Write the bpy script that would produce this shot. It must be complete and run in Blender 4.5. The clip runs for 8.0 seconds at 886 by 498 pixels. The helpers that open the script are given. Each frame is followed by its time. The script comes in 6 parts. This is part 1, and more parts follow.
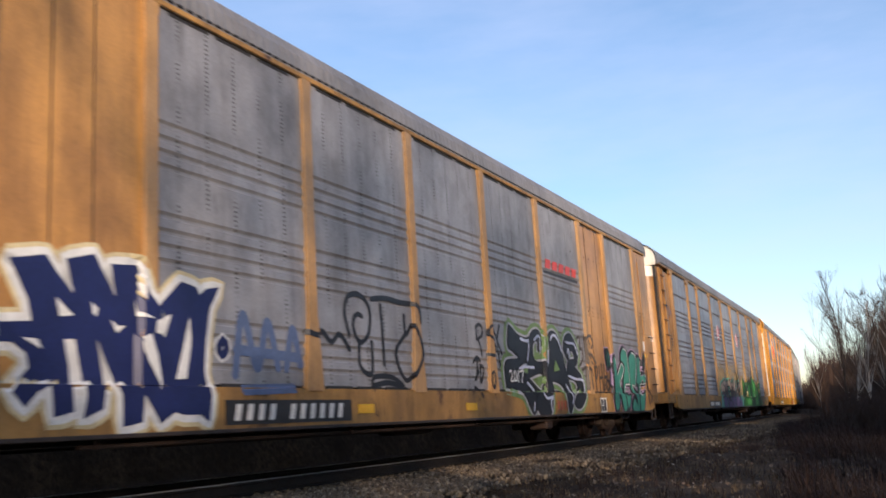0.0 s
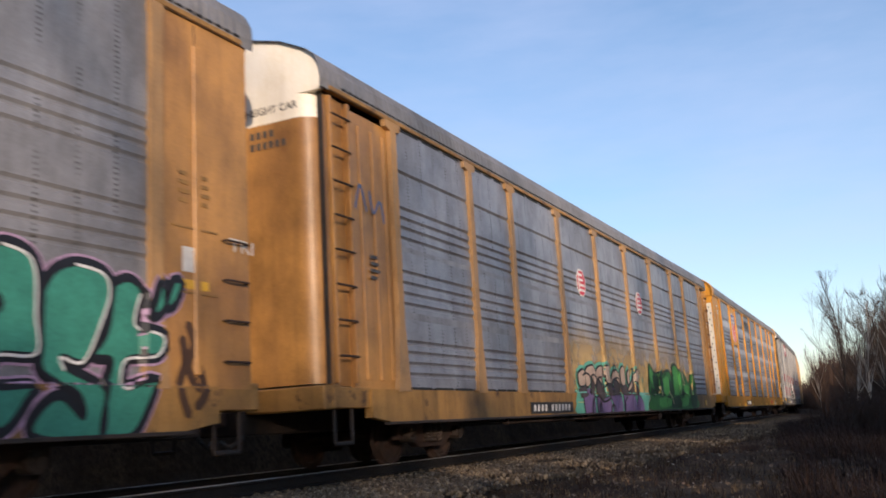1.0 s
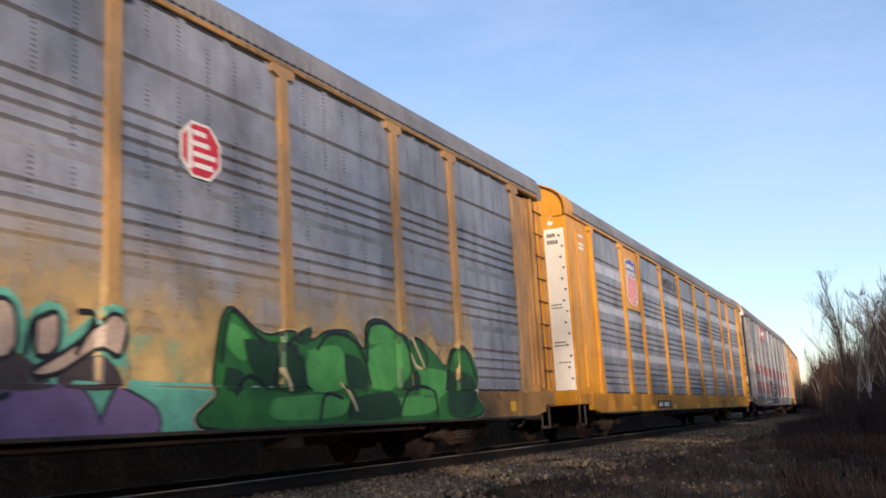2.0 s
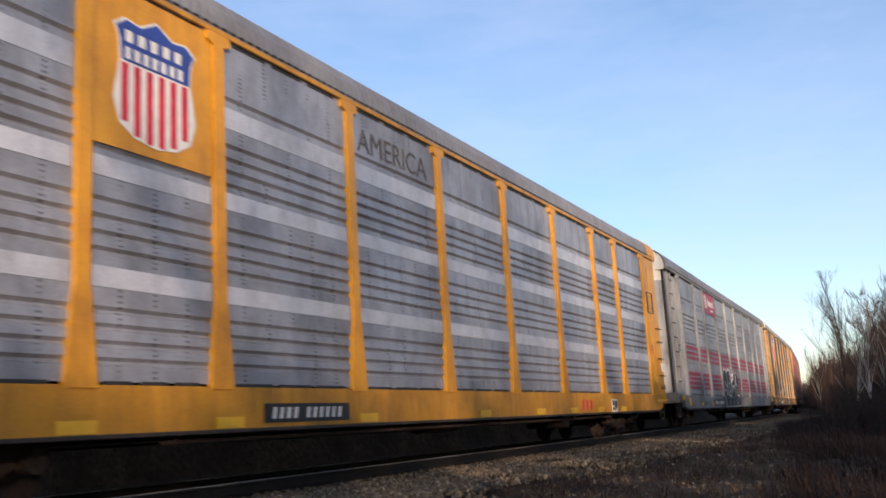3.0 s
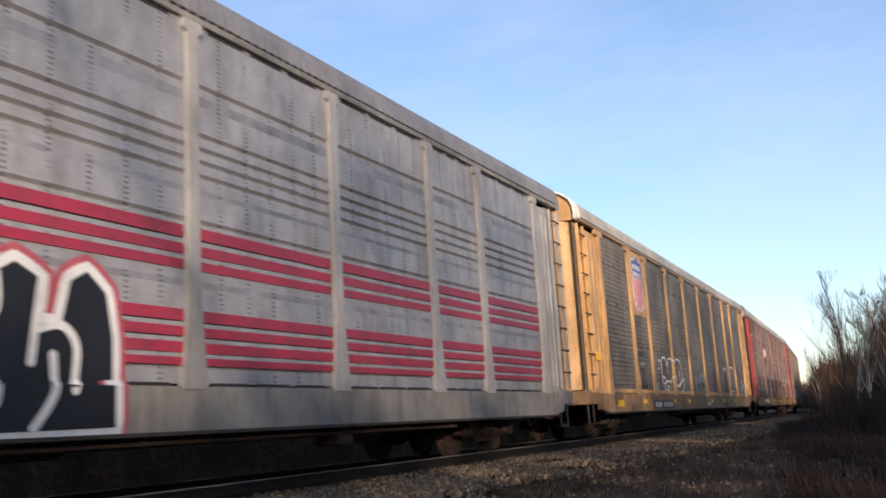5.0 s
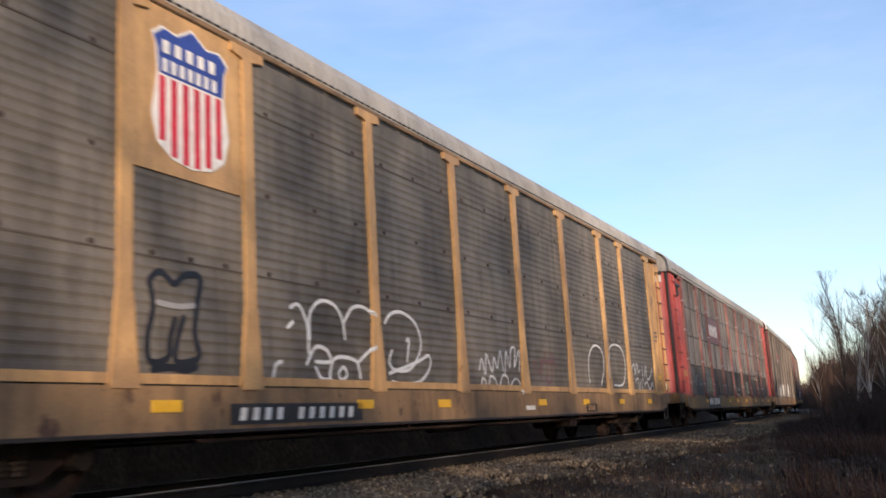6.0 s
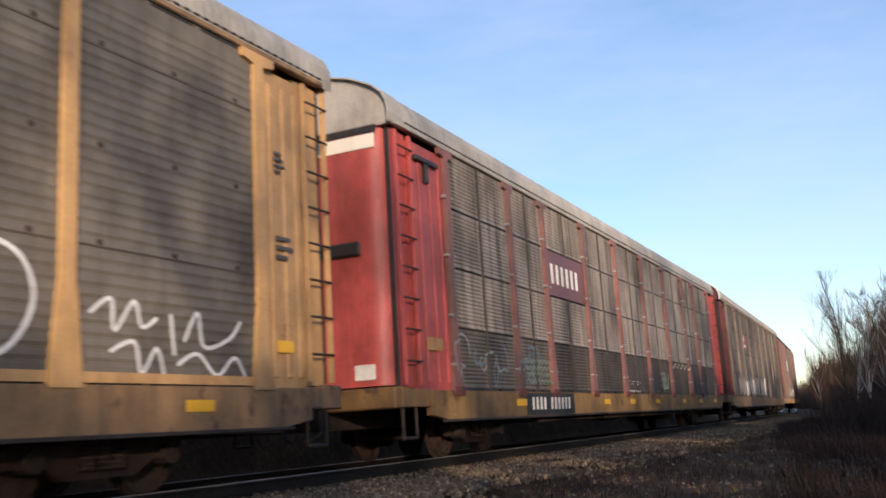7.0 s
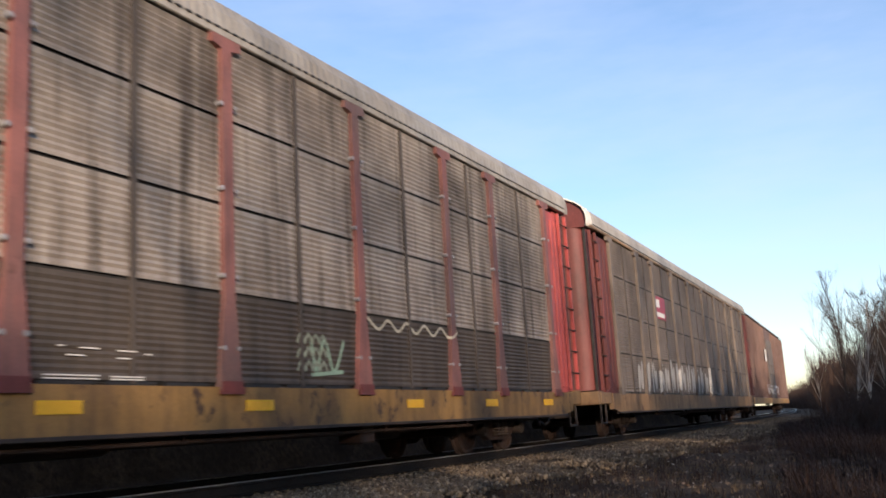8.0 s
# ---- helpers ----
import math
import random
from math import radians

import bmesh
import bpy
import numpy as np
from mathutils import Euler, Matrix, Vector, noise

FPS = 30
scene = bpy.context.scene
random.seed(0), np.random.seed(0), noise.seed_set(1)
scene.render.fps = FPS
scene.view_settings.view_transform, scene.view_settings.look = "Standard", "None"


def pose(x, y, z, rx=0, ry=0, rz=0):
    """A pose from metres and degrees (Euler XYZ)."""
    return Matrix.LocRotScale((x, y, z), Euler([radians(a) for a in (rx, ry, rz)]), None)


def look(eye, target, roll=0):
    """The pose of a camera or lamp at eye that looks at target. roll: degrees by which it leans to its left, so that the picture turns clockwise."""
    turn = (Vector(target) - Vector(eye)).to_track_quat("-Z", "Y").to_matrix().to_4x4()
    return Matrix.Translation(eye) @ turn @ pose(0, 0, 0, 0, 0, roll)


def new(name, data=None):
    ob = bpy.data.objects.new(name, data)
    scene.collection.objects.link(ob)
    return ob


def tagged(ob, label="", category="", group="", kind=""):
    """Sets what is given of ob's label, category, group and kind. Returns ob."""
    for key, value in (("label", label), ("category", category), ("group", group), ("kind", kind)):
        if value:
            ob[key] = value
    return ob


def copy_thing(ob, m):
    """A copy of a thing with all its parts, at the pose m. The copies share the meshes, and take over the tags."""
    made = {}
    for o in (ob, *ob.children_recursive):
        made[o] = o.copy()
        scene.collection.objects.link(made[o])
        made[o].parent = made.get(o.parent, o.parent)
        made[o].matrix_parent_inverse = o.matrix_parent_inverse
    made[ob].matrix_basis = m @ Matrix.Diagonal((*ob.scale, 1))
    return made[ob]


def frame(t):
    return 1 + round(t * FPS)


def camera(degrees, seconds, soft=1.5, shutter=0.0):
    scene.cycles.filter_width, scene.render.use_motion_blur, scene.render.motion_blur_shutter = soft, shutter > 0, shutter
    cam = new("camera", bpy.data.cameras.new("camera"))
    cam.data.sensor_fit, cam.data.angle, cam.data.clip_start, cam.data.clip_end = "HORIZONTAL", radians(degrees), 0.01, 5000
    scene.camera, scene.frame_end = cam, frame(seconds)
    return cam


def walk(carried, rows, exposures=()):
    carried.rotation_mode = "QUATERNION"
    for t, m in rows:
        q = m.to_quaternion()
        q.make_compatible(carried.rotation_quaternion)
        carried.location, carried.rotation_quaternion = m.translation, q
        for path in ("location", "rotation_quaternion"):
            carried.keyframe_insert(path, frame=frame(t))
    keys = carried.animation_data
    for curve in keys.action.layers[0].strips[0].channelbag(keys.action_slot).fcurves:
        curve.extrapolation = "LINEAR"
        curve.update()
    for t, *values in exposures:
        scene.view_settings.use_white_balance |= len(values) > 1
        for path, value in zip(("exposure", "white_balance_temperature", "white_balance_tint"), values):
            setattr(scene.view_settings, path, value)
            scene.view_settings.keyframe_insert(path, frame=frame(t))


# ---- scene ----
from mathutils.geometry import tessellate_polygon

cam = camera(50.69, 8.0, soft=1.7, shutter=0.12)
EYE_Z = 0.52
walk(cam, [(0.0, pose(0, 0, EYE_Z, 100.755, 3.361, 26.924)), (8.0, pose(0, 0, EYE_Z, 100.755, 3.361, 26.924))],
     exposures=[(t, e, 5850, 17) for t, e in ((0.0, 0.65), (0.5, 0.66), (1.0, 0.48), (1.5, 0.57), (2.0, 0.6), (2.8, 0.62), (3.5, 0.57), (4.0, 0.46), (4.5, 0.66), (5.3, 0.7), (6.0, 0.73), (7.0, 0.68), (8.0, 0.74))])

# ---- world, sun, exposure ----
SUN_AZ = Vector((0.62, -0.78, 0.0)).normalized()   # towards the sun, on the ground
SUN_EL = radians(9.5)
world = bpy.data.worlds.new("world")
scene.world = world
world.use_nodes = True
wn = world.node_tree.nodes
sky = wn.new("ShaderNodeTexSky")
sky.sky_type = "NISHITA"
sky.sun_disc = False
sky.sun_elevation = SUN_EL
sky.sun_rotation = math.atan2(SUN_AZ.x, SUN_AZ.y)
sky.dust_density, sky.ozone_density, sky.air_density = 0.3, 1.8, 1.0
wn["Background"].inputs["Strength"].default_value = 0.142
wt = world.node_tree
wco = wt.nodes.new("ShaderNodeTexCoord")
wmap = wt.nodes.new("ShaderNodeMapping")
wmap.inputs["Scale"].default_value = (1.0, 1.0, 4.0)
wt.links.new(wco.outputs["Generated"], wmap.inputs["Vector"])
wisp = wt.nodes.new("ShaderNodeTexNoise")
wisp.inputs["Scale"].default_value, wisp.inputs["Detail"].default_value, wisp.inputs["Roughness"].default_value = 2.2, 6.0, 0.6
wt.links.new(wmap.outputs[0], wisp.inputs["Vector"])
wfac = wt.nodes.new("ShaderNodeMapRange")
wfac.inputs["From Min"].default_value, wfac.inputs["From Max"].default_value, wfac.inputs["To Max"].default_value = 0.26, 0.75, 0.5
wt.links.new(wisp.outputs["Fac"], wfac.inputs["Value"])
wmix = wt.nodes.new("ShaderNodeMix")
wmix.data_type = "RGBA"
wt.links.new(wfac.outputs["Result"], wmix.inputs[0])
wt.links.new(sky.outputs[0], wmix.inputs[6])
wmix.inputs[7].default_value = (3.6, 3.9, 4.7, 1)
wt.links.new(wmix.outputs[2], wn["Background"].inputs["Color"])
sun_data = bpy.data.lights.new("sun", "SUN")
sun_data.energy, sun_data.angle, sun_data.color = 4.0, radians(1.0), (1.0, 0.76, 0.50)
sun_dir = Vector((SUN_AZ.x * math.cos(SUN_EL), SUN_AZ.y * math.cos(SUN_EL), math.sin(SUN_EL)))
sun = new("sun", sun_data)
sun.matrix_world = look(sun_dir * 100, (0, 0, 0))

# ---- plan ----
TRACK_X = -8.33          # centre of the track beside the camera
CURVE = 0.0005           # the track bends to the left ahead
BEND_Y = 10.0            # where the bend begins
CAR_L = 28.45            # from one car's middle to the next
SPEED = 18.69
Y2 = 42.53               # middle of the second car at the start
OFFS = (-0.09, -0.03, 0.07, 0.2, -0.18, -0.04, 0.0, -2.6)
# the train surges a little: metres behind an even pace, every half second
SURGE = (-0.02, 0.28, -0.07, 0.13, -0.07, 0.0, 0.05, 0.14, -0.2, -0.03, 0.0, 0.02, -0.01, -0.18, 0.08, -0.36, -0.02)
SIDE = 1.6
POSTS = (-11.78, -8.96, -7.02, -4.2, -1.4, 1.4, 4.2, 7.02, 8.96, 11.78)
Z_SILL, Z_DECK, Z_EAVE = 0.6, 1.08, 5.15
END_Y = 13.62         # end towards the camera
REAR_Y = 13.3         # far end


def track_x(y):
    return TRACK_X - CURVE * max(y - BEND_Y, 0.0) ** 2


# ---- materials ----
def ramp(nt, fac, stops):
    n = nt.nodes.new("ShaderNodeValToRGB")
    el = n.color_ramp.elements
    while len(el) < len(stops):
        el.new(0.5)
    for e, (p, c) in zip(el, stops):
        e.position, e.color = p, (*c, 1)
    nt.links.new(fac, n.inputs[0])
    return n.outputs[0]


def mixc(nt, fac, a, b, kind="MIX"):
    n = nt.nodes.new("ShaderNodeMix")
    n.data_type, n.blend_type = "RGBA", kind
    for sock, v in ((n.inputs[0], fac), (n.inputs[6], a), (n.inputs[7], b)):
        if isinstance(v, (int, float)):
            sock.default_value = v
        elif isinstance(v, tuple):
            sock.default_value = (*v, 1)
        else:
            nt.links.new(v, sock)
    return n.outputs[2]


def noise_tex(nt, vec, scale, detail=4.0, rough=0.55):
    n = nt.nodes.new("ShaderNodeTexNoise")
    n.inputs["Scale"].default_value = scale
    n.inputs["Detail"].default_value = detail
    n.inputs["Roughness"].default_value = rough
    nt.links.new(vec, n.inputs["Vector"])
    return n.outputs["Fac"]


def stretched(nt, vec, sx, sy, sz, seed=0.0):
    n = nt.nodes.new("ShaderNodeMapping")
    n.inputs["Scale"].default_value = (sx, sy, sz)
    n.inputs["Location"].default_value = (seed * 3.1, seed * 7.7, seed * 1.3)
    nt.links.new(vec, n.inputs["Vector"])
    return n.outputs[0]


def stepped(nt, fac, lo, hi):
    n = nt.nodes.new("ShaderNodeMapRange")
    n.inputs["From Min"].default_value, n.inputs["From Max"].default_value = lo, hi
    nt.links.new(fac, n.inputs["Value"])
    return n.outputs["Result"]


def start_mat(name):
    m = bpy.data.materials.new(name)
    m.use_nodes = True
    nt = m.node_tree
    co = nt.nodes.new("ShaderNodeTexCoord").outputs["Object"]
    return m, nt, nt.nodes["Principled BSDF"], co


def bump(nt, bsdf, height, strength, dist):
    n = nt.nodes.new("ShaderNodeBump")
    n.inputs["Strength"].default_value, n.inputs["Distance"].default_value = strength, dist
    nt.links.new(height, n.inputs["Height"])
    nt.links.new(n.outputs[0], bsdf.inputs["Normal"])


def painted(name, base, dirt, rough=0.5, metal=0.0, dirt_amount=0.5, seed=0.0, rust=None, rust_at=0.62, streak=0.6, relief=0.15, perf=False):
    """Weathered painted or galvanised sheet: blotches, streaks that run down, fine grain, rust spots."""
    m, nt, b, co = start_mat(name)
    big = noise_tex(nt, stretched(nt, co, 0.6, 0.6, 0.5, seed), 1.0, 5, 0.6)
    run = noise_tex(nt, stretched(nt, co, 4.0, 4.0, 0.22, seed + 2), 1.0, 5, 0.65)
    fine = noise_tex(nt, stretched(nt, co, 1, 1, 1, seed), 38.0, 3, 0.6)
    col = mixc(nt, stepped(nt, big, 0.72 - 0.5 * dirt_amount, 0.92 - 0.35 * dirt_amount), base, dirt)
    stain = stepped(nt, run, 0.47, 0.75) if streak < 0.85 else stepped(nt, run, 0.47, 0.68)
    k = nt.nodes.new("ShaderNodeMath")
    k.operation = "MULTIPLY"
    nt.links.new(stain, k.inputs[0])
    k.inputs[1].default_value = streak
    col = mixc(nt, k.outputs[0], col, dirt)
    mid = noise_tex(nt, stretched(nt, co, 1.1, 1.1, 0.8, seed + 4), 2.3, 7, 0.68)
    col = mixc(nt, 0.45, col, ramp(nt, mid, [(0.28, (0.18, 0.17, 0.16)), (0.52, (0.5, 0.5, 0.5)), (0.75, (0.68, 0.68, 0.68))]), "OVERLAY")
    col = mixc(nt, 0.25, col, ramp(nt, fine, [(0.3, (0.35, 0.35, 0.35)), (0.7, (0.8, 0.8, 0.8))]), "OVERLAY")
    if perf:
        sep = nt.nodes.new("ShaderNodeSeparateXYZ")
        nt.links.new(co, sep.inputs[0])

        def cells(sock, size, lo):
            f = nt.nodes.new("ShaderNodeMath")
            f.operation = "PINGPONG"
            nt.links.new(sock, f.inputs[0])
            f.inputs[1].default_value = size / 2
            g = nt.nodes.new("ShaderNodeMath")
            g.operation = "LESS_THAN"
            nt.links.new(f.outputs[0], g.inputs[0])
            g.inputs[1].default_value = lo
            return g.outputs[0]
        h = nt.nodes.new("ShaderNodeMath")
        h.operation = "MULTIPLY"
        nt.links.new(cells(sep.outputs["Y"], 0.47, 0.022), h.inputs[0])
        nt.links.new(cells(sep.outputs["Z"], 0.055, 0.011), h.inputs[1])
        i = nt.nodes.new("ShaderNodeMath")
        i.operation = "MULTIPLY"
        nt.links.new(h.outputs[0], i.inputs[0])
        nt.links.new(stepped(nt, noise_tex(nt, stretched(nt, co, 1, 1, 1, seed + 9), 2.6, 2), 0.42, 0.55), i.inputs[1])
        col = mixc(nt, i.outputs[0], col, (0.06, 0.055, 0.055))
    if rust:
        spots = noise_tex(nt, stretched(nt, co, 1.3, 1.3, 0.9, seed + 5), 2.2, 8, 0.72)
        col = mixc(nt, stepped(nt, spots, rust_at, rust_at + 0.07), col, rust)
    nt.links.new(col, b.inputs["Base Color"])
    b.inputs["Metallic"].default_value = metal
    r = nt.nodes.new("ShaderNodeMapRange")
    r.inputs["To Min"].default_value, r.inputs["To Max"].default_value = rough - 0.12, rough + 0.18
    nt.links.new(run, r.inputs["Value"])
    nt.links.new(r.outputs["Result"], b.inputs["Roughness"])
    bump(nt, b, fine, relief, 0.004)
    return m


def simple(name, base, vary, rough=0.7, scale=6.0, metal=0.0, relief=0.3, dist=0.01):
    m, nt, b, co = start_mat(name)
    a = noise_tex(nt, co, scale, 6, 0.65)
    c = noise_tex(nt, co, scale * 9, 3, 0.6)
    col = mixc(nt, stepped(nt, a, 0.35, 0.65), base, vary)
    col = mixc(nt, 0.3, col, ramp(nt, c, [(0.3, (0.3, 0.3, 0.3)), (0.7, (0.85, 0.85, 0.85))]), "OVERLAY")
    nt.links.new(col, b.inputs["Base Color"])
    b.inputs["Roughness"].default_value, b.inputs["Metallic"].default_value = rough, metal
    bump(nt, b, c, relief, dist)
    return m


def island(name, cols, rough=0.9):
    """Colour that varies from piece to piece of a joined mesh."""
    m, nt, b, co = start_mat(name)
    g = nt.nodes.new("ShaderNodeNewGeometry").outputs["Random Per Island"]
    col = ramp(nt, g, [(i / max(len(cols) - 1, 1), c) for i, c in enumerate(cols)])
    f = noise_tex(nt, co, 30.0, 3)
    col = mixc(nt, 0.3, col, ramp(nt, f, [(0.3, (0.3, 0.3, 0.3)), (0.7, (0.8, 0.8, 0.8))]), "OVERLAY")
    nt.links.new(col, b.inputs["Base Color"])
    b.inputs["Roughness"].default_value = rough
    return m


M_POST = painted("faded_yellow_post_paint", (0.42, 0.235, 0.085), (0.25, 0.175, 0.105), 0.6, 0, 0.6, 27, (0.15, 0.1, 0.07), 0.62)
M_YELLOW = painted("weathered_yellow_paint", (0.47, 0.238, 0.062), (0.22, 0.11, 0.04), 0.4, 0, 0.6, 1, (0.13, 0.06, 0.03), 0.68)
M_SILL = painted("grimy_yellow_sill_paint", (0.36, 0.195, 0.05), (0.13, 0.075, 0.03), 0.6, 0, 0.6, 18, (0.07, 0.035, 0.02), 0.58, 0.8)
M_SILL_FRESH = painted("dusty_yellow_sill_paint", (0.48, 0.22, 0.01), (0.21, 0.095, 0.015), 0.45, 0, 0.4, 19, (0.09, 0.045, 0.02), 0.64, 0.6)
M_SILL_TAN = painted("grimy_tan_sill_paint", (0.28, 0.168, 0.076), (0.105, 0.07, 0.042), 0.62, 0, 0.6, 20, (0.09, 0.045, 0.025), 0.58, 0.8)
M_SILL_DARK = painted("soot_stained_yellow_sill_paint", (0.27, 0.155, 0.045), (0.1, 0.06, 0.03), 0.62, 0, 0.6, 23, (0.06, 0.035, 0.022), 0.56, 0.8)
M_SILL_WHITE = painted("grimy_white_sill_paint", (0.25, 0.235, 0.21), (0.11, 0.1, 0.09), 0.62, 0, 0.6, 22, (0.1, 0.06, 0.035), 0.66, 0.8)
M_YELLOW_FRESH = painted("fresh_yellow_paint", (0.58, 0.26, 0.01), (0.32, 0.14, 0.018), 0.42, 0, 0.35, 4, (0.13, 0.06, 0.03), 0.72, 0.4)
M_TAN = painted("faded_tan_yellow_paint", (0.50, 0.30, 0.12), (0.25, 0.15, 0.08), 0.55, 0, 0.5, 7, (0.14, 0.06, 0.03), 0.64)
M_RED = painted("faded_red_paint", (0.42, 0.075, 0.065), (0.17, 0.045, 0.04), 0.5, 0, 0.5, 3, (0.10, 0.04, 0.03), 0.68)
M_RED_POST = painted("grimy_red_post_paint", (0.235, 0.095, 0.08), (0.12, 0.075, 0.066), 0.6, 0, 0.6, 24, (0.09, 0.04, 0.03), 0.62, 0.8)
M_DARK_RED = painted("dirty_oxide_red_paint", (0.135, 0.033, 0.028), (0.07, 0.03, 0.026), 0.6, 0, 0.5, 9, (0.09, 0.04, 0.03), 0.65)
M_WHITE_CAR = painted("dirty_white_paint", (0.33, 0.32, 0.305), (0.16, 0.153, 0.143), 0.5, 0, 0.45, 5, (0.2, 0.1, 0.06), 0.72)
M_END_WHITE = painted("white_end_paint", (0.80, 0.76, 0.66), (0.55, 0.48, 0.38), 0.5, 0, 0.3, 6, None, 0.7, 0.3)
M_GALV = painted("galvanised_sheet", (0.30, 0.295, 0.305), (0.15, 0.148, 0.155), 0.5, 0.3, 0.55, 2, None, 0.7, 0.55, perf=True)
M_GALV_BLUE = painted("clean_galvanised_sheet", (0.32, 0.325, 0.355), (0.17, 0.172, 0.19), 0.46, 0.35, 0.55, 8, None, 0.7, 0.45, perf=True)
M_GALV_PALE = painted("pale_galvanised_sheet", (0.34, 0.333, 0.335), (0.2, 0.197, 0.195), 0.5, 0.3, 0.45, 12, None, 0.7, 0.45, perf=True)
M_GALV_DARK = painted("sooty_galvanised_sheet", (0.17, 0.147, 0.117), (0.055, 0.048, 0.041), 0.62, 0.15, 0.62, 11, (0.13, 0.07, 0.04), 0.74, 0.6)
M_GALV_BROWN = painted("rusty_galvanised_sheet", (0.35, 0.3, 0.25), (0.075, 0.06, 0.048), 0.62, 0.15, 0.5, 13, (0.14, 0.07, 0.042), 0.68, 0.9)
M_SOOT = painted("soot_black_sheet", (0.085, 0.068, 0.054), (0.035, 0.029, 0.025), 0.7, 0.05, 0.5, 17, (0.11, 0.05, 0.03), 0.68, 0.8)
M_BROWN = painted("brown_grimy_sheet", (0.18, 0.145, 0.115), (0.085, 0.068, 0.056), 0.65, 0.05, 0.5, 15, (0.2, 0.08, 0.05), 0.66, 0.7)
M_ROOF = painted("roof_sheet", (0.25, 0.24, 0.24), (0.15, 0.145, 0.14), 0.55, 0.3, 0.5, 14, None, 0.7, 0.3)
M_ROOF_PALE = painted("pale_roof_sheet", (0.40, 0.37, 0.32), (0.24, 0.215, 0.18), 0.6, 0.15, 0.5, 16, (0.24, 0.13, 0.07), 0.68, 0.3)
M_BAND = painted("bare_bright_zinc_sheet", (0.5, 0.5, 0.53), (0.36, 0.36, 0.38), 0.45, 0.3, 0.4, 25, None, 0.7, 0.3)
# grime and rust, darkened further to hold the shade beneath the cars
M_STEEL = simple("grimy_shade_dark_steel", (0.03, 0.024, 0.02), (0.055, 0.038, 0.03), 0.75, 4.0, 0.2)
M_RUST = simple("rusty_shade_dark_steel", (0.05, 0.026, 0.018), (0.022, 0.015, 0.012), 0.8, 5.0, 0.1)
M_BLACK = simple("black_paint", (0.018, 0.016, 0.016), (0.03, 0.027, 0.025), 0.55, 5.0)
M_INSIDE = simple("dark_inside_steel", (0.03, 0.027, 0.025), (0.02, 0.02, 0.02), 0.85, 3.0)
M_LETTER = simple("white_lettering", (0.75, 0.73, 0.68), (0.6, 0.57, 0.52), 0.6, 9.0)
M_LETTER_D = simple("dark_lettering", (0.05, 0.045, 0.045), (0.09, 0.08, 0.07), 0.6, 9.0)
M_REFLECT = simple("yellow_reflector", (0.75, 0.42, 0.02), (0.68, 0.36, 0.02), 0.35, 9.0)
M_RAIL = simple("rail_steel", (0.014, 0.01, 0.008), (0.008, 0.006, 0.005), 0.7, 8.0, 0.3)
M_RAIL_TOP = simple("polished_rail_head", (0.6, 0.59, 0.57), (0.5, 0.49, 0.47), 0.3, 12.0, 0.3, 0.03)
M_TIE = simple("creosoted_wood", (0.03, 0.024, 0.02), (0.05, 0.04, 0.03), 0.9, 5.0, 0, 0.6)
M_STONE = island("ballast_stone", [(0.045, 0.032, 0.02), (0.15, 0.108, 0.062), (0.07, 0.048, 0.03), (0.28, 0.215, 0.135)])
M_GRASS = island("dry_grass", [(0.085, 0.056, 0.029), (0.19, 0.13, 0.066), (0.042, 0.028, 0.017), (0.12, 0.078, 0.04)])
# red-brown weed tones darkened further, with the thicket's shade in the colour
M_WEED = island("dead_red_brown_weeds_shade_dark", [(0.018, 0.009, 0.006), (0.036, 0.017, 0.011), (0.011, 0.007, 0.005)])
M_BARK = simple("grey_brown_bark", (0.055, 0.043, 0.036), (0.03, 0.024, 0.02), 0.9, 7.0, 0, 0.6)
M_BIRCH = simple("pale_birch_bark", (0.55, 0.49, 0.40), (0.30, 0.24, 0.18), 0.8, 9.0, 0, 0.4)
M_TWIG = island("thin_twigs", [(0.06, 0.037, 0.026), (0.12, 0.077, 0.05), (0.036, 0.024, 0.018)])
M_BRUSH = island("dark_brush_twigs", [(0.035, 0.019, 0.013), (0.066, 0.038, 0.025), (0.022, 0.013, 0.01)])


def paint(name, c, c2=None):
    return simple(name, c, c2 or tuple(x * 0.75 for x in c), 0.5, 3.0, 0, 0.1)


G_BLUE = paint("navy_spray_paint", (0.012, 0.018, 0.09))
G_WHITE = paint("white_spray_paint", (0.72, 0.72, 0.70))
G_BLACK = paint("black_spray_paint", (0.012, 0.012, 0.016))
G_TEAL = paint("teal_spray_paint", (0.05, 0.25, 0.18))
G_GREEN = paint("green_spray_paint", (0.016, 0.095, 0.018), (0.03, 0.17, 0.03))
G_PURPLE = paint("purple_spray_paint", (0.16, 0.11, 0.24))
G_AQUA = paint("aqua_spray_paint", (0.12, 0.38, 0.28))
G_CREAM = paint("cream_spray_paint", (0.62, 0.52, 0.30))
G_RED = paint("red_spray_paint", (0.55, 0.05, 0.035))
G_FADED_BLUE = paint("faded_blue_spray_paint", (0.10, 0.14, 0.26))
G_PINK = paint("lilac_spray_paint", (0.42, 0.28, 0.42))
L_RED = paint("crimson_sign_paint", (0.36, 0.02, 0.045))
L_BLUE = paint("blue_sign_paint", (0.03, 0.06, 0.28))
L_RED2 = paint("red_sign_paint", (0.55, 0.02, 0.04))


# ---- mesh tools ----
def part(name, bm, material, parent, label=""):
    me = bpy.data.meshes.new(name)
    bm.to_mesh(me)
    bm.free()
    me.materials.append(material)
    ob = new(name, me)
    ob.parent = parent
    if label:
        tagged(ob, label)
    return ob


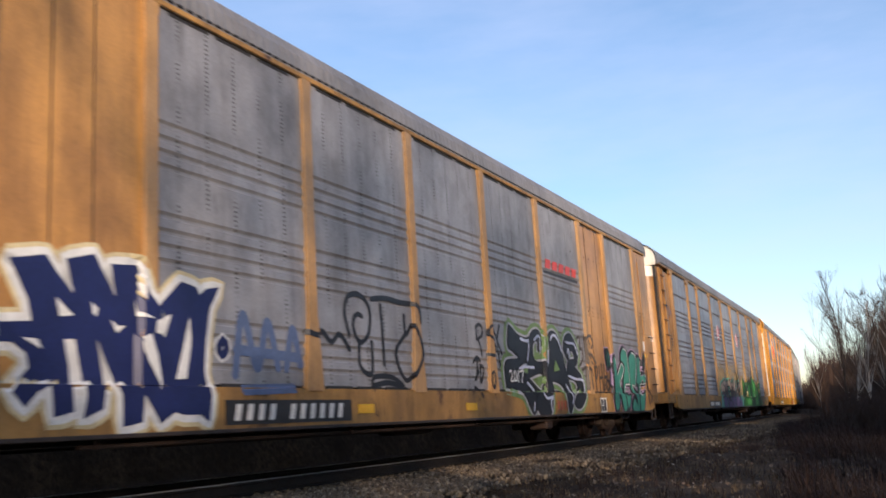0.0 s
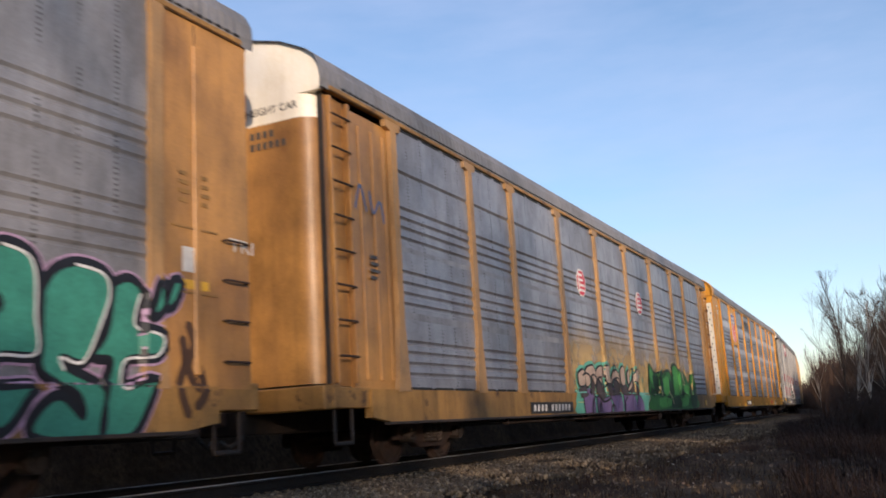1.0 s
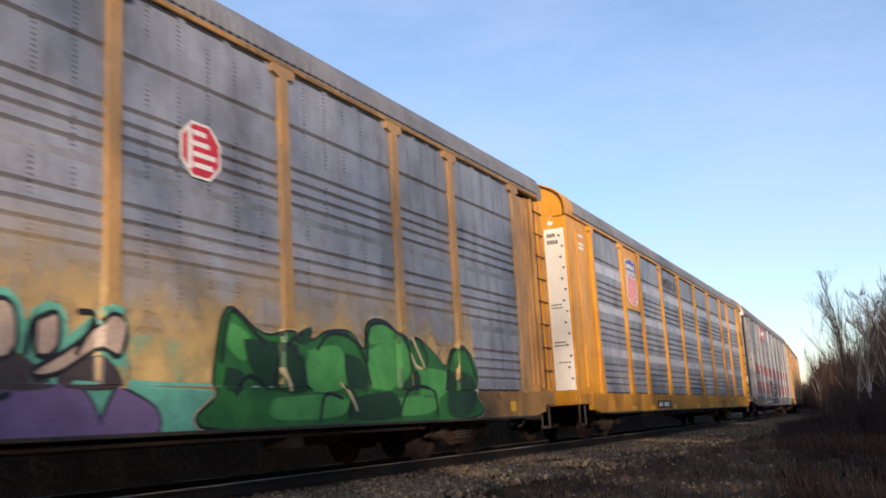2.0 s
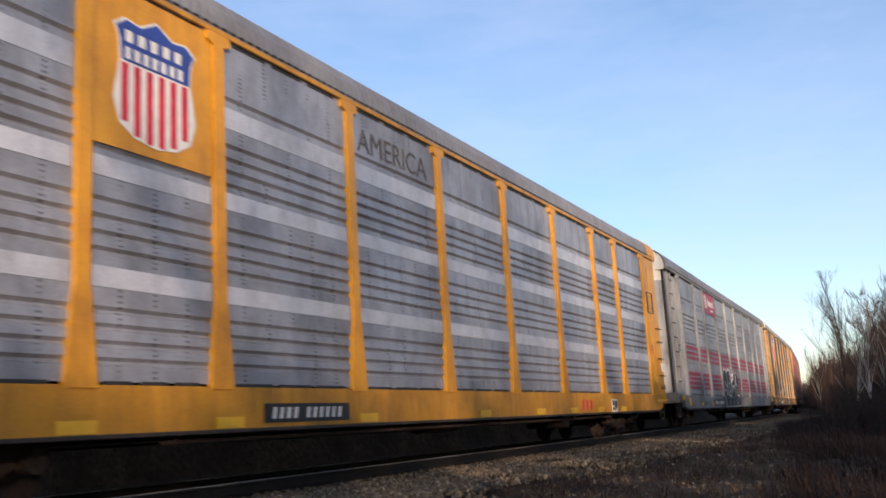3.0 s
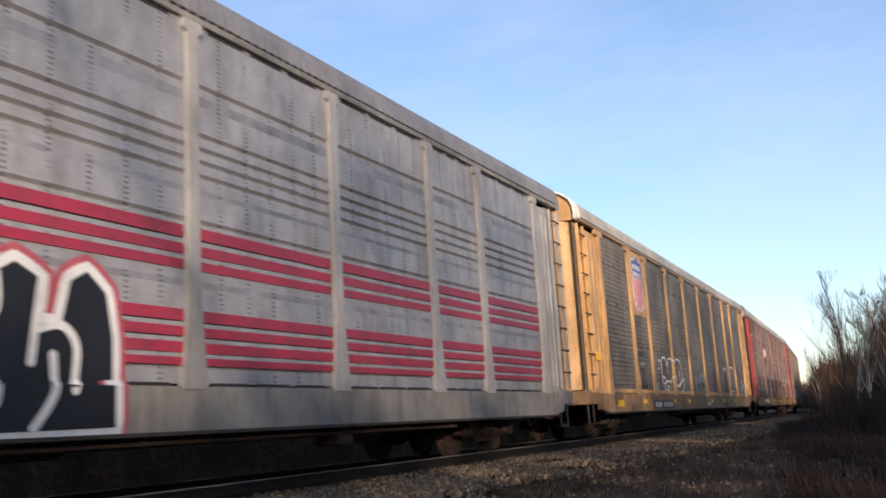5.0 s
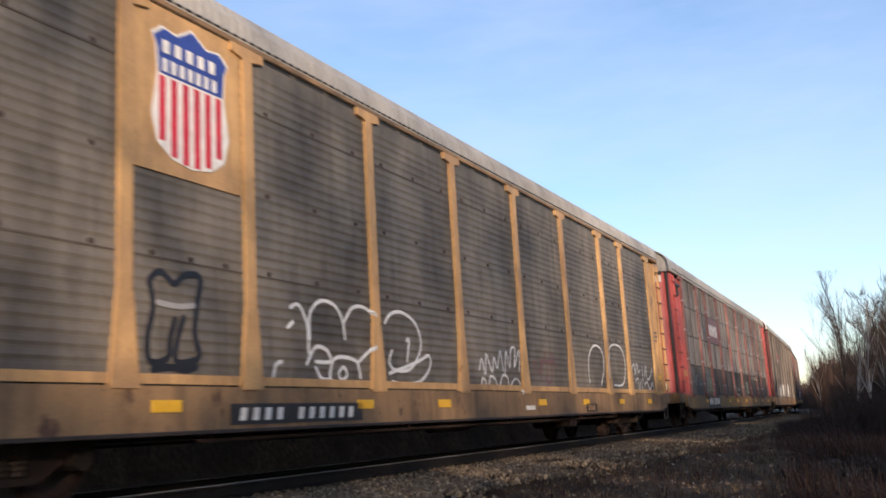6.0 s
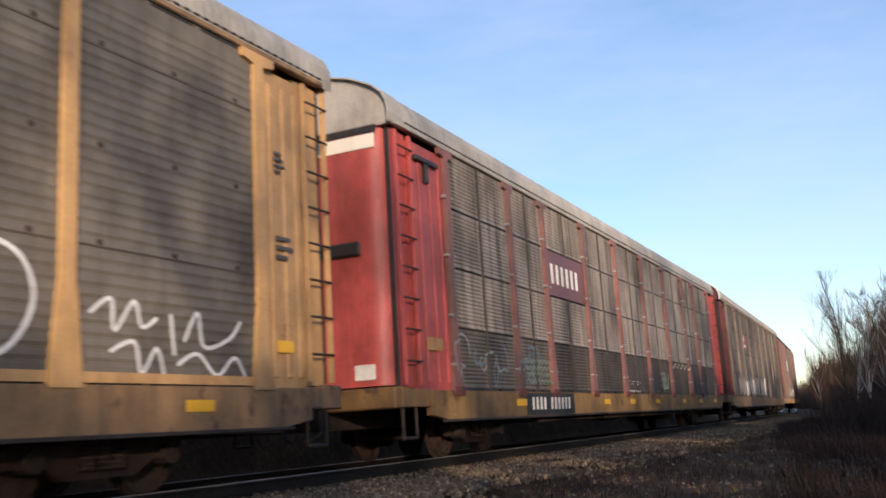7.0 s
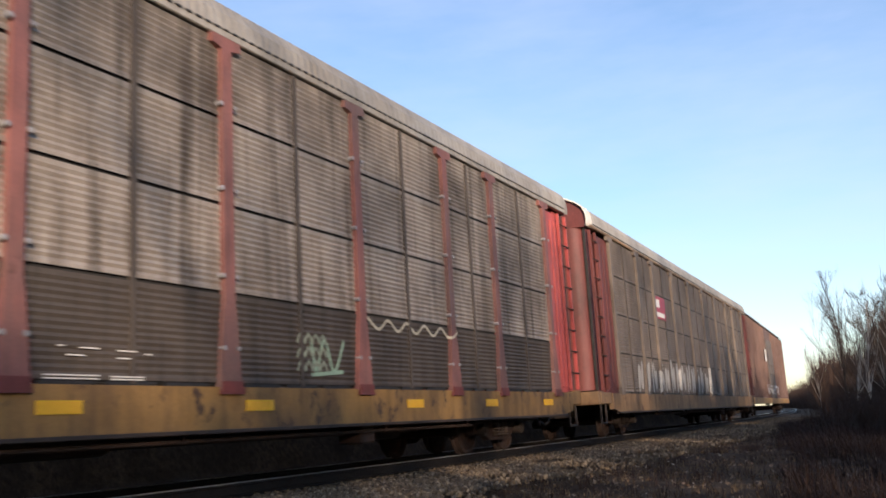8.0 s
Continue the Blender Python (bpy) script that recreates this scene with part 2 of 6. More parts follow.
def mesh_part(name, verts, faces, material, parent, label="", smooth=False):
    me = bpy.data.meshes.new(name)
    me.from_pydata(verts, [], faces)
    if smooth:
        me.polygons.foreach_set("use_smooth", [True] * len(me.polygons))
    me.materials.append(material)
    me.update()
    ob = new(name, me)
    ob.parent = parent
    if label:
        tagged(ob, label)
    return ob


def box(bm, x0, x1, y0, y1, z0, z1, bev=0.0):
    r = bmesh.ops.create_cube(bm, size=1.0, matrix=Matrix.Translation(((x0 + x1) / 2, (y0 + y1) / 2, (z0 + z1) / 2)) @ Matrix.Diagonal((abs(x1 - x0), abs(y1 - y0), abs(z1 - z0), 1)))
    if bev:
        es = list({e for v in r["verts"] for e in v.link_edges})
        bmesh.ops.bevel(bm, geom=es, offset=bev, segments=1, affect="EDGES")
    return bm


def rod(bm, a, b, r, n=6, r2=None):
    a, b = Vector(a), Vector(b)
    q = (b - a).to_track_quat("Z", "Y").to_matrix().to_4x4()
    bmesh.ops.create_cone(bm, cap_ends=True, segments=n, radius1=r, radius2=r if r2 is None else r2, depth=(b - a).length,
                          matrix=Matrix.Translation((a + b) / 2) @ q)
    return bm


def prism(bm, outline, axis, lo, hi):
    """Extrude a closed outline of two coordinates along axis 0, 1 or 2 from lo to hi."""
    def at(p, h):
        return {0: (h, p[0], p[1]), 1: (p[0], h, p[1]), 2: (p[0], p[1], h)}[axis]
    a = [bm.verts.new(at(p, lo)) for p in outline]
    b = [bm.verts.new(at(p, hi)) for p in outline]
    n = len(outline)
    bm.faces.new(a[::-1])
    bm.faces.new(b)
    for i in range(n):
        bm.faces.new((a[i], a[(i + 1) % n], b[(i + 1) % n], b[i]))
    bmesh.ops.recalc_face_normals(bm, faces=bm.faces[:])
    return bm


def bm_new():
    return bmesh.new()


# ---- rolling stock ----
def post_half(z):
    """Half width of a side post at a height: a gusset widens it at the foot, a head at the top."""
    if z < 1.95:
        return 0.085 + 0.10 * (1.95 - z) / 0.9
    return 0.085


def surface(u, z):
    """How far out the skin of a car's side stands."""
    if z < Z_DECK:
        return SIDE + 0.045
    for pu in POSTS:
        if abs(u - pu) < post_half(z) + 0.03:
            return SIDE + 0.062
    return SIDE + 0.004


def build_panel(car, u0, u1, side, grooves, material, depth=0.028, z0=Z_DECK + 0.03, z1=Z_EAVE, fine=0.0):
    """One ribbed side sheet between two posts; grooves at the given heights."""
    prof = [(0.0, z0)]
    if fine:
        z, k = z0 + fine, 0
        while z < z1 - fine:
            prof += [(-depth if k % 2 else 0.0, z)]
            z += fine
            k += 1
    else:
        for g in grooves:
            if z0 + 0.06 < g < z1 - 0.06:
                prof += [(0.0, g - 0.045), (-depth, g - 0.03), (-depth, g - 0.005), (0.008, g + 0.03)]
    prof += [(0.0, z1)]
    verts, faces = [], []
    for dx, z in prof:
        for u in (u0, u1):
            verts.append((side * (SIDE + dx), u, z))
    for i in range(len(prof) - 1):
        a = 2 * i
        faces.append((a, a + 1, a + 3, a + 2) if side > 0 else (a, a + 2, a + 3, a + 1))
    # the back of the sheet
    n = len(verts)
    for u in (u0, u1):
        for z in (z0, z1):
            verts.append((side * (SIDE - 0.05), u, z))
    faces.append((n, n + 1, n + 3, n + 2))
    return mesh_part("side_panel", verts, faces, material, car)


def build_post(car, u, side, material, head=0.36, wide=False):
    x0, x1 = side * (SIDE - 0.02), side * (SIDE + 0.06)
    w = 0.085
    out = [(u - w - 0.1, Z_DECK - 0.03), (u + w + 0.1, Z_DECK - 0.03), (u + w + 0.02, 1.9), (u + w, 2.0), (u + w, 4.98), (u + head / 2, 5.02), (u + head / 2, 5.13),
           (u - head / 2, 5.13), (u - head / 2, 5.02), (u - w, 4.98), (u - w, 2.0), (u - w - 0.02, 1.9)]
    bm = prism(bm_new(), out, 0, min(x0, x1), max(x0, x1))
    return part("side_post", bm, material, car)


ROOF_PROFILE = [(1.63, 5.13), (1.65, 5.26), (1.63, 5.44), (1.55, 5.60), (1.38, 5.735), (1.0, 5.92), (0.5, 6.05), (0.0, 6.08)]


def build_roof(car, y0, y1, material):
    prof = ROOF_PROFILE + [(-x, z) for x, z in ROOF_PROFILE[-2::-1]]
    n = int((y1 - y0) / 0.075)
    verts, faces = [], []
    m = len(prof)
    for i in range(n + 1):
        y = y0 + (y1 - y0) * i / n
        k = 0.0 if i % 2 else -0.009
        for j, (x, z) in enumerate(prof):
            s = 1 + (k / 1.7 if 0 < j < m - 1 else 0)
            verts.append((x * s, y, 5.1 + (z - 5.1) * (1 + k * 1.2 if 0 < j < m - 1 else 1)))
    for i in range(n):
        for j in range(m - 1):
            a = i * m + j
            faces.append((a, a + 1, a + m + 1, a + m))
    return mesh_part("roof", verts, faces, material, car)


def roof_cap(car, y0, y1, material):
    """A painted hood over one end of the roof."""
    prof = [(x + 0.012, z + 0.014) for x, z in ROOF_PROFILE]
    prof += [(-x, z) for x, z in prof[-2::-1]]
    m = len(prof)
    inner = [(x * 0.985, z - 0.02) for x, z in prof]
    verts = [(x, y, z) for y in (y0, y1) for x, z in prof] + [(x, y, z) for y in (y0, y1) for x, z in inner]
    faces = []
    for j in range(m - 1):
        faces += [(j, j + 1, m + j + 1, m + j), (2 * m + j, 3 * m + j, 3 * m + j + 1, 2 * m + j + 1), (j, 2 * m + j, 2 * m + j + 1, j + 1), (m + j, m + j + 1, 3 * m + j + 1, 3 * m + j)]
    return mesh_part("roof_hood", verts, faces, material, car)


def build_end(car, sign, body, upper, split=4.15, gable=None):
    """A pair of folding end doors with rounded outer corners, the upper part in its own paint."""
    yo = -END_Y if sign < 0 else REAR_Y
    R = 0.34
    # rounded door sheet, one leaf to each side
    for sx in (1, -1):
        path = [(0.012, yo + sign * 0.05)]
        for i in range(8):
            a = math.pi / 2 * i / 7
            path.append((SIDE - 0.12 - R + R * math.sin(a), yo + sign * (0.05 - R + R * math.cos(a))))
        path.append((SIDE - 0.12, yo - sign * 0.5))
        faces = [(2 * i, 2 * i + 2, 2 * i + 3, 2 * i + 1) for i in range(len(path) - 1)]
        leaf = mesh_part("end_door", [(sx * x, y, z) for x, y in path for z in (1.16, split)], faces, body, car, smooth=True)
        mesh_part("door_top", [(sx * x, y, z) for x, y in path for z in (split, 5.14)], faces, upper, leaf, smooth=True)
        for z in (1.5, 2.6, 3.6):
            part("hinge", box(bm_new(), sx * 0.06, sx * 0.13, yo + sign * 0.05, yo + sign * 0.075, z - 0.12, z + 0.12, 0.006), body, leaf)
    # gable above the doors
    bm = bm_new()
    pts = [(SIDE - 0.02, 5.12)] + [(x - 0.01, z - 0.006) for x, z in ROOF_PROFILE[1:]]
    pts = pts + [(-x, z) for x, z in pts[-2::-1]]
    prism(bm, pts, 1, min(yo - sign * 0.04, yo + sign * 0.04), max(yo - sign * 0.04, yo + sign * 0.04))
    part("end_gable", bm, gable or upper, car)


def build_ladder(car, y0, y1, side, material):
    bm = bm_new()
    for y in (y0, y1):
        box(bm, side * (SIDE - 0.02), side * (SIDE + 0.05), y - 0.025, y + 0.025, 1.15, 5.05, 0.006)
    lad = part("ladder", bm, material, car)
    rungs = M_RUST
    z = 1.5
    while z < 5.0:
        b2 = bm_new()
        x = side * (SIDE + 0.07)
        rod(b2, (x, y0, z), (x, y1, z), 0.017)
        rod(b2, (side * (SIDE + 0.02), y0, z), (x, y0, z), 0.013)
        rod(b2, (side * (SIDE + 0.02), y1, z), (x, y1, z), 0.013)
        part("rung", b2, rungs, lad)
        z += 0.47


def lathe(profile, n=24, axis_x=True):
    """Wheel-like mesh: profile of (x along the axle, radius)."""
    verts, faces = [], []
    m = len(profile)
    for i in range(n):
        a = 2 * math.pi * i / n
        for x, r in profile:
            verts.append((x, r * math.cos(a), r * math.sin(a)))
    for i in range(n):
        for j in range(m - 1):
            a, b = i * m + j, ((i + 1) % n) * m + j
            faces.append((a, a + 1, b + 1, b))
    return verts, faces


WHEEL_R = 0.42
WHEELS = []


def build_truck(car, y, seed):
    """A two-axle truck: side frames, bolster, springs, wheelsets."""
    bm = bm_new()
    rod(bm, (-1.0, 0, 0.5), (1.0, 0, 0.5), 0.16, 8)
    truck = part("truck", bm, M_RUST, car, "rusty cast steel truck bolster")
    truck.matrix_basis = Matrix.Translation((0, y, 0))
    for sx in (1, -1):
        x0, x1 = sorted((sx * 0.95, sx * 1.08))
        out = [(-1.12, 0.36), (-1.12, 0.54), (-0.95, 0.62), (-0.55, 0.66), (-0.35, 0.78), (0.35, 0.78), (0.55, 0.66), (0.95, 0.62), (1.12, 0.54), (1.12, 0.36), (0.72, 0.38),
               (0.45, 0.22), (-0.45, 0.22), (-0.72, 0.38)]
        part("side_frame", prism(bm_new(), out, 0, x0, x1), M_RUST, truck)
        for k in (-0.2, 0.0, 0.2):
            coil = []
            for c in range(7):
                coil += [(0.3 + c * 0.05, 0.07), (0.315 + c * 0.05, 0.085), (0.335 + c * 0.05, 0.085), (0.35 + c * 0.05, 0.07)]
            v, f = lathe(coil, 10)
            mesh_part("spring", [(sx * 1.1 + p[2], k + p[1], p[0]) for p in v], f, M_STEEL, truck)
        for wy in (-0.87, 0.87):
            bb = bm_new()
            rod(bb, (sx * 1.0, wy, 0.42), (sx * 1.2, wy, 0.42), 0.11, 12)
            rod(bb, (sx * 1.2, wy, 0.42), (sx * 1.22, wy, 0.42), 0.06, 8)
            part("bearing", bb, M_STEEL, truck)
    for wy in (-0.87, 0.87):
        half = [(0.55, 0.085), (0.70, 0.10), (0.715, 0.2), (0.73, 0.34), (0.70, 0.36), (0.69, 0.455), (0.725, 0.445), (0.735, WHEEL_R + 0.004), (0.82, WHEEL_R - 0.004), (0.825, 0.36), (0.775, 0.34), (0.765, 0.2), (0.80, 0.12), (0.95, 0.09), (0.96, 0.0)]
        prof = [(-x, r) for x, r in half[::-1]] + half
        v, f = lathe(prof, 20)
        w = mesh_part("wheelset", v, f, M_RUST, truck, smooth=False)
        w.matrix_basis = Matrix.Translation((0, wy, WHEEL_R))
        WHEELS.append((w, wy, seed + wy))
    return truck


def plate(car, name, u0, u1, z0, z1, material, label="", side=1, out=0.0, parent=None, off=0.006):
    bm = bm_new()
    x = surface((u0 + u1) / 2, (z0 + z1) / 2) + out
    box(bm, side * (x - 0.004), side * (x + off), u0, u1, z0, z1)
    return part(name, bm, material, parent or car, label)


def glyph_bars(car, parent, u0, u1, z0, z1, words, material, slant=0.22, x=None):
    """Plain slanted bars, one a character, that stand for a painted number."""
    n = sum(words) + (len(words) - 1) * 0.9
    w = (u1 - u0) / n
    u = u0
    xx = (x if x is not None else surface((u0 + u1) / 2, (z0 + z1) / 2)) + 0.008
    h = z1 - z0
    for wd in words:
        for _ in range(wd):
            lean = slant * h
            out = [(u + w * 0.1, z0), (u + w * 0.58, z0), (u + w * 0.58 + lean, z1), (u + w * 0.1 + lean, z1)]
            part("character_bar", prism(bm_new(), out, 0, xx - 0.003, xx + 0.003), material, parent)
            u += w
        u += w * 0.9


def smooth_path(pts, step=0.05):
    out = []
    n = len(pts)
    for i in range(n - 1):
        p0, p1, p2, p3 = pts[max(i - 1, 0)], pts[i], pts[i + 1], pts[min(i + 2, n - 1)]
        k = max(2, int(math.hypot(p2[0] - p1[0], p2[1] - p1[1]) / step))
        for j in range(k):
            t = j / k
            out.append(tuple(0.5 * (2 * p1[a] + (p2[a] - p0[a]) * t + (2 * p0[a] - 5 * p1[a] + 4 * p2[a] - p3[a]) * t * t
                                    + (3 * p1[a] - p0[a] - 3 * p2[a] + p3[a]) * t ** 3) for a in (0, 1)))
    out.append(pts[-1])
    return out


def even_path(pts, step=0.06):
    """A straight-edged line cut into short steps."""
    out = []
    for (a, b), (c, d) in zip(pts, pts[1:]):
        k = max(1, int(math.hypot(c - a, d - b) / step))
        out += [(a + (c - a) * j / k, b + (d - b) * j / k) for j in range(k)]
    return out + [pts[-1]]


def strokes(car, name, lines, width, material, layer=1, label="", parent=None, smooth=True):
    """Spray-can strokes that follow the skin of the car's side, one mesh a stroke."""
    first = parent

    def skin(u, z, n=0):
        return (surface(u, z) + 0.004 * layer + 0.004 + 0.0035 * n / max(len(lines), 1), u, z)
    for count, line in enumerate(lines):
        verts, faces = [], []
        p = smooth_path(line) if smooth else even_path(line)
        A = 5
        for i, (u, z) in enumerate(p):
            a, b = p[max(i - 1, 0)], p[min(i + 1, len(p) - 1)]
            du, dz = b[0] - a[0], b[1] - a[1]
            l = math.hypot(du, dz) or 1
            nu, nz = -dz / l, du / l
            for j in range(A):
                k = (j / (A - 1) - 0.5) * width
                verts.append(skin(u + nu * k, max(z + nz * k, Z_SILL + 0.005), count))
        for i in range(len(p) - 1):
            for j in range(A - 1):
                q = i * A + j
                faces.append((q, q + A, q + A + 1, q + 1))
        # rounded tips
        for e, o in ((0, 1), (len(p) - 1, -1)):
            a, b = p[e], p[e + o]
            ang = math.atan2(a[1] - b[1], a[0] - b[0])
            row = [e * A + j for j in range(A)]
            tip = len(verts)
            verts.append(skin(a[0] + math.cos(ang) * width * 0.42, max(a[1] + math.sin(ang) * width * 0.42, Z_SILL + 0.005), count))
            faces.append(tuple(row + [tip]))
        ob = mesh_part(name if first is None else "stroke", verts, faces, material, first or car, label if first is None else "")
        first = first or ob
    return first


def lettering(car, text, u, z, size, material, parent=None, slant=0.0, label="", width=None):
    """Words in the built-in font on the near side; u is where they begin."""
    cu = bpy.data.curves.new("text", "FONT")
    cu.body, cu.size, cu.extrude, cu.shear = text, size, 0.002, slant
    tmp = bpy.data.objects.new("text", cu)
    me = bpy.data.meshes.new_from_object(tmp)
    bpy.data.objects.remove(tmp)
    k = 1.0
    if width:
        xs = [v.co.x for v in me.vertices]
        k = width / (max(xs) - min(xs))
    x = surface(u, z) + 0.01
    me.transform(Matrix.Translation((x, u, z)) @ Matrix(((0, 0, 1, 0), (1, 0, 0, 0), (0, 1, 0, 0), (0, 0, 0, 1))) @ Matrix.Diagonal((k, 1, 1, 1)))
    me.materials.append(material)
    ob = new("lettering", me)
    ob.parent = parent or car
    if label:
        tagged(ob, label)
    return ob


RIBS = [1.31, 1.47, 1.63, 1.79, 2.36, 2.52, 2.68, 2.85, 3.37, 3.53, 3.68, 3.84, 4.41]


def autorack(label, panel, post, sill, roof, end_paint, end_top, grooves, style="ribbed", closed_bays=(), bay_paint=None, split=4.15, rear_paint=None, rear_ladder=True, gable=None, head=None, front_ladder=True, rib=0.03):
    """A long enclosed car carrier; its origin is at its middle, on the rail heads; the end towards the camera is at -y."""
    car = new("autorack_car")
    tagged(car, label, "railway car", "cars of the train")
    # deck and frame
    bm = bm_new()
    box(bm, -SIDE + 0.06, SIDE - 0.06, -END_Y + 0.02, REAR_Y - 0.02, 0.95, 1.06)
    part("deck", bm, M_INSIDE, car)
    for z in (2.55, 3.85):
        bm = bm_new()
        box(bm, -SIDE + 0.08, SIDE - 0.08, -12.2, 12.2, z, z + 0.06)
        part("upper_deck", bm, M_INSIDE, car)
    bm = bm_new()
    box(bm, -0.35, 0.35, -13.9, 13.9, 0.55, 0.95, 0.02)
    part("centre_sill", bm, M_STEEL, car)
    for u in (-5.6, -2.0, 2.0, 5.6):
        bm = bm_new()
        box(bm, -1.45, 1.45, u - 0.09, u + 0.09, 0.62, 0.95, 0.01)
        part("cross_bearer", bm, M_STEEL, car)
    bm = bm_new()
    rod(bm, (0.75, -1.0, 0.62), (0.75, 0.4, 0.62), 0.2, 12)
    part("air_tank", bm, M_STEEL, car)
    bm = bm_new()
    rod(bm, (1.2, -6.5, 0.5), (1.2, 6.5, 0.5), 0.02, 6)
    part("brake_pipe", bm, M_RUST, car)
    for side in (1, -1):
        part("train_line", rod(bm_new(), (side * 1.5, -7.8, 0.52), (side * 1.5, 7.8, 0.52), 0.022, 6), M_RUST, car)
        for u in (-7.6, -3.2, 0.8, 4.9, 7.6):
            part("hanger", box(bm_new(), side * 1.47, side * 1.53, u - 0.03, u + 0.03, 0.5, 0.64), M_RUST, car)
    part("brake_cylinder", rod(bm_new(), (1.0, 5.2, 0.55), (1.0, 6.0, 0.55), 0.17, 12), M_RUST, car)
    part("brake_valve", box(bm_new(), 1.1, 1.5, 4.3, 4.65, 0.35, 0.66, 0.03), M_RUST, car)
    bays = [(POSTS[i], POSTS[i + 1]) for i in range(len(POSTS) - 1)]
    for side in (1, -1):
        # side sill, deep between the trucks
        x0, x1 = sorted((side * (SIDE - 0.08), side * (SIDE + 0.04)))
        out = [(-END_Y + 0.9, 0.70), (-12.0, Z_SILL), (12.0, Z_SILL), (END_Y - 0.9, 0.70), (END_Y - 0.9, Z_DECK), (-END_Y + 0.9, Z_DECK)]
        s = part("side_sill", prism(bm_new(), out, 0, x0, x1), sill, car)
        x0, x1 = sorted((side * (SIDE - 0.03), side * (SIDE + 0.075)))
        bm = bm_new()
        box(bm, x0, x1, -12.3, 12.3, Z_SILL - 0.012, Z_SILL + 0.03, 0.006)
        part("sill_flange", bm, M_STEEL, s)
        # eave beam
        bm = bm_new()
        x0, x1 = sorted((side * (SIDE - 0.06), side * (SIDE + 0.05)))
        box(bm, x0, x1, -END_Y + 0.1, REAR_Y - 0.1, 5.135, 5.2, 0.008)
        part("eave_beam", bm, gable or sill, car)
        for i, (a, b) in enumerate(bays):
            mat = panel
            plain = i in closed_bays
            if plain:
                mat = bay_paint
            fine = 0.03 if style == "corrugated" and not plain else 0.0
            a2, b2 = a + 0.05, b - 0.05
            if style == "corrugated" and side > 0:
                mid = (a2 + b2) / 2
                zs = (1.11, 2.12, 3.13, 4.15, 5.13)
                for zi in range(4):
                    build_panel(car, a2, b2, side, [], (M_SOOT if i > 1 else M_GALV_DARK) if zi == 0 and panel == M_GALV_BROWN else mat, 0.018, zs[zi] + 0.02, zs[zi + 1] - 0.02, 0.034)
                bm = bm_new()
                box(bm, SIDE - 0.03, SIDE + 0.012, mid - 0.035, mid + 0.035, 1.1, 5.12)
                part("panel_strap", bm, M_SOOT, car)
                bm = bm_new()
                box(bm, SIDE - 0.07, SIDE - 0.04, a2, b2, 1.1, 5.12)
                part("panel_backing", bm, M_INSIDE, car)
            else:
                build_panel(car, a2, b2, side, [] if plain else grooves, mat, rib)
        for u in POSTS:
            build_post(car, u, side, post, head or (0.5 if style == "corrugated" else 0.2))
        # door-side bays at both ends: a plain pressed sheet and a ladder
        for sg, pm in ((-1, end_paint), (1, rear_paint or end_paint)):
            ey = END_Y if sg < 0 else REAR_Y
            ladder = front_ladder if sg < 0 else rear_ladder
            inner = ey - 0.6 if ladder else ey
            a, b = sorted((sg * 11.84, sg * inner))
            deep = 0.03 if ladder else -0.005
            sheet = part("end_side_sheet", box(bm_new(), *sorted((side * (SIDE - 0.10), side * (SIDE - deep))), a, b, 1.06, 5.02 if ladder else 5.13), pm, car)
            for k in ((0.3, 0.62, 0.9) if ladder else (0.4,)):
                c = a + (b - a) * k
                part("pressing", box(bm_new(), *sorted((side * (SIDE - deep - 0.01), side * (SIDE - deep + 0.022))), c - 0.05, c + 0.05, 1.2, 4.85, 0.012), pm, sheet)
            if ladder:
                a, b = sorted((sg * (ey - 0.62), sg * (ey - 0.12)))
                part("ladder_recess", box(bm_new(), *sorted((side * (SIDE - 0.16), side * (SIDE - 0.09))), a, b, 1.12, 5.1), pm, car)
                # black strip standing in for the dark of the corner gap
                a, b = sorted((sg * (ey - 0.1), sg * (ey - 0.08)))
                part("corner_gap_shade", box(bm_new(), *sorted((side * (SIDE - 0.15), side * (SIDE - 0.08))), a, b, 1.15, 5.13), M_BLACK, car)
                ly = sorted((sg * (ey - 0.56), sg * (ey - 0.1)))
                build_ladder(car, ly[0], ly[1], side, pm)
            # low end sill and step
            a, b = sorted((sg * 12.7, sg * ey))
            part("end_sill", box(bm_new(), *sorted((side * (SIDE - 0.12), side * SIDE)), a, b, 0.83, 1.1, 0.01), sill, car)
            bm = bm_new()
            for yy in (ey - 0.54, ey - 0.12):
                rod(bm, (side * 1.52, sg * yy, 0.85), (side * 1.52, sg * yy, 0.38), 0.026)
            rod(bm, (side * 1.52, sg * (ey - 0.54), 0.38), (side * 1.52, sg * (ey - 0.12), 0.38), 0.028)
            part("step", bm, M_STEEL, car)
        # black strips as the shade inside the slots where the sheets meet the sill and the eave
        for i, (a, b) in enumerate(bays):
            n = 3
            w = (b - a - 0.5) / n
            for j in range(n):
                c = a + 0.25 + j * w
                x0, x1 = sorted((side * (SIDE - 0.01), side * (SIDE + 0.006)))
                part("slot_shade", box(bm_new(), x0, x1, c + 0.05, c + w - 0.08, 1.085, 1.12), M_BLACK, car)
                if style != "corrugated":
                    part("slot_shade", box(bm_new(), x0, x1, c + 0.05, c + w - 0.08, 5.085, 5.12), M_BLACK, car)
    build_roof(car, -END_Y - 0.12, REAR_Y + 0.12, roof)
    # black dashes that stand in for shade in the gaps under the roof corrugation
    verts, faces = [], []
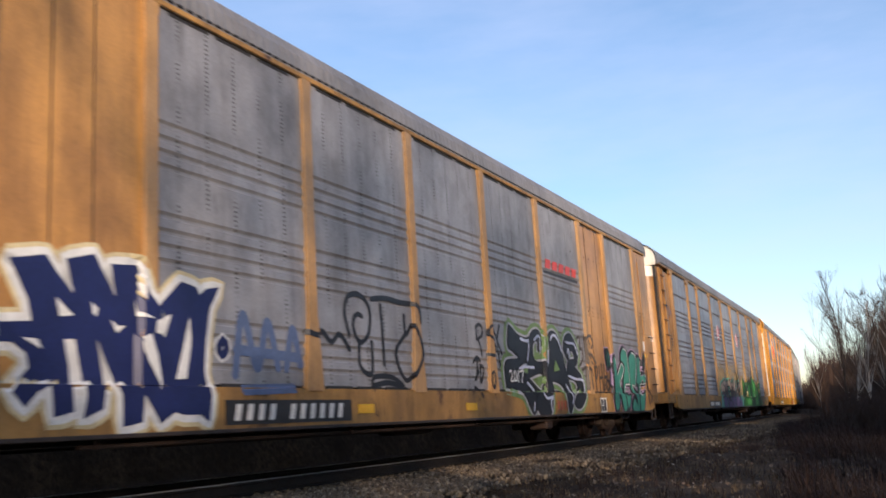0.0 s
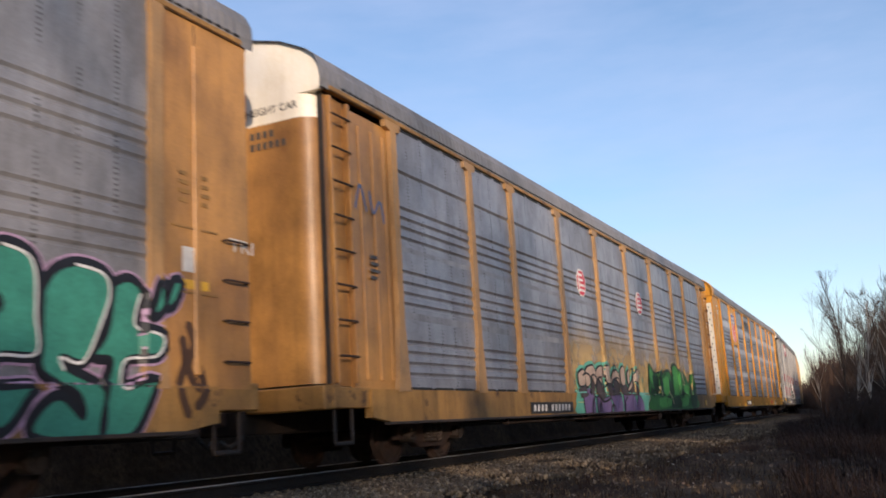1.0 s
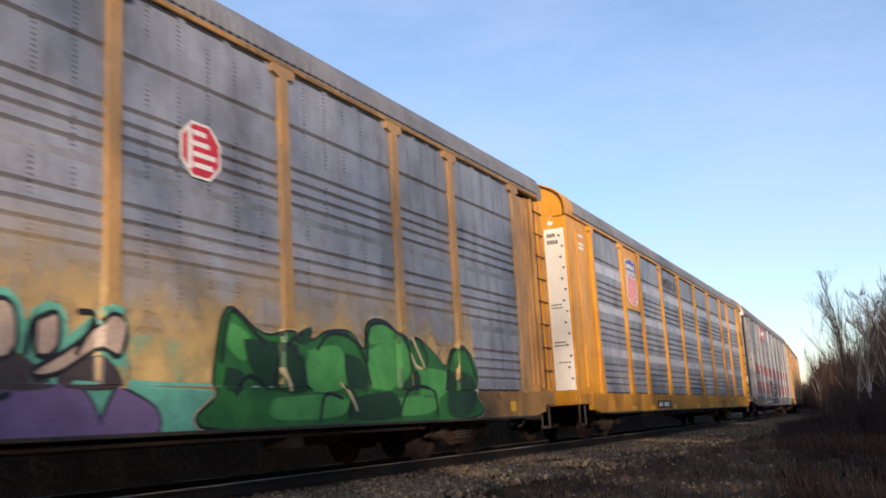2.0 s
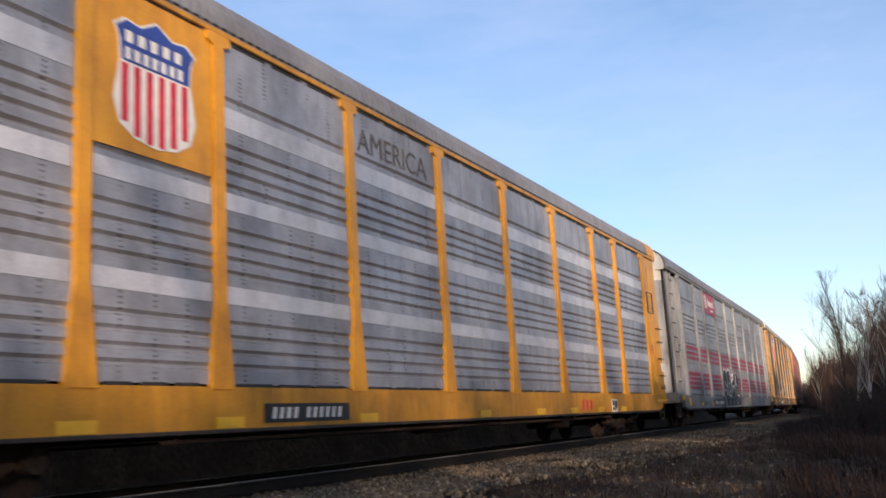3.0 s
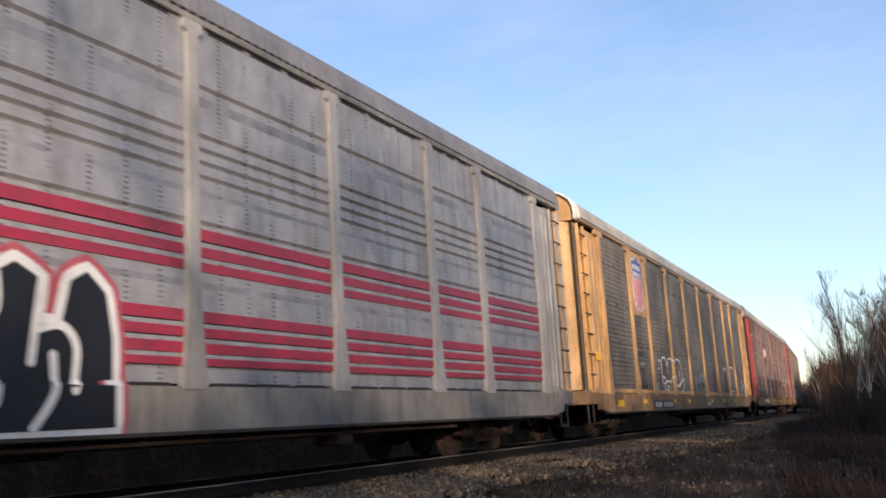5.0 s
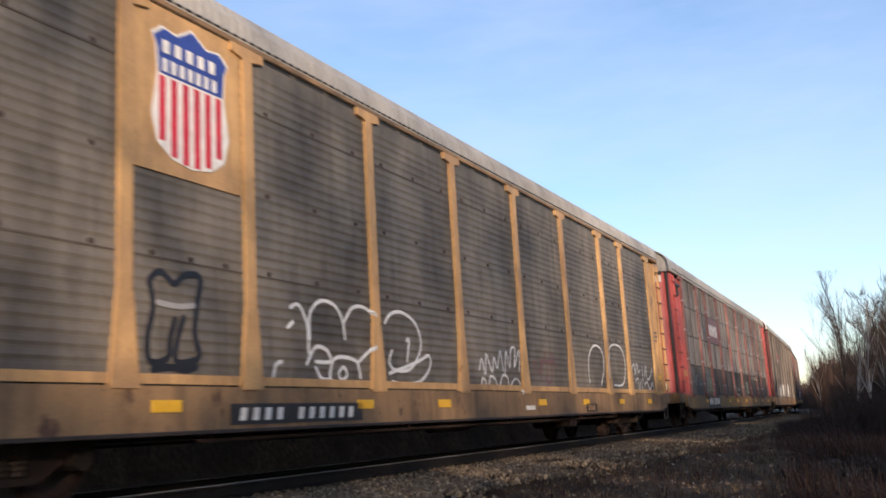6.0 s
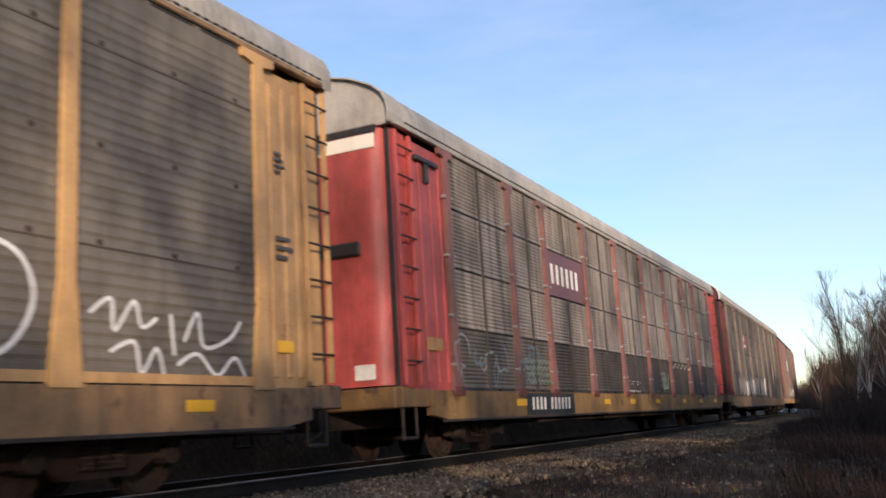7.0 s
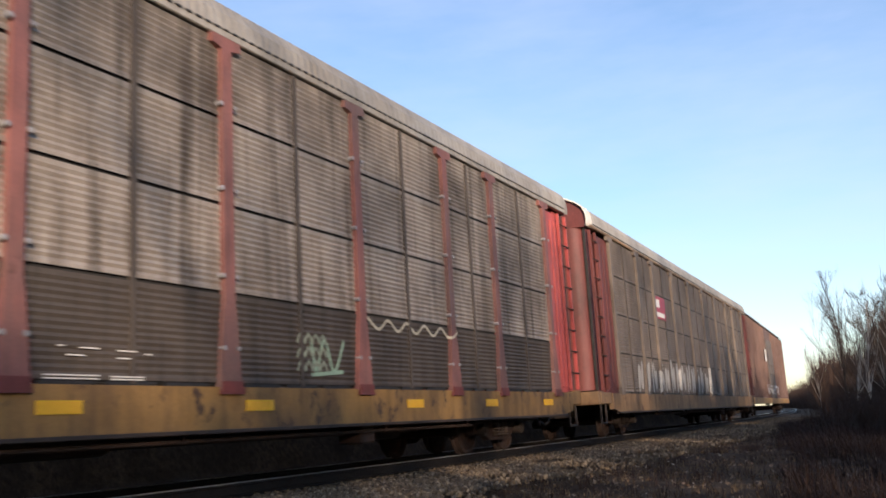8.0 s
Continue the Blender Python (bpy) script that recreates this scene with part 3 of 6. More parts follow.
    for i in range(int(26.4 / 0.16)):
        y = -13.2 + i * 0.16
        n = len(verts)
        for yy in (y, y + 0.1):
            for x in (1.63, 1.662):
                for z in (5.222, 5.24):
                    verts.append((x, yy, z))
        faces += [tuple(n + q for q in f) for f in ((0, 1, 3, 2), (4, 6, 7, 5), (0, 4, 5, 1), (2, 3, 7, 6), (1, 5, 7, 3), (0, 2, 6, 4))]
    tagged(mesh_part("roof_gap_shade", verts, faces, M_BLACK, car), kind="stuff")
    build_end(car, -1, end_paint, end_top, split, gable)
    build_end(car, 1, rear_paint or end_paint, end_top, split, gable)
    for sg in (-1, 1):
        bm = bm_new()
        box(bm, -SIDE + 0.02, SIDE - 0.02, *sorted((sg * (END_Y if sg < 0 else REAR_Y) - sg * 0.25, sg * (END_Y if sg < 0 else REAR_Y) + sg * 0.18)), 0.82, 1.13, 0.02)
        part("buffer_beam", bm, sill, car)
        bm = bm_new()
        rod(bm, (0, sg * 13.6, 0.85), (0, sg * 14.05, 0.85), 0.09, 8)
        box(bm, -0.16, 0.16, *sorted((sg * 13.95, sg * 14.2)), 0.68, 1.0, 0.03)
        part("coupler", bm, M_RUST, car)
        bm = bm_new()
        pts = [(0.3, sg * 13.7, 0.75), (0.34, sg * 13.9, 0.5), (0.3, sg * 14.1, 0.42), (0.25, sg * 14.22, 0.5)]
        for p, q in zip(pts, pts[1:]):
            rod(bm, p, q, 0.025)
        part("air_hose", bm, M_BLACK, car)
        build_truck(car, sg * 9.9, 0.0)
    return car


def reflectors(car, us, w=0.55, z=0.8, material=None):
    for u in us:
        plate(car, "reflector", u - w / 2, u + w / 2, z - 0.06, z + 0.06, material or M_REFLECT, "yellow reflective strip")


# ---- the cars of the train ----
def throwup(car, lines, layers, label, smooth=True):
    first = None
    for i, (w, m) in enumerate(layers):
        if w > 0:
            first = strokes(car, "graffiti", lines, w, m, i, label, parent=first, smooth=smooth)
    return first


def number_plate(car, u0, u1, z0=0.67, z1=0.93, words=(4, 6)):
    p = plate(car, "number_board", u0, u1, z0, z1, M_BLACK, "black board with white slanted characters")
    glyph_bars(car, p, u0 + 0.12, u1 - 0.16, z0 + 0.045, z1 - 0.045, words, M_LETTER)


def data_block(car, u, z, w, h, material, rows=4):
    x = surface(u, z) + 0.006
    for i in range(rows):
        zz = z + h * (i + 0.5) / rows
        k = 0.6 + 0.4 * ((i * 37) % 10) / 10
        part("stencil", box(bm_new(), x - 0.003, x + 0.003, u, u + w * k, zz - h / rows * 0.22, zz + h / rows * 0.22), material, car)


def end_lettering(car, text, x, z, size, material):
    """Words on the end that faces the camera."""
    cu = bpy.data.curves.new("text", "FONT")
    cu.body, cu.size, cu.extrude = text, size, 0.002
    tmp = bpy.data.objects.new("text", cu)
    me = bpy.data.meshes.new_from_object(tmp)
    bpy.data.objects.remove(tmp)
    me.transform(Matrix.Translation((x, -END_Y - 0.058, z)) @ Matrix.Rotation(radians(90), 4, "X"))
    me.materials.append(material)
    ob = new("lettering", me)
    ob.parent = car


def end_bars(car, x0, x1, z0, z1, n, material):
    w = (x1 - x0) / n
    for i in range(n):
        part("character_bar", box(bm_new(), x0 + i * w, x0 + i * w + w * 0.6, -END_Y - 0.062, -END_Y - 0.055, z0, z1), material, car)


def patch(car, outline, material, layer=1, parent=None, label="", curved=False):
    """A filled painted shape that follows the skin of the car's side."""
    pts = smooth_path(outline + outline[:1], 0.07)[:-1] if curved else outline
    bm = bm_new()
    vs = [bm.verts.new((0.0, u, max(z, Z_SILL + 0.006))) for u, z in pts]
    for a, b, c in tessellate_polygon([[Vector((u, z, 0.0)) for u, z in pts]]):
        bm.faces.new((vs[a], vs[b], vs[c]))
    us, zs = [p[0] for p in pts], [p[1] for p in pts]
    lines = [min(us) + 0.08 * i for i in range(1, int((max(us) - min(us)) / 0.08) + 1)]
    lines += [pu + d for pu in POSTS for d in (-0.215, -0.116, 0.116, 0.215) if min(us) < pu + d < max(us)]
    cuts = [((0, u, 0), (0, 1, 0)) for u in lines]
    cuts += [((0, 0, z), (0, 0, 1)) for z in (Z_DECK - 0.004, Z_DECK + 0.004, 1.3, 1.5, 1.7, 1.9) if min(zs) < z < max(zs)]
    for co, no in cuts:
        bmesh.ops.bisect_plane(bm, geom=bm.verts[:] + bm.edges[:] + bm.faces[:], plane_co=co, plane_no=no)
    for v in bm.verts:
        v.co.x = surface(v.co.y, v.co.z) + 0.004 * layer + 0.004
    bmesh.ops.recalc_face_normals(bm, faces=bm.faces[:])
    return part("graffiti" if parent is None else "painted_shape", bm, material, parent or car, label)


def letters(car, shapes, fill, edges, label, curved=False, layer=0):
    """Spray-painted letters: wide outlines beneath, the fill of each letter above them."""
    closed = [l + l[:1] for l in shapes]
    first = None
    for i, (w, m) in enumerate(edges):
        first = strokes(car, "graffiti", closed, w, m, layer + i, label, parent=first, smooth=curved)
    for l in shapes:
        ob = patch(car, l, fill, layer + len(edges) + 1, first, label if first is None else "", curved)
        first = first or ob
    return first


def car_one():
    car = autorack("orange-yellow enclosed railway car carrier with grey ribbed sides and graffiti", M_GALV, M_POST, M_SILL, M_ROOF, M_YELLOW, M_YELLOW,
                   RIBS[:-1], "smooth", (1, 7), M_YELLOW, rear_ladder=False, rib=0.012)
    number_plate(car, -5.92, -3.38, 0.67, 0.94)
    navy = [[(-8.66, 2.14), (-8.28, 2.22), (-8.17, 2.09), (-7.97, 1.9), (-8.06, 2.21), (-7.73, 2.3), (-7.47, 1.92), (-7.53, 2.23), (-7.19, 2.26), (-7.07, 1.99), (-6.92, 1.86), (-6.57, 2.17), (-6.33, 2.13), (-6.29, 2.05), (-6.18, 2.13), (-5.96, 2.17), (-6.12, 1.93), (-6.19, 1.59), (-6.22, 1.23), (-6.15, 0.99), (-6.19, 0.71), (-6.33, 0.79), (-6.58, 0.79), (-6.71, 0.82), (-6.9, 0.71), (-7.12, 0.99), (-7.15, 0.73), (-7.4, 0.69), (-7.41, 0.99), (-7.56, 1.25), (-7.69, 1.5), (-7.61, 1.09), (-7.64, 0.86), (-7.88, 0.77), (-7.83, 0.99), (-7.95, 1.49), (-8.07, 1.48), (-8.01, 1.23), (-7.98, 0.84), (-8.2, 0.79), (-8.23, 1.07), (-8.37, 1.01), (-8.5, 0.88), (-8.63, 1.01), (-8.44, 1.22), (-8.47, 1.34), (-8.62, 1.43), (-8.93, 1.41), (-8.94, 1.57), (-8.42, 1.62), (-8.46, 1.8)]]
    navy_gaps = [[(-8.17, 1.85), (-7.97, 1.7), (-8.13, 1.68)],
        [(-7.77, 1.84), (-7.69, 1.79), (-7.71, 1.71), (-7.75, 1.74)],
        [(-7.53, 1.69), (-7.44, 1.64), (-7.34, 1.65), (-7.46, 1.57)],
        [(-7.23, 1.92), (-7.19, 1.8), (-7, 1.74), (-7.21, 1.75)],
        [(-6.98, 1.72), (-6.72, 1.81), (-6.82, 1.57), (-7, 1.6)],
        [(-7.21, 1.53), (-7.06, 1.59), (-6.97, 1.38), (-6.9, 1.04), (-7.1, 1.32)],
        [(-6.45, 1.81), (-6.42, 1.57), (-6.5, 1.16), (-6.66, 1.15), (-6.56, 1.45)],
        [(-8.52, 1.47), (-8.36, 1.47), (-8.31, 1.38)]]
    g = letters(car, navy, G_BLUE, [(0.24, G_CREAM), (0.15, G_WHITE)], "navy blue spray-painted letters with white outline")
    for l in navy_gaps:
        patch(car, l, G_WHITE, 5, g)
    throwup(car, [[(-5.98, 1.5), (-5.9, 1.6), (-5.84, 1.5), (-5.92, 1.42), (-5.98, 1.5)]], [(0.16, G_WHITE), (0.1, G_BLUE)], "small blue painted ring")
    throwup(car, [[(-5.7, 1.2), (-5.55, 1.9), (-5.3, 1.3), (-5.1, 1.85), (-4.9, 1.3)], [(-4.75, 1.3), (-4.6, 1.8), (-4.45, 1.35)], [(-5.7, 1.5), (-4.5, 1.45)], [(-5.6, 1.05), (-4.6, 1.08)]],
            [(0.12, G_FADED_BLUE)], "faded blue spray-painted scrawl")
    pm = [[(-3.3, 1.8), (-3.4, 2.1), (-3.3, 2.33), (-3.0, 2.38), (-2.75, 2.2), (-2.8, 1.85), (-3.05, 1.72), (-3.2, 1.95), (-3.1, 2.1), (-2.95, 2.08)],
          [(-3.05, 1.75), (-3.05, 1.4), (-2.75, 1.3), (-2.72, 1.75)], [(-2.7, 2.35), (-2.3, 2.4), (-1.9, 2.38), (-1.4, 2.36), (-1.3, 2.1)],
          [(-2.45, 2.3), (-2.42, 2.0), (-2.4, 1.42)], [(-1.75, 2.2), (-1.72, 1.9), (-1.5, 2.05), (-1.3, 1.6), (-1.75, 1.22), (-2.05, 1.6), (-1.75, 1.9)],
          [(-2.75, 1.13), (-2.7, 1.25), (-2.2, 1.26), (-1.85, 1.12), (-2.3, 1.18), (-2.75, 1.13)], [(-4.35, 1.78), (-4.1, 1.75), (-3.95, 1.82), (-3.75, 1.68), (-3.55, 1.8), (-3.3, 1.6)]]
    throwup(car, pm, [(0.075, G_BLACK)], "black spray-painted scrawl")
    tag = [[(0.85, 2.2), (0.84, 1.97)],
        [(0.82, 2.18), (0.96, 2.25), (1.1, 2.2), (1.07, 2.06), (0.87, 1.98)],
        [(0.91, 1.97), (1, 1.84), (1.03, 1.69)],
        [(1.47, 2.26), (1.34, 2.21), (1.3, 2.08), (1.51, 2.01), (1.66, 1.9), (1.63, 1.79), (1.44, 1.72), (1.24, 1.73)],
        [(1.58, 2.22), (1.72, 2.04), (1.93, 1.76)],
        [(1.89, 2.29), (1.75, 2.02), (1.8, 1.53)],
        [(0.63, 1.56), (0.8, 1.67), (0.93, 1.6)],
        [(0.8, 1.66), (0.79, 1.47), (0.72, 1.27)],
        [(0.9, 1.53), (1.05, 1.49), (1.02, 1.36), (0.9, 1.23), (0.93, 1.53)],
        [(0.64, 1.15), (0.79, 1.08), (0.89, 0.98)],
        [(1.28, 1.37), (1.38, 1.43), (1.43, 1.3), (1.35, 1.13), (1.28, 1.24), (1.29, 1.37)],
        [(0.67, 1.27), (0.84, 1.42)]]
    throwup(car, tag, [(0.06, G_BLACK)], "black spray-painted tag")
    block = [[(2.31, 2.31), (2.45, 2.27), (2.73, 2.15), (3.14, 2.1), (3.3, 2.11), (3.26, 1.86), (3.2, 1.7), (2.99, 1.66), (2.72, 1.58), (2.68, 1.52), (3.36, 1.24), (3.55, 1.05), (3.25, 0.67), (2.84, 1.02), (2.63, 1.11), (2.1, 1.18), (2.03, 1.21), (2.06, 1.6), (2.68, 1.68), (2.72, 1.75), (2.38, 1.88), (2.22, 1.95)],
        [(3.3, 2.12), (3.59, 2.28), (3.9, 2.29), (4.03, 2.12), (3.89, 1.94), (3.78, 1.91), (3.81, 2.1), (3.63, 2.12), (3.48, 1.97), (3.49, 1.75), (3.67, 1.66), (3.99, 1.66), (4.1, 1.66), (4, 1.39), (3.87, 1.48), (3.56, 1.45), (3.17, 1.36), (3.36, 1.24), (3.86, 1.06), (4.29, 1.06), (4.34, 0.96), (4.22, 0.7), (3.84, 0.63), (3.54, 0.68), (3.35, 0.9), (3.26, 1.05), (3.03, 1.29), (3.08, 1.54), (3.22, 1.67)],
        [(4.4, 2.23), (4.59, 2.32), (4.83, 2.33), (5.14, 2.12), (5.31, 1.72), (5.48, 1.36), (5.69, 1), (5.37, 0.67), (5.26, 1), (5.08, 1.24), (4.48, 1.33), (4.35, 1.06), (4.18, 1.06), (3.86, 1.06), (4.03, 1.32), (4.21, 1.66), (4.33, 1.94)],
        [(5.33, 2.02), (5.48, 2.26), (5.83, 2.35), (6.11, 2.2), (6.29, 1.98), (6.15, 1.73), (5.93, 1.67), (6.35, 1.47), (6.57, 1.24), (6.46, 0.96), (6.07, 0.77), (5.72, 0.83), (5.95, 1.07), (6.11, 1.21), (5.9, 1.37), (5.49, 1.44), (5.61, 1.74), (6.01, 1.8), (5.95, 1.99), (5.81, 2.02), (5.58, 1.81)]]
    block_gaps = [[(4.74, 1.76), (4.97, 1.55), (4.6, 1.51)],
        [(3.56, 1.37), (3.92, 1.42), (3.84, 1.25), (3.65, 1.18)],
        [(2.94, 1.56), (3.16, 1.6), (3.08, 1.43), (2.91, 1.46)],
        [(3.47, 1.78), (3.78, 1.9), (3.88, 1.78), (3.62, 1.71)]]
    shine = [[(2.82, 2.1), (3.14, 2.07), (3.26, 2.1)],
        [(3.26, 2.05), (3.23, 1.89), (3.13, 1.69)],
        [(3.58, 2.11), (3.77, 2.2), (3.9, 2.18), (3.87, 1.94)],
        [(2.68, 1.52), (2.99, 1.56), (3.46, 1.56)],
        [(3.8, 1.06), (3.96, 0.96), (4.31, 0.99)],
        [(4.22, 0.7), (4.17, 0.89), (4.31, 0.97)],
        [(4.52, 2.17), (4.7, 2.28), (4.95, 2.21), (5.19, 1.94)],
        [(5.52, 1.92), (5.63, 2.04), (5.66, 1.86)],
        [(5.47, 2.18), (5.64, 2.16), (6.04, 2.15), (6.24, 1.93)],
        [(5.49, 1.44), (5.97, 1.38), (6.45, 1.35), (6.52, 1.08)],
        [(5.28, 1.25), (5.59, 1), (5.51, 0.85)],
        [(3.03, 1.26), (3.35, 1.11)],
        [(3.25, 0.87), (3.2, 0.72)],
        [(4.16, 1.93), (4.12, 1.66)]]
    lime = paint("lime_spray_paint", (0.15, 0.24, 0.08))
    grey = paint("pale_grey_spray_paint", (0.36, 0.36, 0.4))
    g = letters(car, block, G_BLACK, [(0.34, lime), (0.17, grey), (0.08, G_BLACK)], "black spray-painted block letters with green and grey halo", True)
    for l in block_gaps:
        patch(car, l, lime, 6, g)
    strokes(car, "shine", shine, 0.055, paint("pale_blue_spray_paint", (0.42, 0.46, 0.6)), 6, parent=g)
    strokes(car, "year", [[(2.15, 1.42), (2.25, 1.48), (2.3, 1.38), (2.2, 1.28), (2.35, 1.28)], [(2.42, 1.48), (2.38, 1.3), (2.5, 1.3), (2.48, 1.46)], [(2.6, 1.48), (2.58, 1.25)], [(2.66, 1.46), (2.82, 1.46), (2.74, 1.25)]], 0.035, G_WHITE, 7, parent=g)
    scribble = [[(6.28, 2.22), (6.32, 1.88), (6.27, 1.68)],
        [(6.23, 2.24), (6.46, 2.35), (6.55, 2.26), (6.43, 2.07), (6.32, 2.03)],
        [(6.32, 2), (6.62, 2.09), (6.68, 1.91), (6.53, 1.75), (6.3, 1.68)],
        [(6.83, 2.31), (7.13, 2.41), (7.42, 2.42)],
        [(6.86, 2.41), (6.92, 1.73)],
        [(7.03, 2.27), (7.24, 2.05), (7.65, 1.79)],
        [(6.9, 2.02), (7.14, 1.88), (7.39, 1.77)],
        [(7.38, 2.41), (7.52, 2.27), (7.38, 2.13)],
        [(6.57, 1.59), (6.91, 1.66), (7.35, 1.49)],
        [(6.85, 1.62), (6.83, 1.16)],
        [(7.04, 1.53), (7.1, 1.17)],
        [(7.5, 1.66), (7.52, 1.12)],
        [(7.46, 1.69), (7.68, 1.68), (7.65, 1.48), (7.51, 1.41)],
        [(7.84, 1.72), (7.81, 1.12)],
        [(8.04, 1.79), (8.08, 1.13)],
        [(7.82, 1.43), (8.08, 1.47)],
        [(8.26, 1.78), (8.17, 1.14)],
        [(8.2, 1.45), (8.46, 1.5)],
        [(8.41, 1.42), (8.57, 1.31), (8.45, 1.16), (8.29, 1.25), (8.41, 1.42)],
        [(8.74, 1.63), (8.57, 1.16)],
        [(8.54, 1.4), (8.79, 1.19)]]
    throwup(car, scribble, [(0.075, paint("thin_black_spray_paint", (0.06, 0.045, 0.035)))], "thin black spray-painted scribble")
    bubble = [[(8.85, 1.93), (8.99, 2), (9.24, 2), (9.28, 1.88), (9.25, 1.59), (9.37, 1.59), (9.69, 1.81), (9.82, 1.85), (9.96, 1.72), (9.79, 1.55), (9.52, 1.37), (9.57, 1.25), (9.77, 0.99), (9.87, 0.76), (9.75, 0.64), (9.54, 0.61), (9.45, 0.77), (9.36, 0.99), (9.21, 1.08), (9.2, 0.87), (9.06, 0.69), (8.83, 0.68), (8.79, 1.05), (8.83, 1.59)],
        [(9.7, 1.91), (9.81, 2.15), (10.04, 2.26), (10.29, 2.2), (10.38, 2.03), (10.39, 1.68), (10.4, 1.35), (10, 1.31), (9.91, 1.06), (10.33, 1.06), (10.29, 0.99), (10.08, 0.73), (9.86, 0.7), (9.82, 0.99), (9.76, 1.25), (9.84, 1.52), (10.02, 1.73), (9.91, 1.86)],
        [(10.43, 1.89), (10.56, 2.08), (10.82, 2.18), (11.14, 2.13), (11.22, 1.95), (11.11, 1.65), (10.96, 1.35), (10.85, 1.28), (10.65, 1.33), (10.7, 1.22), (11.07, 1.07), (11.12, 0.92), (11.04, 0.6), (10.42, 0.62), (10.31, 0.72), (10.44, 0.89), (10.62, 0.96), (10.86, 0.78), (10.81, 0.99), (10.45, 1.19), (10.43, 1.41)],
        [(11.25, 2.03), (11.44, 2.1), (11.61, 1.98), (11.54, 1.67), (11.87, 1.57), (11.78, 1.38), (11.42, 1.33), (11.36, 1.07), (11.47, 1.07), (11.69, 1.13), (11.75, 1.07), (11.51, 0.67), (11.3, 0.6), (11.07, 0.64), (11.16, 1.07), (11.22, 1.32), (11.01, 1.35), (11.17, 1.58)],
        [(11.69, 1.75), (11.84, 2.11), (11.94, 2.11), (11.84, 1.84)],
        [(11.93, 1.85), (12.06, 2.15), (12.17, 2.13), (12.06, 1.92)],
        [(8.41, 2.11), (8.47, 2.13), (8.58, 1.73), (8.5, 1.7)],
        [(8.56, 2.1), (8.66, 2.13), (8.77, 1.8), (8.67, 1.73)]]
    g = letters(car, bubble, G_TEAL, [(0.19, G_PINK), (0.14, G_BLACK)], "teal spray-painted bubble letters with dark outline", True)
    strokes(car, "edge", [l + l[:1] for l in bubble], 0.05, G_BLACK, 4, parent=g)
    strokes(car, "rim", [[(u - 0.03, z - 0.012) for u, z in l[2:len(l) // 2]] for l in bubble[:4]], 0.028, G_WHITE, 5, parent=g)
    red = None
    for i in range(5):
        a = 4.62 + i * 0.43
        ob = part("red_mark" if red is None else "character_bar", prism(bm_new(), [(a, 3.72), (a + 0.3, 3.72), (a + 0.36, 3.92), (a + 0.06, 3.92)], 0, SIDE + 0.008, SIDE + 0.014), G_RED, red or car, "bright red painted lettering bars" if red is None else "")
        red = red or ob
    plate(car, "underline_board", 4.5, 6.75, 3.6, 3.66, M_BLACK, "thin black painted line")
    p = plate(car, "notice_board", 7.6, 8.06, 0.63, 0.97, M_BLACK, "black notice board with white border")
    for a, b, c, d in ((7.6, 8.06, 0.63, 0.66), (7.6, 8.06, 0.94, 0.97), (7.6, 7.63, 0.66, 0.94), (8.03, 8.06, 0.66, 0.94), (7.8, 7.83, 0.66, 0.94), (7.63, 7.8, 0.78, 0.8)):
        plate(car, "border", a, b, c, d, M_LETTER, parent=p, off=0.011)
    for u in (-8.25, -7.75, 7.55, 8.4, -8.9, 12.4):
        plate(car, "seam", u, u + 0.014, 1.15, 5.1, M_STEEL, off=0.003)
    lettering(car, "TRI", 12.95, 2.6, 0.22, M_LETTER, width=0.42)
    for z in (1.35, 1.8, 2.25, 2.7):
        bm = bm_new()
        rod(bm, (SIDE + 0.07, 12.85, z), (SIDE + 0.07, 13.22, z), 0.014)
        rod(bm, (SIDE, 12.85, z), (SIDE + 0.07, 12.85, z), 0.014)
        rod(bm, (SIDE, 13.22, z), (SIDE + 0.07, 13.22, z), 0.014)
        part("grab_iron", bm, M_RUST, car)
    for z in (2.05, 2.75):
        plate(car, "door_bar", 12.05, 12.75, z, z + 0.02, M_SILL, off=0.012)
    plate(car, "sticker", 12.2, 12.6, 2.1, 2.2, M_REFLECT, "yellow notice strip", off=0.008)
    data_block(car, 12.15, 3.0, 0.2, 0.4, M_SILL, 4)
    data_block(car, 12.5, 3.0, 0.15, 0.4, M_SILL, 4)
    p = plate(car, "round_sign", 12.2, 12.45, 2.28, 2.55, M_LETTER, "worn white sign")
    for u in (6.4, 7.4, 7.75, 8.15, 8.55):
        for z0 in (2.9, 3.0, 3.1, 4.3):
            plate(car, "rivet", u, u + 0.03, z0, z0 + 0.03, M_STEEL)
    throwup(car, [[(12.28, 1.72), (12.36, 1.52), (12.28, 1.28), (12.4, 1.05)], [(12.19, 1.57), (12.23, 1.33), (12.13, 1.05), (12.23, 0.79)], [(12.41, 1.34), (12.51, 1.05), (12.36, 0.87)]], [(0.11, paint("scorched_brown_paint", (0.07, 0.035, 0.018)))], "dark scorched smear on the end sheet")
    reflectors(car, (-3.0, 0.4), 0.4, 0.82)
    glyph_bars(car, plate(car, 'mark_panel', 4.55, 5.3, 0.68, 0.92, M_SILL), 4.6, 5.2, 0.72, 0.9, (3,), paint('dull_red_mark_paint', (0.32, 0.06, 0.03)), 0.1)
    return car


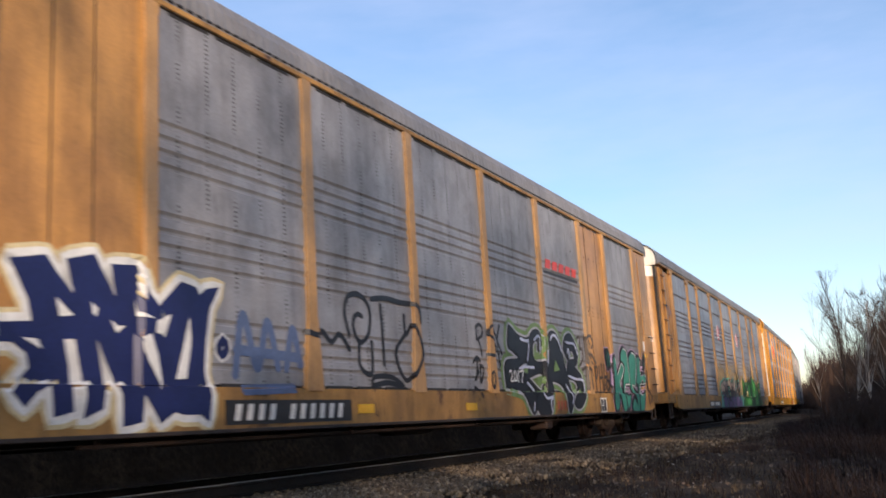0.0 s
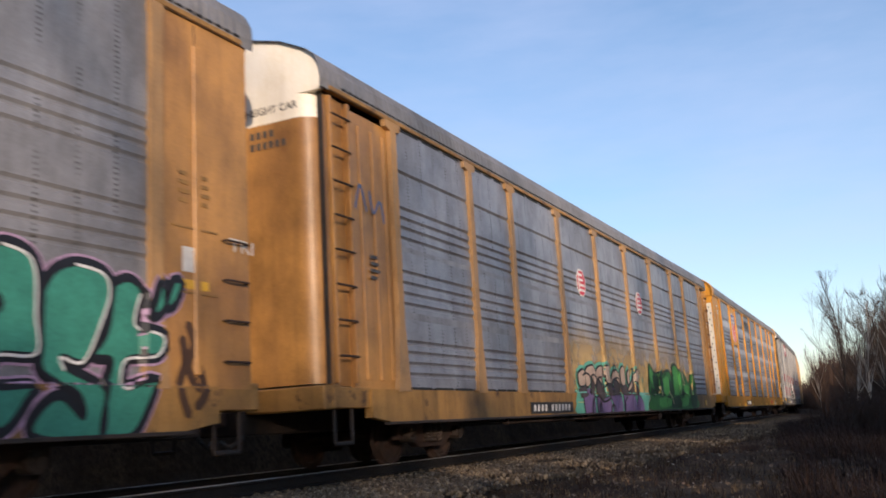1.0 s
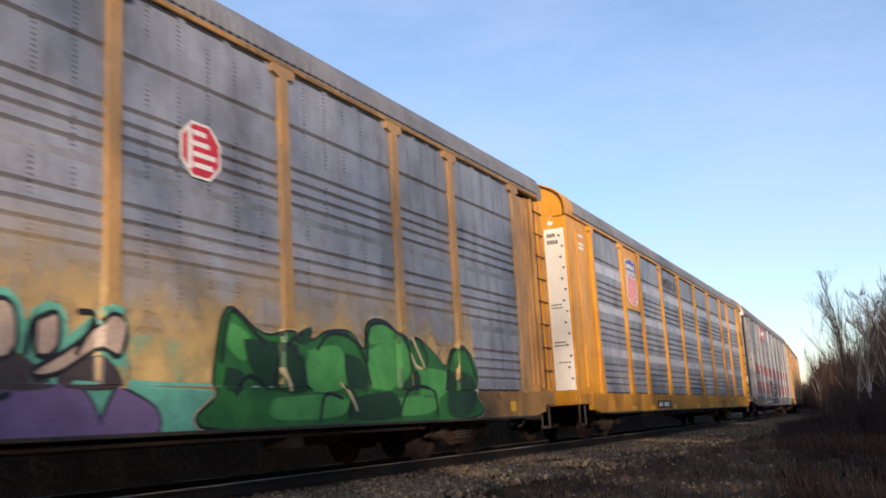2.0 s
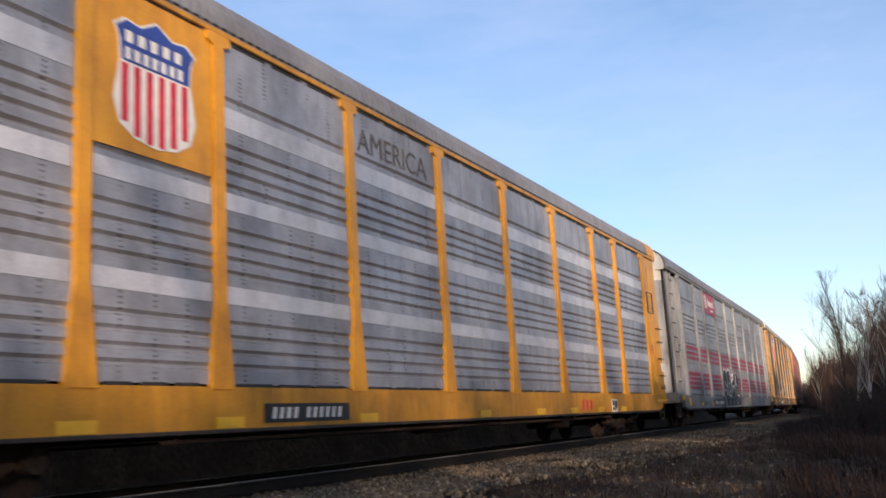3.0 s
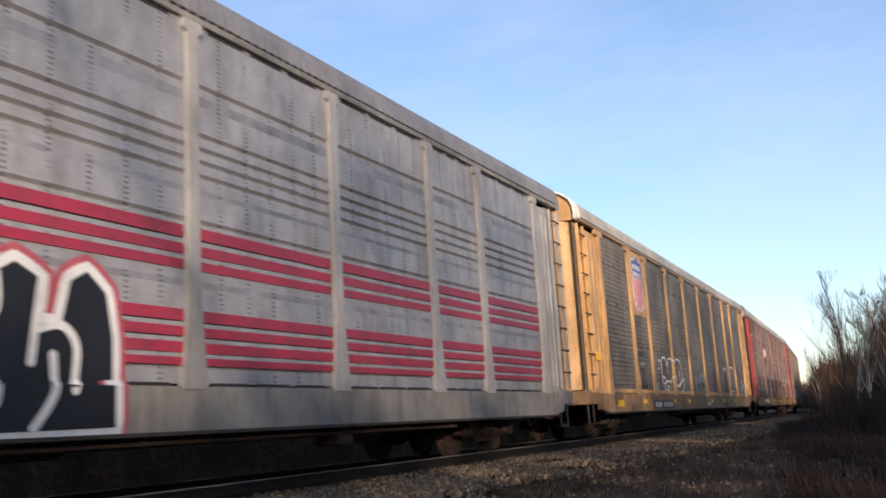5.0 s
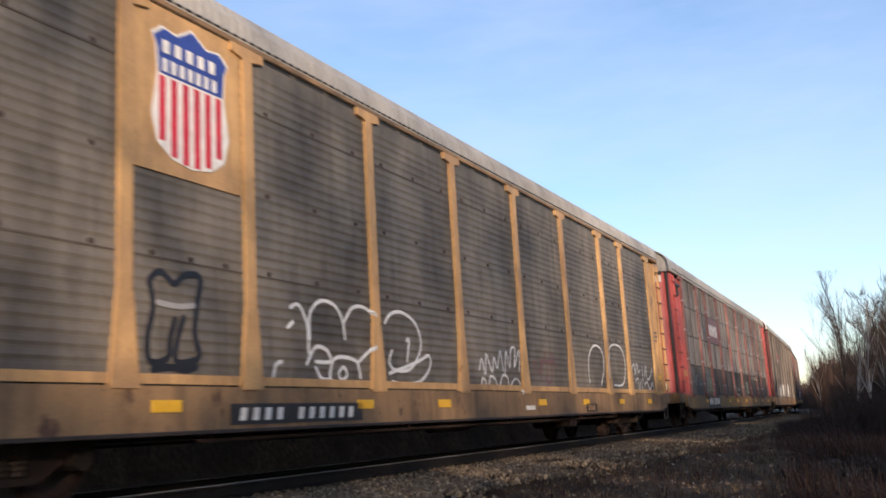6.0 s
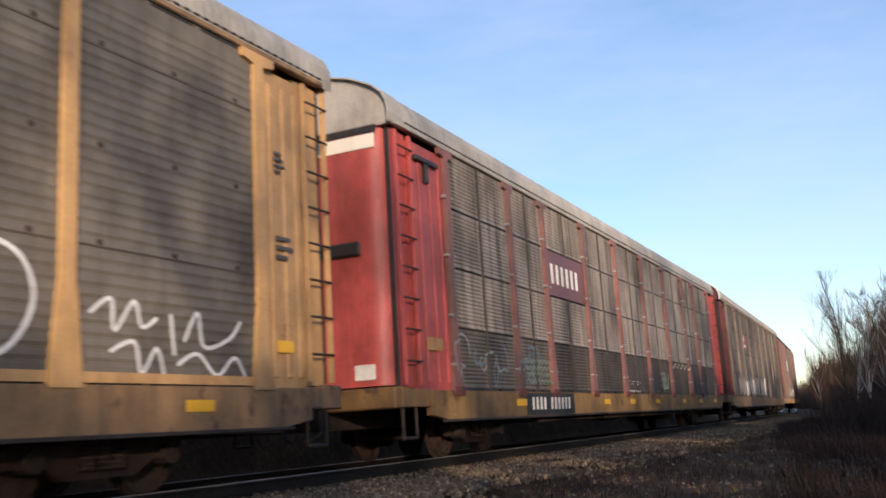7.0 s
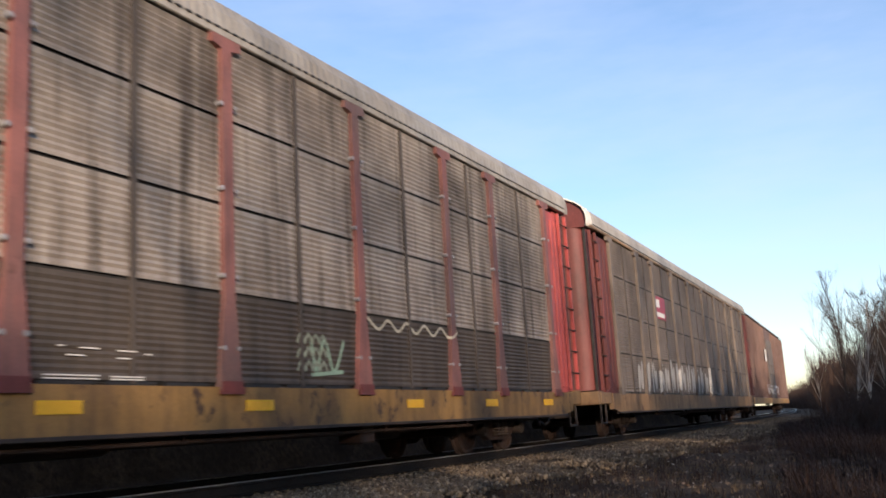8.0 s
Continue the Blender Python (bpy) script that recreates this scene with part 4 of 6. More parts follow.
def octagon(car, u, z, w, h):
    c = 0.28
    out = [(u + c * w, z), (u + w - c * w, z), (u + w, z + c * h), (u + w, z + h - c * h), (u + w - c * w, z + h), (u + c * w, z + h), (u, z + h - c * h), (u, z + c * h)]
    x = SIDE + 0.004
    s = part("sign", prism(bm_new(), out, 0, x, x + 0.006), M_LETTER, car, "red eight-sided sign with white border")
    mid = (u + w / 2, z + h / 2)
    inn = [(mid[0] + (a - mid[0]) * 0.88, mid[1] + (b - mid[1]) * 0.9) for a, b in out]
    part("sign_face", prism(bm_new(), inn, 0, x + 0.006, x + 0.010), L_RED2, s)
    part("tower_bar", box(bm_new(), x + 0.010, x + 0.013, u + 0.17 * w, u + 0.28 * w, z + 0.14 * h, z + 0.86 * h), M_LETTER, s)
    for k, (a, b) in enumerate(((0.3, 0.62), (0.3, 0.7), (0.3, 0.86), (0.3, 0.8))):
        zz = z + h * (0.8 - k * 0.19)
        part("word_bar", box(bm_new(), x + 0.01, x + 0.013, u + a * w, u + b * w, zz - 0.045 * h, zz + 0.045 * h), M_LETTER, s)


def haze_sheet(car, u0, u1, z0, z1):
    """Thin patchy overspray of cream paint round the letters."""
    m, nt, b, co = start_mat("cream_overspray")
    n1 = noise_tex(nt, stretched(nt, co, 1.0, 0.9, 0.9, 3), 1.3, 5, 0.6)
    sep = nt.nodes.new("ShaderNodeSeparateXYZ")
    nt.links.new(co, sep.inputs[0])
    fall = stepped(nt, sep.outputs["Z"], 2.7, 1.6)
    k = nt.nodes.new("ShaderNodeMath")
    k.operation = "MULTIPLY"
    nt.links.new(stepped(nt, n1, 0.33, 0.58), k.inputs[0])
    nt.links.new(fall, k.inputs[1])
    nt.links.new(k.outputs[0], b.inputs["Alpha"])
    col = mixc(nt, noise_tex(nt, co, 2.5, 4), (0.6, 0.42, 0.16), (0.5, 0.33, 0.12))
    nt.links.new(col, b.inputs["Base Color"])
    b.inputs["Roughness"].default_value = 0.7
    verts, faces = [], []
    nu, nz = 300, 8
    for i in range(nu + 1):
        for j in range(nz + 1):
            u, z = u0 + (u1 - u0) * i / nu, z0 + (z1 - z0) * j / nz
            verts.append((surface(u, z) + 0.0105, u, z))
    for i in range(nu):
        for j in range(nz):
            a = i * (nz + 1) + j
            faces.append((a, a + nz + 1, a + nz + 2, a + 1))
    mesh_part("overspray", verts, faces, m, car, "patchy cream overspray")


def car_two():
    car = autorack("orange-yellow railway car carrier with grey ribbed sides, purple and green graffiti", M_GALV_BLUE, M_POST, M_SILL, M_ROOF, M_YELLOW, M_END_WHITE, RIBS, split=4.78, head=0.46)
    number_plate(car, -6.72, -4.16, 0.66, 0.88)
    octagon(car, -3.02, 3.34, 0.66, 0.64)
    octagon(car, 2.36, 3.34, 0.66, 0.64)
    for i in range(len(POSTS) - 1):
        for z0, z1 in ((2.02, 2.24), (3.0, 3.24)):
            plate(car, "sheet_band", POSTS[i] + 0.12, POSTS[i + 1] - 0.12, z0, z1, M_GALV, off=-0.001)
    haze_sheet(car, -4.0, 9.5, 1.12, 2.7)
    aq = [[(-3.8, 0.9), (-2.5, 0.95), (0.0, 0.9), (2.6, 0.92), (3.4, 0.9)], [(-3.7, 1.15), (-1.0, 1.2), (1.5, 1.15), (3.2, 1.1)], [(-3.5, 1.4), (-1.5, 1.45), (1.5, 1.42), (2.6, 1.35)], [(-3.9, 0.7), (0, 0.69), (3.3, 0.7)]]
    throwup(car, aq, [(0.34, G_AQUA)], "aqua spray-painted background")
    cream = [[(-3.04, 1.58), (-2.86, 1.67), (-2.42, 1.71), (-2.28, 1.57), (-2.23, 1.42), (-2.35, 1.28), (-2.49, 1.4), (-2.66, 1.5), (-2.79, 1.29), (-3.04, 1.23), (-3.07, 1.43)],
        [(-2.21, 1.58), (-2.06, 1.67), (-1.71, 1.71), (-1.71, 1.55), (-1.79, 1.32), (-2.02, 1.42), (-2.17, 1.42)],
        [(-1.63, 1.7), (-1.17, 1.76), (-1.08, 1.65), (-1.13, 1.35), (-1.39, 1.28), (-1.55, 1.39)],
        [(-0.99, 1.41), (-0.8, 1.6), (-0.56, 1.65), (-0.26, 1.57), (-0.17, 1.31), (-0.47, 1.43), (-0.76, 1.42), (-0.95, 1.29)],
        [(-0.11, 1.64), (0.06, 1.75), (0.28, 1.73), (0.32, 1.4), (0.15, 1.29), (-0.06, 1.38)],
        [(0.56, 1.61), (0.75, 1.69), (0.75, 1.41), (0.57, 1.34)],
        [(1.35, 1.72), (1.51, 1.66), (1.42, 1.36), (1.23, 1.43), (0.78, 1.2), (0.54, 1.18), (0.98, 1.42)],
        [(-3.61, 1.49), (-3.37, 1.58), (-3.16, 1.59), (-3.1, 1.47), (-3.16, 1.28), (-3.55, 1.26)]]
    shade = [[(-2.66, 1.29), (-2.46, 1.48), (-2.35, 1.25), (-2.52, 1.04), (-2.72, 1.04)],
        [(-2.28, 1.25), (-2.1, 1.42), (-1.79, 1.32), (-1.68, 1.04), (-1.87, 0.91), (-2.1, 0.91), (-2.28, 1.04)],
        [(-1.55, 1.33), (-1.04, 1.29), (-0.77, 1.05), (-1.39, 1.05)],
        [(-0.76, 1.36), (-0.47, 1.43), (-0.22, 1.25), (-0.38, 1.06), (-0.77, 1.05)],
        [(-0.12, 1.32), (0.32, 1.36), (0.71, 1.06), (-0.07, 1.06)],
        [(0.78, 1.17), (1.23, 1.35), (1.47, 1.07), (0.83, 1.05)],
        [(-3.6, 1.17), (-3.1, 1.23), (-3.03, 1.03), (-3.6, 0.98)]]
    purple = [[(-3.38, 0.98), (-2.85, 1.19), (-2.59, 1.04), (-2.61, 0.58), (-3.25, 0.59)],
        [(-2.35, 0.99), (-1.64, 0.96), (-1.39, 0.99), (-1.14, 0.76), (-1.31, 0.58), (-2.1, 0.58), (-2.31, 0.67)],
        [(-1.31, 1.05), (-0.77, 1.24), (-0.28, 1.06), (-0.25, 0.61), (-0.96, 0.59), (-1.05, 0.87)],
        [(-0.02, 1.06), (0.95, 1.07), (1.18, 0.59), (0.07, 0.59)],
        [(1.44, 1.07), (1.94, 0.85), (1.92, 0.61), (1.24, 0.6)]]
    loops = [[(-3.28, 1.47), (-3.07, 1.53), (-2.79, 1.49), (-2.66, 1.29), (-2.85, 1.04)],
        [(-2.66, 1.45), (-2.49, 1.51), (-2.21, 1.42), (-2.28, 1.2)],
        [(-2.35, 1.2), (-2.17, 1.39), (-1.87, 1.46), (-1.68, 1.21), (-1.72, 0.99)],
        [(-1.64, 1.05), (-1.6, 1.27), (-1.22, 1.31), (-0.81, 1.23), (-0.77, 1.11)],
        [(-1, 1.29), (-0.81, 1.42), (-0.37, 1.47), (-0.22, 1.31), (-0.38, 0.99)],
        [(-0.66, 1.61), (-0.71, 1.73), (-0.56, 1.81), (-0.46, 1.69)],
        [(0.43, 1.33), (0.5, 1.61), (0.68, 1.69)],
        [(-1.31, 0.59), (-1.27, 0.76), (-1.01, 0.78), (-0.92, 0.6)],
        [(-2.84, 0.59), (-2.72, 0.89), (-2.52, 0.99), (-2.45, 0.58)],
        [(-2.27, 0.62), (-2.21, 0.88), (-2.02, 0.61)],
        [(-0.09, 0.61), (0.03, 0.9), (0.25, 0.99)],
        [(0.97, 1.35), (1.18, 1.71), (0.99, 1.74)],
        [(-2.17, 0.99), (-1.95, 0.88), (-1.64, 0.9), (-1.31, 0.96)]]
    strokes(car, "graffiti", [l + l[:1] for l in cream], 0.24, G_AQUA, 2, "aqua halo of spray paint")
    g = letters(car, purple, G_PURPLE, [(0.06, G_BLACK)], "purple lower halves of spray-painted letters", True, 2)
    for l in shade:
        patch(car, l, paint("dark_brown_spray_paint", (0.06, 0.045, 0.045)), 6, g, curved=True)
    letters(car, cream, paint("dusty_pink_cream_paint", (0.42, 0.33, 0.25), (0.3, 0.22, 0.18)), [(0.09, G_BLACK)], "dusty cream bubble letters with black outline", True, 6)
    throwup(car, loops, [(0.0, G_BLACK)] * 9 + [(0.05, G_BLACK)], "loose black outline strokes")
    green = [[(2.86, 1.29), (3.01, 1.85), (3.2, 1.94), (3.6, 1.73), (3.86, 1.68), (4.2, 1.74), (4.67, 1.66), (5.06, 1.8), (5.6, 1.82), (5.94, 1.61), (6.05, 1.97), (6.52, 2.04), (7.16, 1.79), (7.52, 1.85), (8.05, 1.62), (8.42, 1.45), (8.67, 1.73), (9.21, 1.76), (9.6, 1.39), (9.43, 1.01), (9.15, 0.65), (3.03, 0.62), (2.85, 0.99)]]
    light = [[(4.6, 1.55), (5.31, 1.62), (5.44, 1.14), (4.57, 1.06)],
        [(6.02, 1.61), (6.82, 1.81), (7.15, 1.41), (6.59, 1.08), (6.05, 1.15)],
        [(3.83, 0.96), (5.27, 1), (5.25, 0.74), (3.82, 0.72)],
        [(7.38, 1.42), (8.41, 1.36), (8.17, 1), (7.42, 1)],
        [(3.13, 1.8), (3.44, 1.66), (3.35, 1.37), (3.05, 1.54)],
        [(6.12, 1.93), (6.51, 2), (6.82, 1.86), (6.1, 1.7)],
        [(6.74, 0.96), (7.97, 1), (7.76, 0.75), (6.79, 0.72)]]
    deep = [[(3.34, 1.62), (3.86, 1.62), (4.42, 1.54), (4.51, 1.06), (3.84, 1.06), (3.43, 1.37)],
        [(5.41, 1.55), (5.86, 1.45), (5.97, 1.07), (5.48, 1.14)],
        [(6.75, 1.08), (7.38, 1.38), (7.47, 1.09)],
        [(5.47, 0.96), (6.58, 1.04), (6.71, 0.7), (5.45, 0.69)],
        [(8.42, 1.41), (9.42, 1.27), (9.16, 0.71), (8.33, 0.72)],
        [(3.04, 1.3), (3.33, 1.24), (3.28, 1.05), (2.99, 1.05)],
        [(4.25, 1.64), (4.61, 1.63), (4.68, 1.84), (4.37, 1.75)]]
    arcs = [[(2.95, 1.35), (3.06, 1.82), (3.2, 1.92), (3.55, 1.7), (3.75, 1.58)],
        [(4.79, 1.56), (5.05, 1.77), (5.53, 1.78), (5.87, 1.57), (6.05, 1.15)],
        [(6, 1.46), (6.07, 1.93), (6.51, 2.01), (7.02, 1.78), (7.14, 1.33)],
        [(7.24, 1.75), (7.52, 1.85), (7.76, 1.56), (7.65, 1.39)],
        [(8.38, 1.09), (8.66, 1.69), (9.2, 1.71), (9.52, 1.29)],
        [(3.84, 1.06), (4.08, 1.59), (4.49, 1.75)],
        [(5.38, 0.67), (5.57, 1), (5.28, 1.14)],
        [(3.13, 0.99), (3.43, 1.21), (3.73, 1.06)],
        [(4.74, 0.68), (4.88, 1), (5.26, 0.96)],
        [(6.71, 0.68), (7.08, 1.08), (7.8, 1.09), (7.94, 0.7)],
        [(4.14, 1.6), (4.41, 1.34), (4.57, 1.06)]]
    g = letters(car, green, G_GREEN, [(0.1, G_CREAM), (0.07, G_BLACK)], "green spray-painted wildstyle letters with dark outline", True, 1)
    for l in light:
        patch(car, l, paint("bright_green_spray_paint", (0.05, 0.25, 0.045), (0.09, 0.33, 0.08)), 5, g, curved=True)
    for l in deep:
        patch(car, l, paint("deep_green_spray_paint", (0.012, 0.045, 0.016)), 6, g, curved=True)
    strokes(car, "loop", arcs, 0.05, G_BLACK, 7, parent=g)
    acc = [[(5.3, 1.15), (5.5, 0.95), (5.6, 0.8)], [(7.3, 1.85), (7.5, 1.6), (7.65, 1.42)], [(7.2, 1.65), (7.35, 1.45), (7.55, 1.4)], [(4.0, 1.3), (4.15, 1.05)]]
    throwup(car, acc, [(0.0, G_WHITE)] * 8 + [(0.05, G_CREAM)], "pale accent strokes")
    throwup(car, [[(3.4, 1.3), (3.55, 1.32), (3.45, 1.2), (3.58, 1.1), (3.42, 1.05)], [(3.7, 1.3), (3.72, 1.05)], [(3.85, 1.3), (3.72, 1.18), (3.9, 1.05)]], [(0.0, G_WHITE)] * 3 + [(0.045, G_WHITE)], "small white tag")
    end_lettering(car, "EXCESS HEIGHT CAR", -0.2, 4.92, 0.15, M_LETTER_D)
    end_bars(car, 0.42, 0.85, 4.58, 4.68, 4, M_LETTER_D)
    end_bars(car, 0.42, 1.05, 4.42, 4.52, 6, M_LETTER_D)
    data_block(car, -12.55, 2.6, 0.3, 0.4, M_LETTER_D)
    bm = bm_new()
    rod(bm, (0.28, -END_Y - 0.08, 5.85), (0.28, -END_Y - 0.08, 5.2), 0.016)
    rod(bm, (0.28, -END_Y - 0.08, 5.2), (-0.2, -END_Y - 0.08, 5.05), 0.016)
    part("grab_iron", bm, M_LETTER, car)
    throwup(car, [[(-12.9, 3.6), (-12.75, 3.95), (-12.6, 3.6)], [(-12.5, 3.9), (-12.4, 3.6), (-12.2, 3.8), (-12.1, 3.5)]], [(0.05, G_FADED_BLUE)], "faded blue scrawl")
    reflectors(car, (-3.55, -0.6, 3.9, 6.6), 0.42, 0.82)
    plate(car, "sticker", -12.55, -12.2, 0.72, 0.86, M_REFLECT, "yellow square sticker", out=-0.03)
    plate(car, "sticker", 10.9, 11.15, 0.72, 0.9, M_REFLECT, "yellow square sticker")
    return car


def shield(car, u0, u1, z0, z1, faded=False):
    w, h = u1 - u0, z1 - z0
    out = [(0.5, 0.0), (0.75, 0.03), (0.93, 0.12), (1.0, 0.3), (0.93, 0.6), (0.95, 0.78), (1.0, 0.86), (0.88, 0.93), (0.7, 0.91), (0.5, 1.0), (0.3, 0.91), (0.12, 0.93), (0.0, 0.86), (0.05, 0.78), (0.07, 0.6), (0.0, 0.3), (0.07, 0.12), (0.25, 0.03)]
    x = SIDE + 0.03
    s = part("sign", prism(bm_new(), [(u0 + a * w, z0 + b * h) for a, b in out], 0, x, x + 0.006), M_LETTER, car, "shield sign, blue top over red and white stripes")
    c = (u0 + w / 2, z0 + h / 2)
    top = [(c[0] + (a - 0.5) * w * 0.95, c[1] + (b - 0.5) * h * 0.96) for a, b in out if b >= 0.58]
    part("sign_top", prism(bm_new(), top, 0, x + 0.006, x + 0.010), L_BLUE, s)
    for i in range(6):
        a = u0 + w * (0.09 + i * 0.145)
        lo = 0.14 if i in (0, 5) else (0.05 if i in (1, 4) else 0.02)
        part("stripe", box(bm_new(), x + 0.006, x + 0.010, a, a + w * 0.075, z0 + lo * h, z0 + 0.58 * h), L_RED2, s)
    for k, n in ((0.79, 5), (0.66, 7)):
        for i in range(n):
            ww = w * 0.74 / n
            a = u0 + w * 0.13 + i * ww
            part("character_bar", box(bm_new(), x + 0.010, x + 0.013, a, a + ww * 0.56, z0 + (k - 0.045) * h, z0 + (k + 0.045) * h), M_LETTER, s)


def car_three():
    car = autorack("bright yellow railway car carrier with clean grey ribbed sides", M_GALV_BLUE, M_YELLOW_FRESH, M_SILL_FRESH, M_ROOF, M_YELLOW_FRESH, M_YELLOW_FRESH, RIBS, head=0.4, rear_ladder=False, front_ladder=False)
    for i in range(len(POSTS) - 1):
        a, b = POSTS[i] + 0.12, POSTS[i + 1] - 0.12
        for z0, z1 in ((2.0, 2.2), (3.08, 3.28), (4.05, 4.3)):
            plate(car, "sheet_band", a, b, z0, z1, M_BAND, off=0.008)
    roof_cap(car, -END_Y - 0.14, -END_Y + 0.5, M_YELLOW_FRESH)
    roof_cap(car, REAR_Y - 0.75, REAR_Y + 0.15, M_YELLOW_FRESH)
    # yellow sheets closing both ends of the side
    part("corner_column", box(bm_new(), 1.02, 1.585, -END_Y - 0.03, -END_Y + 0.3, 1.12, 5.1, 0.01), M_YELLOW_FRESH, car)
    board = part("end_board", box(bm_new(), 1.08, 1.55, -END_Y - 0.065, -END_Y - 0.034, 1.15, 4.82, 0.004), M_END_WHITE, car, "white end board with bolts")
    for i in range(14):
        part("bolt", rod(bm_new(), (1.5 - 0.06 * (i % 2), -END_Y - 0.06, 1.4 + 0.25 * i), (1.5 - 0.06 * (i % 2), -END_Y - 0.085, 1.4 + 0.25 * i), 0.025, 8), M_STEEL, board)
    for x0, x1, z, h in ((1.15, 1.36, 4.62, 0.09), (1.15, 1.42, 4.46, 0.09), (1.14, 1.4, 3.05, 0.03), (1.14, 1.4, 2.98, 0.03), (1.14, 1.42, 2.2, 0.03), (1.14, 1.42, 2.13, 0.03), (1.2, 1.5, 1.75, 0.025)):
        for q in range(4):
            w = (x1 - x0) / 4
            part("stencil", box(bm_new(), x0 + q * w, x0 + q * w + 0.7 * w, -END_Y - 0.07, -END_Y - 0.064, z, z + h), M_LETTER_D, board)
    part("plate", box(bm_new(), 1.15, 1.3, -END_Y - 0.045, -END_Y - 0.028, 4.92, 5.0, 0.002), M_LETTER, car)
    plate(car, "sign_panel", -8.85, -7.12, 3.4, 5.1, M_YELLOW_FRESH, off=0.02)
    shield(car, -8.6, -7.4, 3.5, 4.9)
    lettering(car, "AMERICA", -3.95, 4.5, 0.5, M_LETTER_D, width=2.15)
    glyph_bars(car, plate(car, "mark_panel", 5.1, 6.2, 0.66, 0.94, M_SILL_FRESH), 5.15, 6.0, 0.7, 0.92, (3,), L_RED2, 0.1)
    p = plate(car, "notice_board", 7.5, 7.94, 0.63, 0.94, M_LETTER, "black and white notice board")
    for a, b, c, d in ((7.53, 7.66, 0.67, 0.75), (7.53, 7.66, 0.79, 0.9), (7.7, 7.8, 0.67, 0.9), (7.8, 7.9, 0.72, 0.9)):
        plate(car, "field", a, b, c, d, M_BLACK, parent=p, off=0.011)
    number_plate(car, -6.3, -4.5, 0.68, 0.9)
    for zz in (4.45, 4.55, 4.75):
        plate(car, "stencil", -12.75, -12.4, zz, zz + 0.06, M_LETTER, off=0.012)
    data_block(car, 12.15, 3.55, 0.5, 0.45, M_LETTER_D, 5)
    for a, b, c, d in ((12.1, 12.72, 3.45, 3.47), (12.1, 12.72, 4.05, 4.07), (12.1, 12.12, 3.47, 4.05), (12.7, 12.72, 3.47, 4.05)):
        plate(car, "frame_line", a, b, c, d, M_LETTER_D, off=0.036)
    data_block(car, 12.1, 2.25, 0.35, 0.25, G_RED, 3)
    plate(car, "round_sticker", 13.1, 13.3, 1.75, 2.0, M_LETTER, off=0.036)
    plate(car, "sticker", 12.15, 12.38, 1.4, 1.58, M_REFLECT, "yellow square sticker", off=0.036)
    for z in (1.62, 2.12, 2.62, 3.02):
        bm = bm_new()
        rod(bm, (SIDE + 0.07, 12.82, z), (SIDE + 0.07, 13.26, z), 0.015)
        for yy in (12.82, 13.26):
            rod(bm, (SIDE, yy, z), (SIDE + 0.07, yy, z), 0.015)
        part("grab_iron", bm, M_RUST, car)
    part("latch_box", box(bm_new(), SIDE, SIDE + 0.06, 12.86, 13.2, 1.22, 1.36, 0.012), M_SILL, car)
    reflectors(car, (-9.0, -6.9, -4.0, -0.1, 2.6, 4.6, 6.6, 8.5), 0.46, 0.70)
    plate(car, "long_reflector", 12.0, 13.2, 0.86, 0.93, M_REFLECT, off=0.03)
    return car


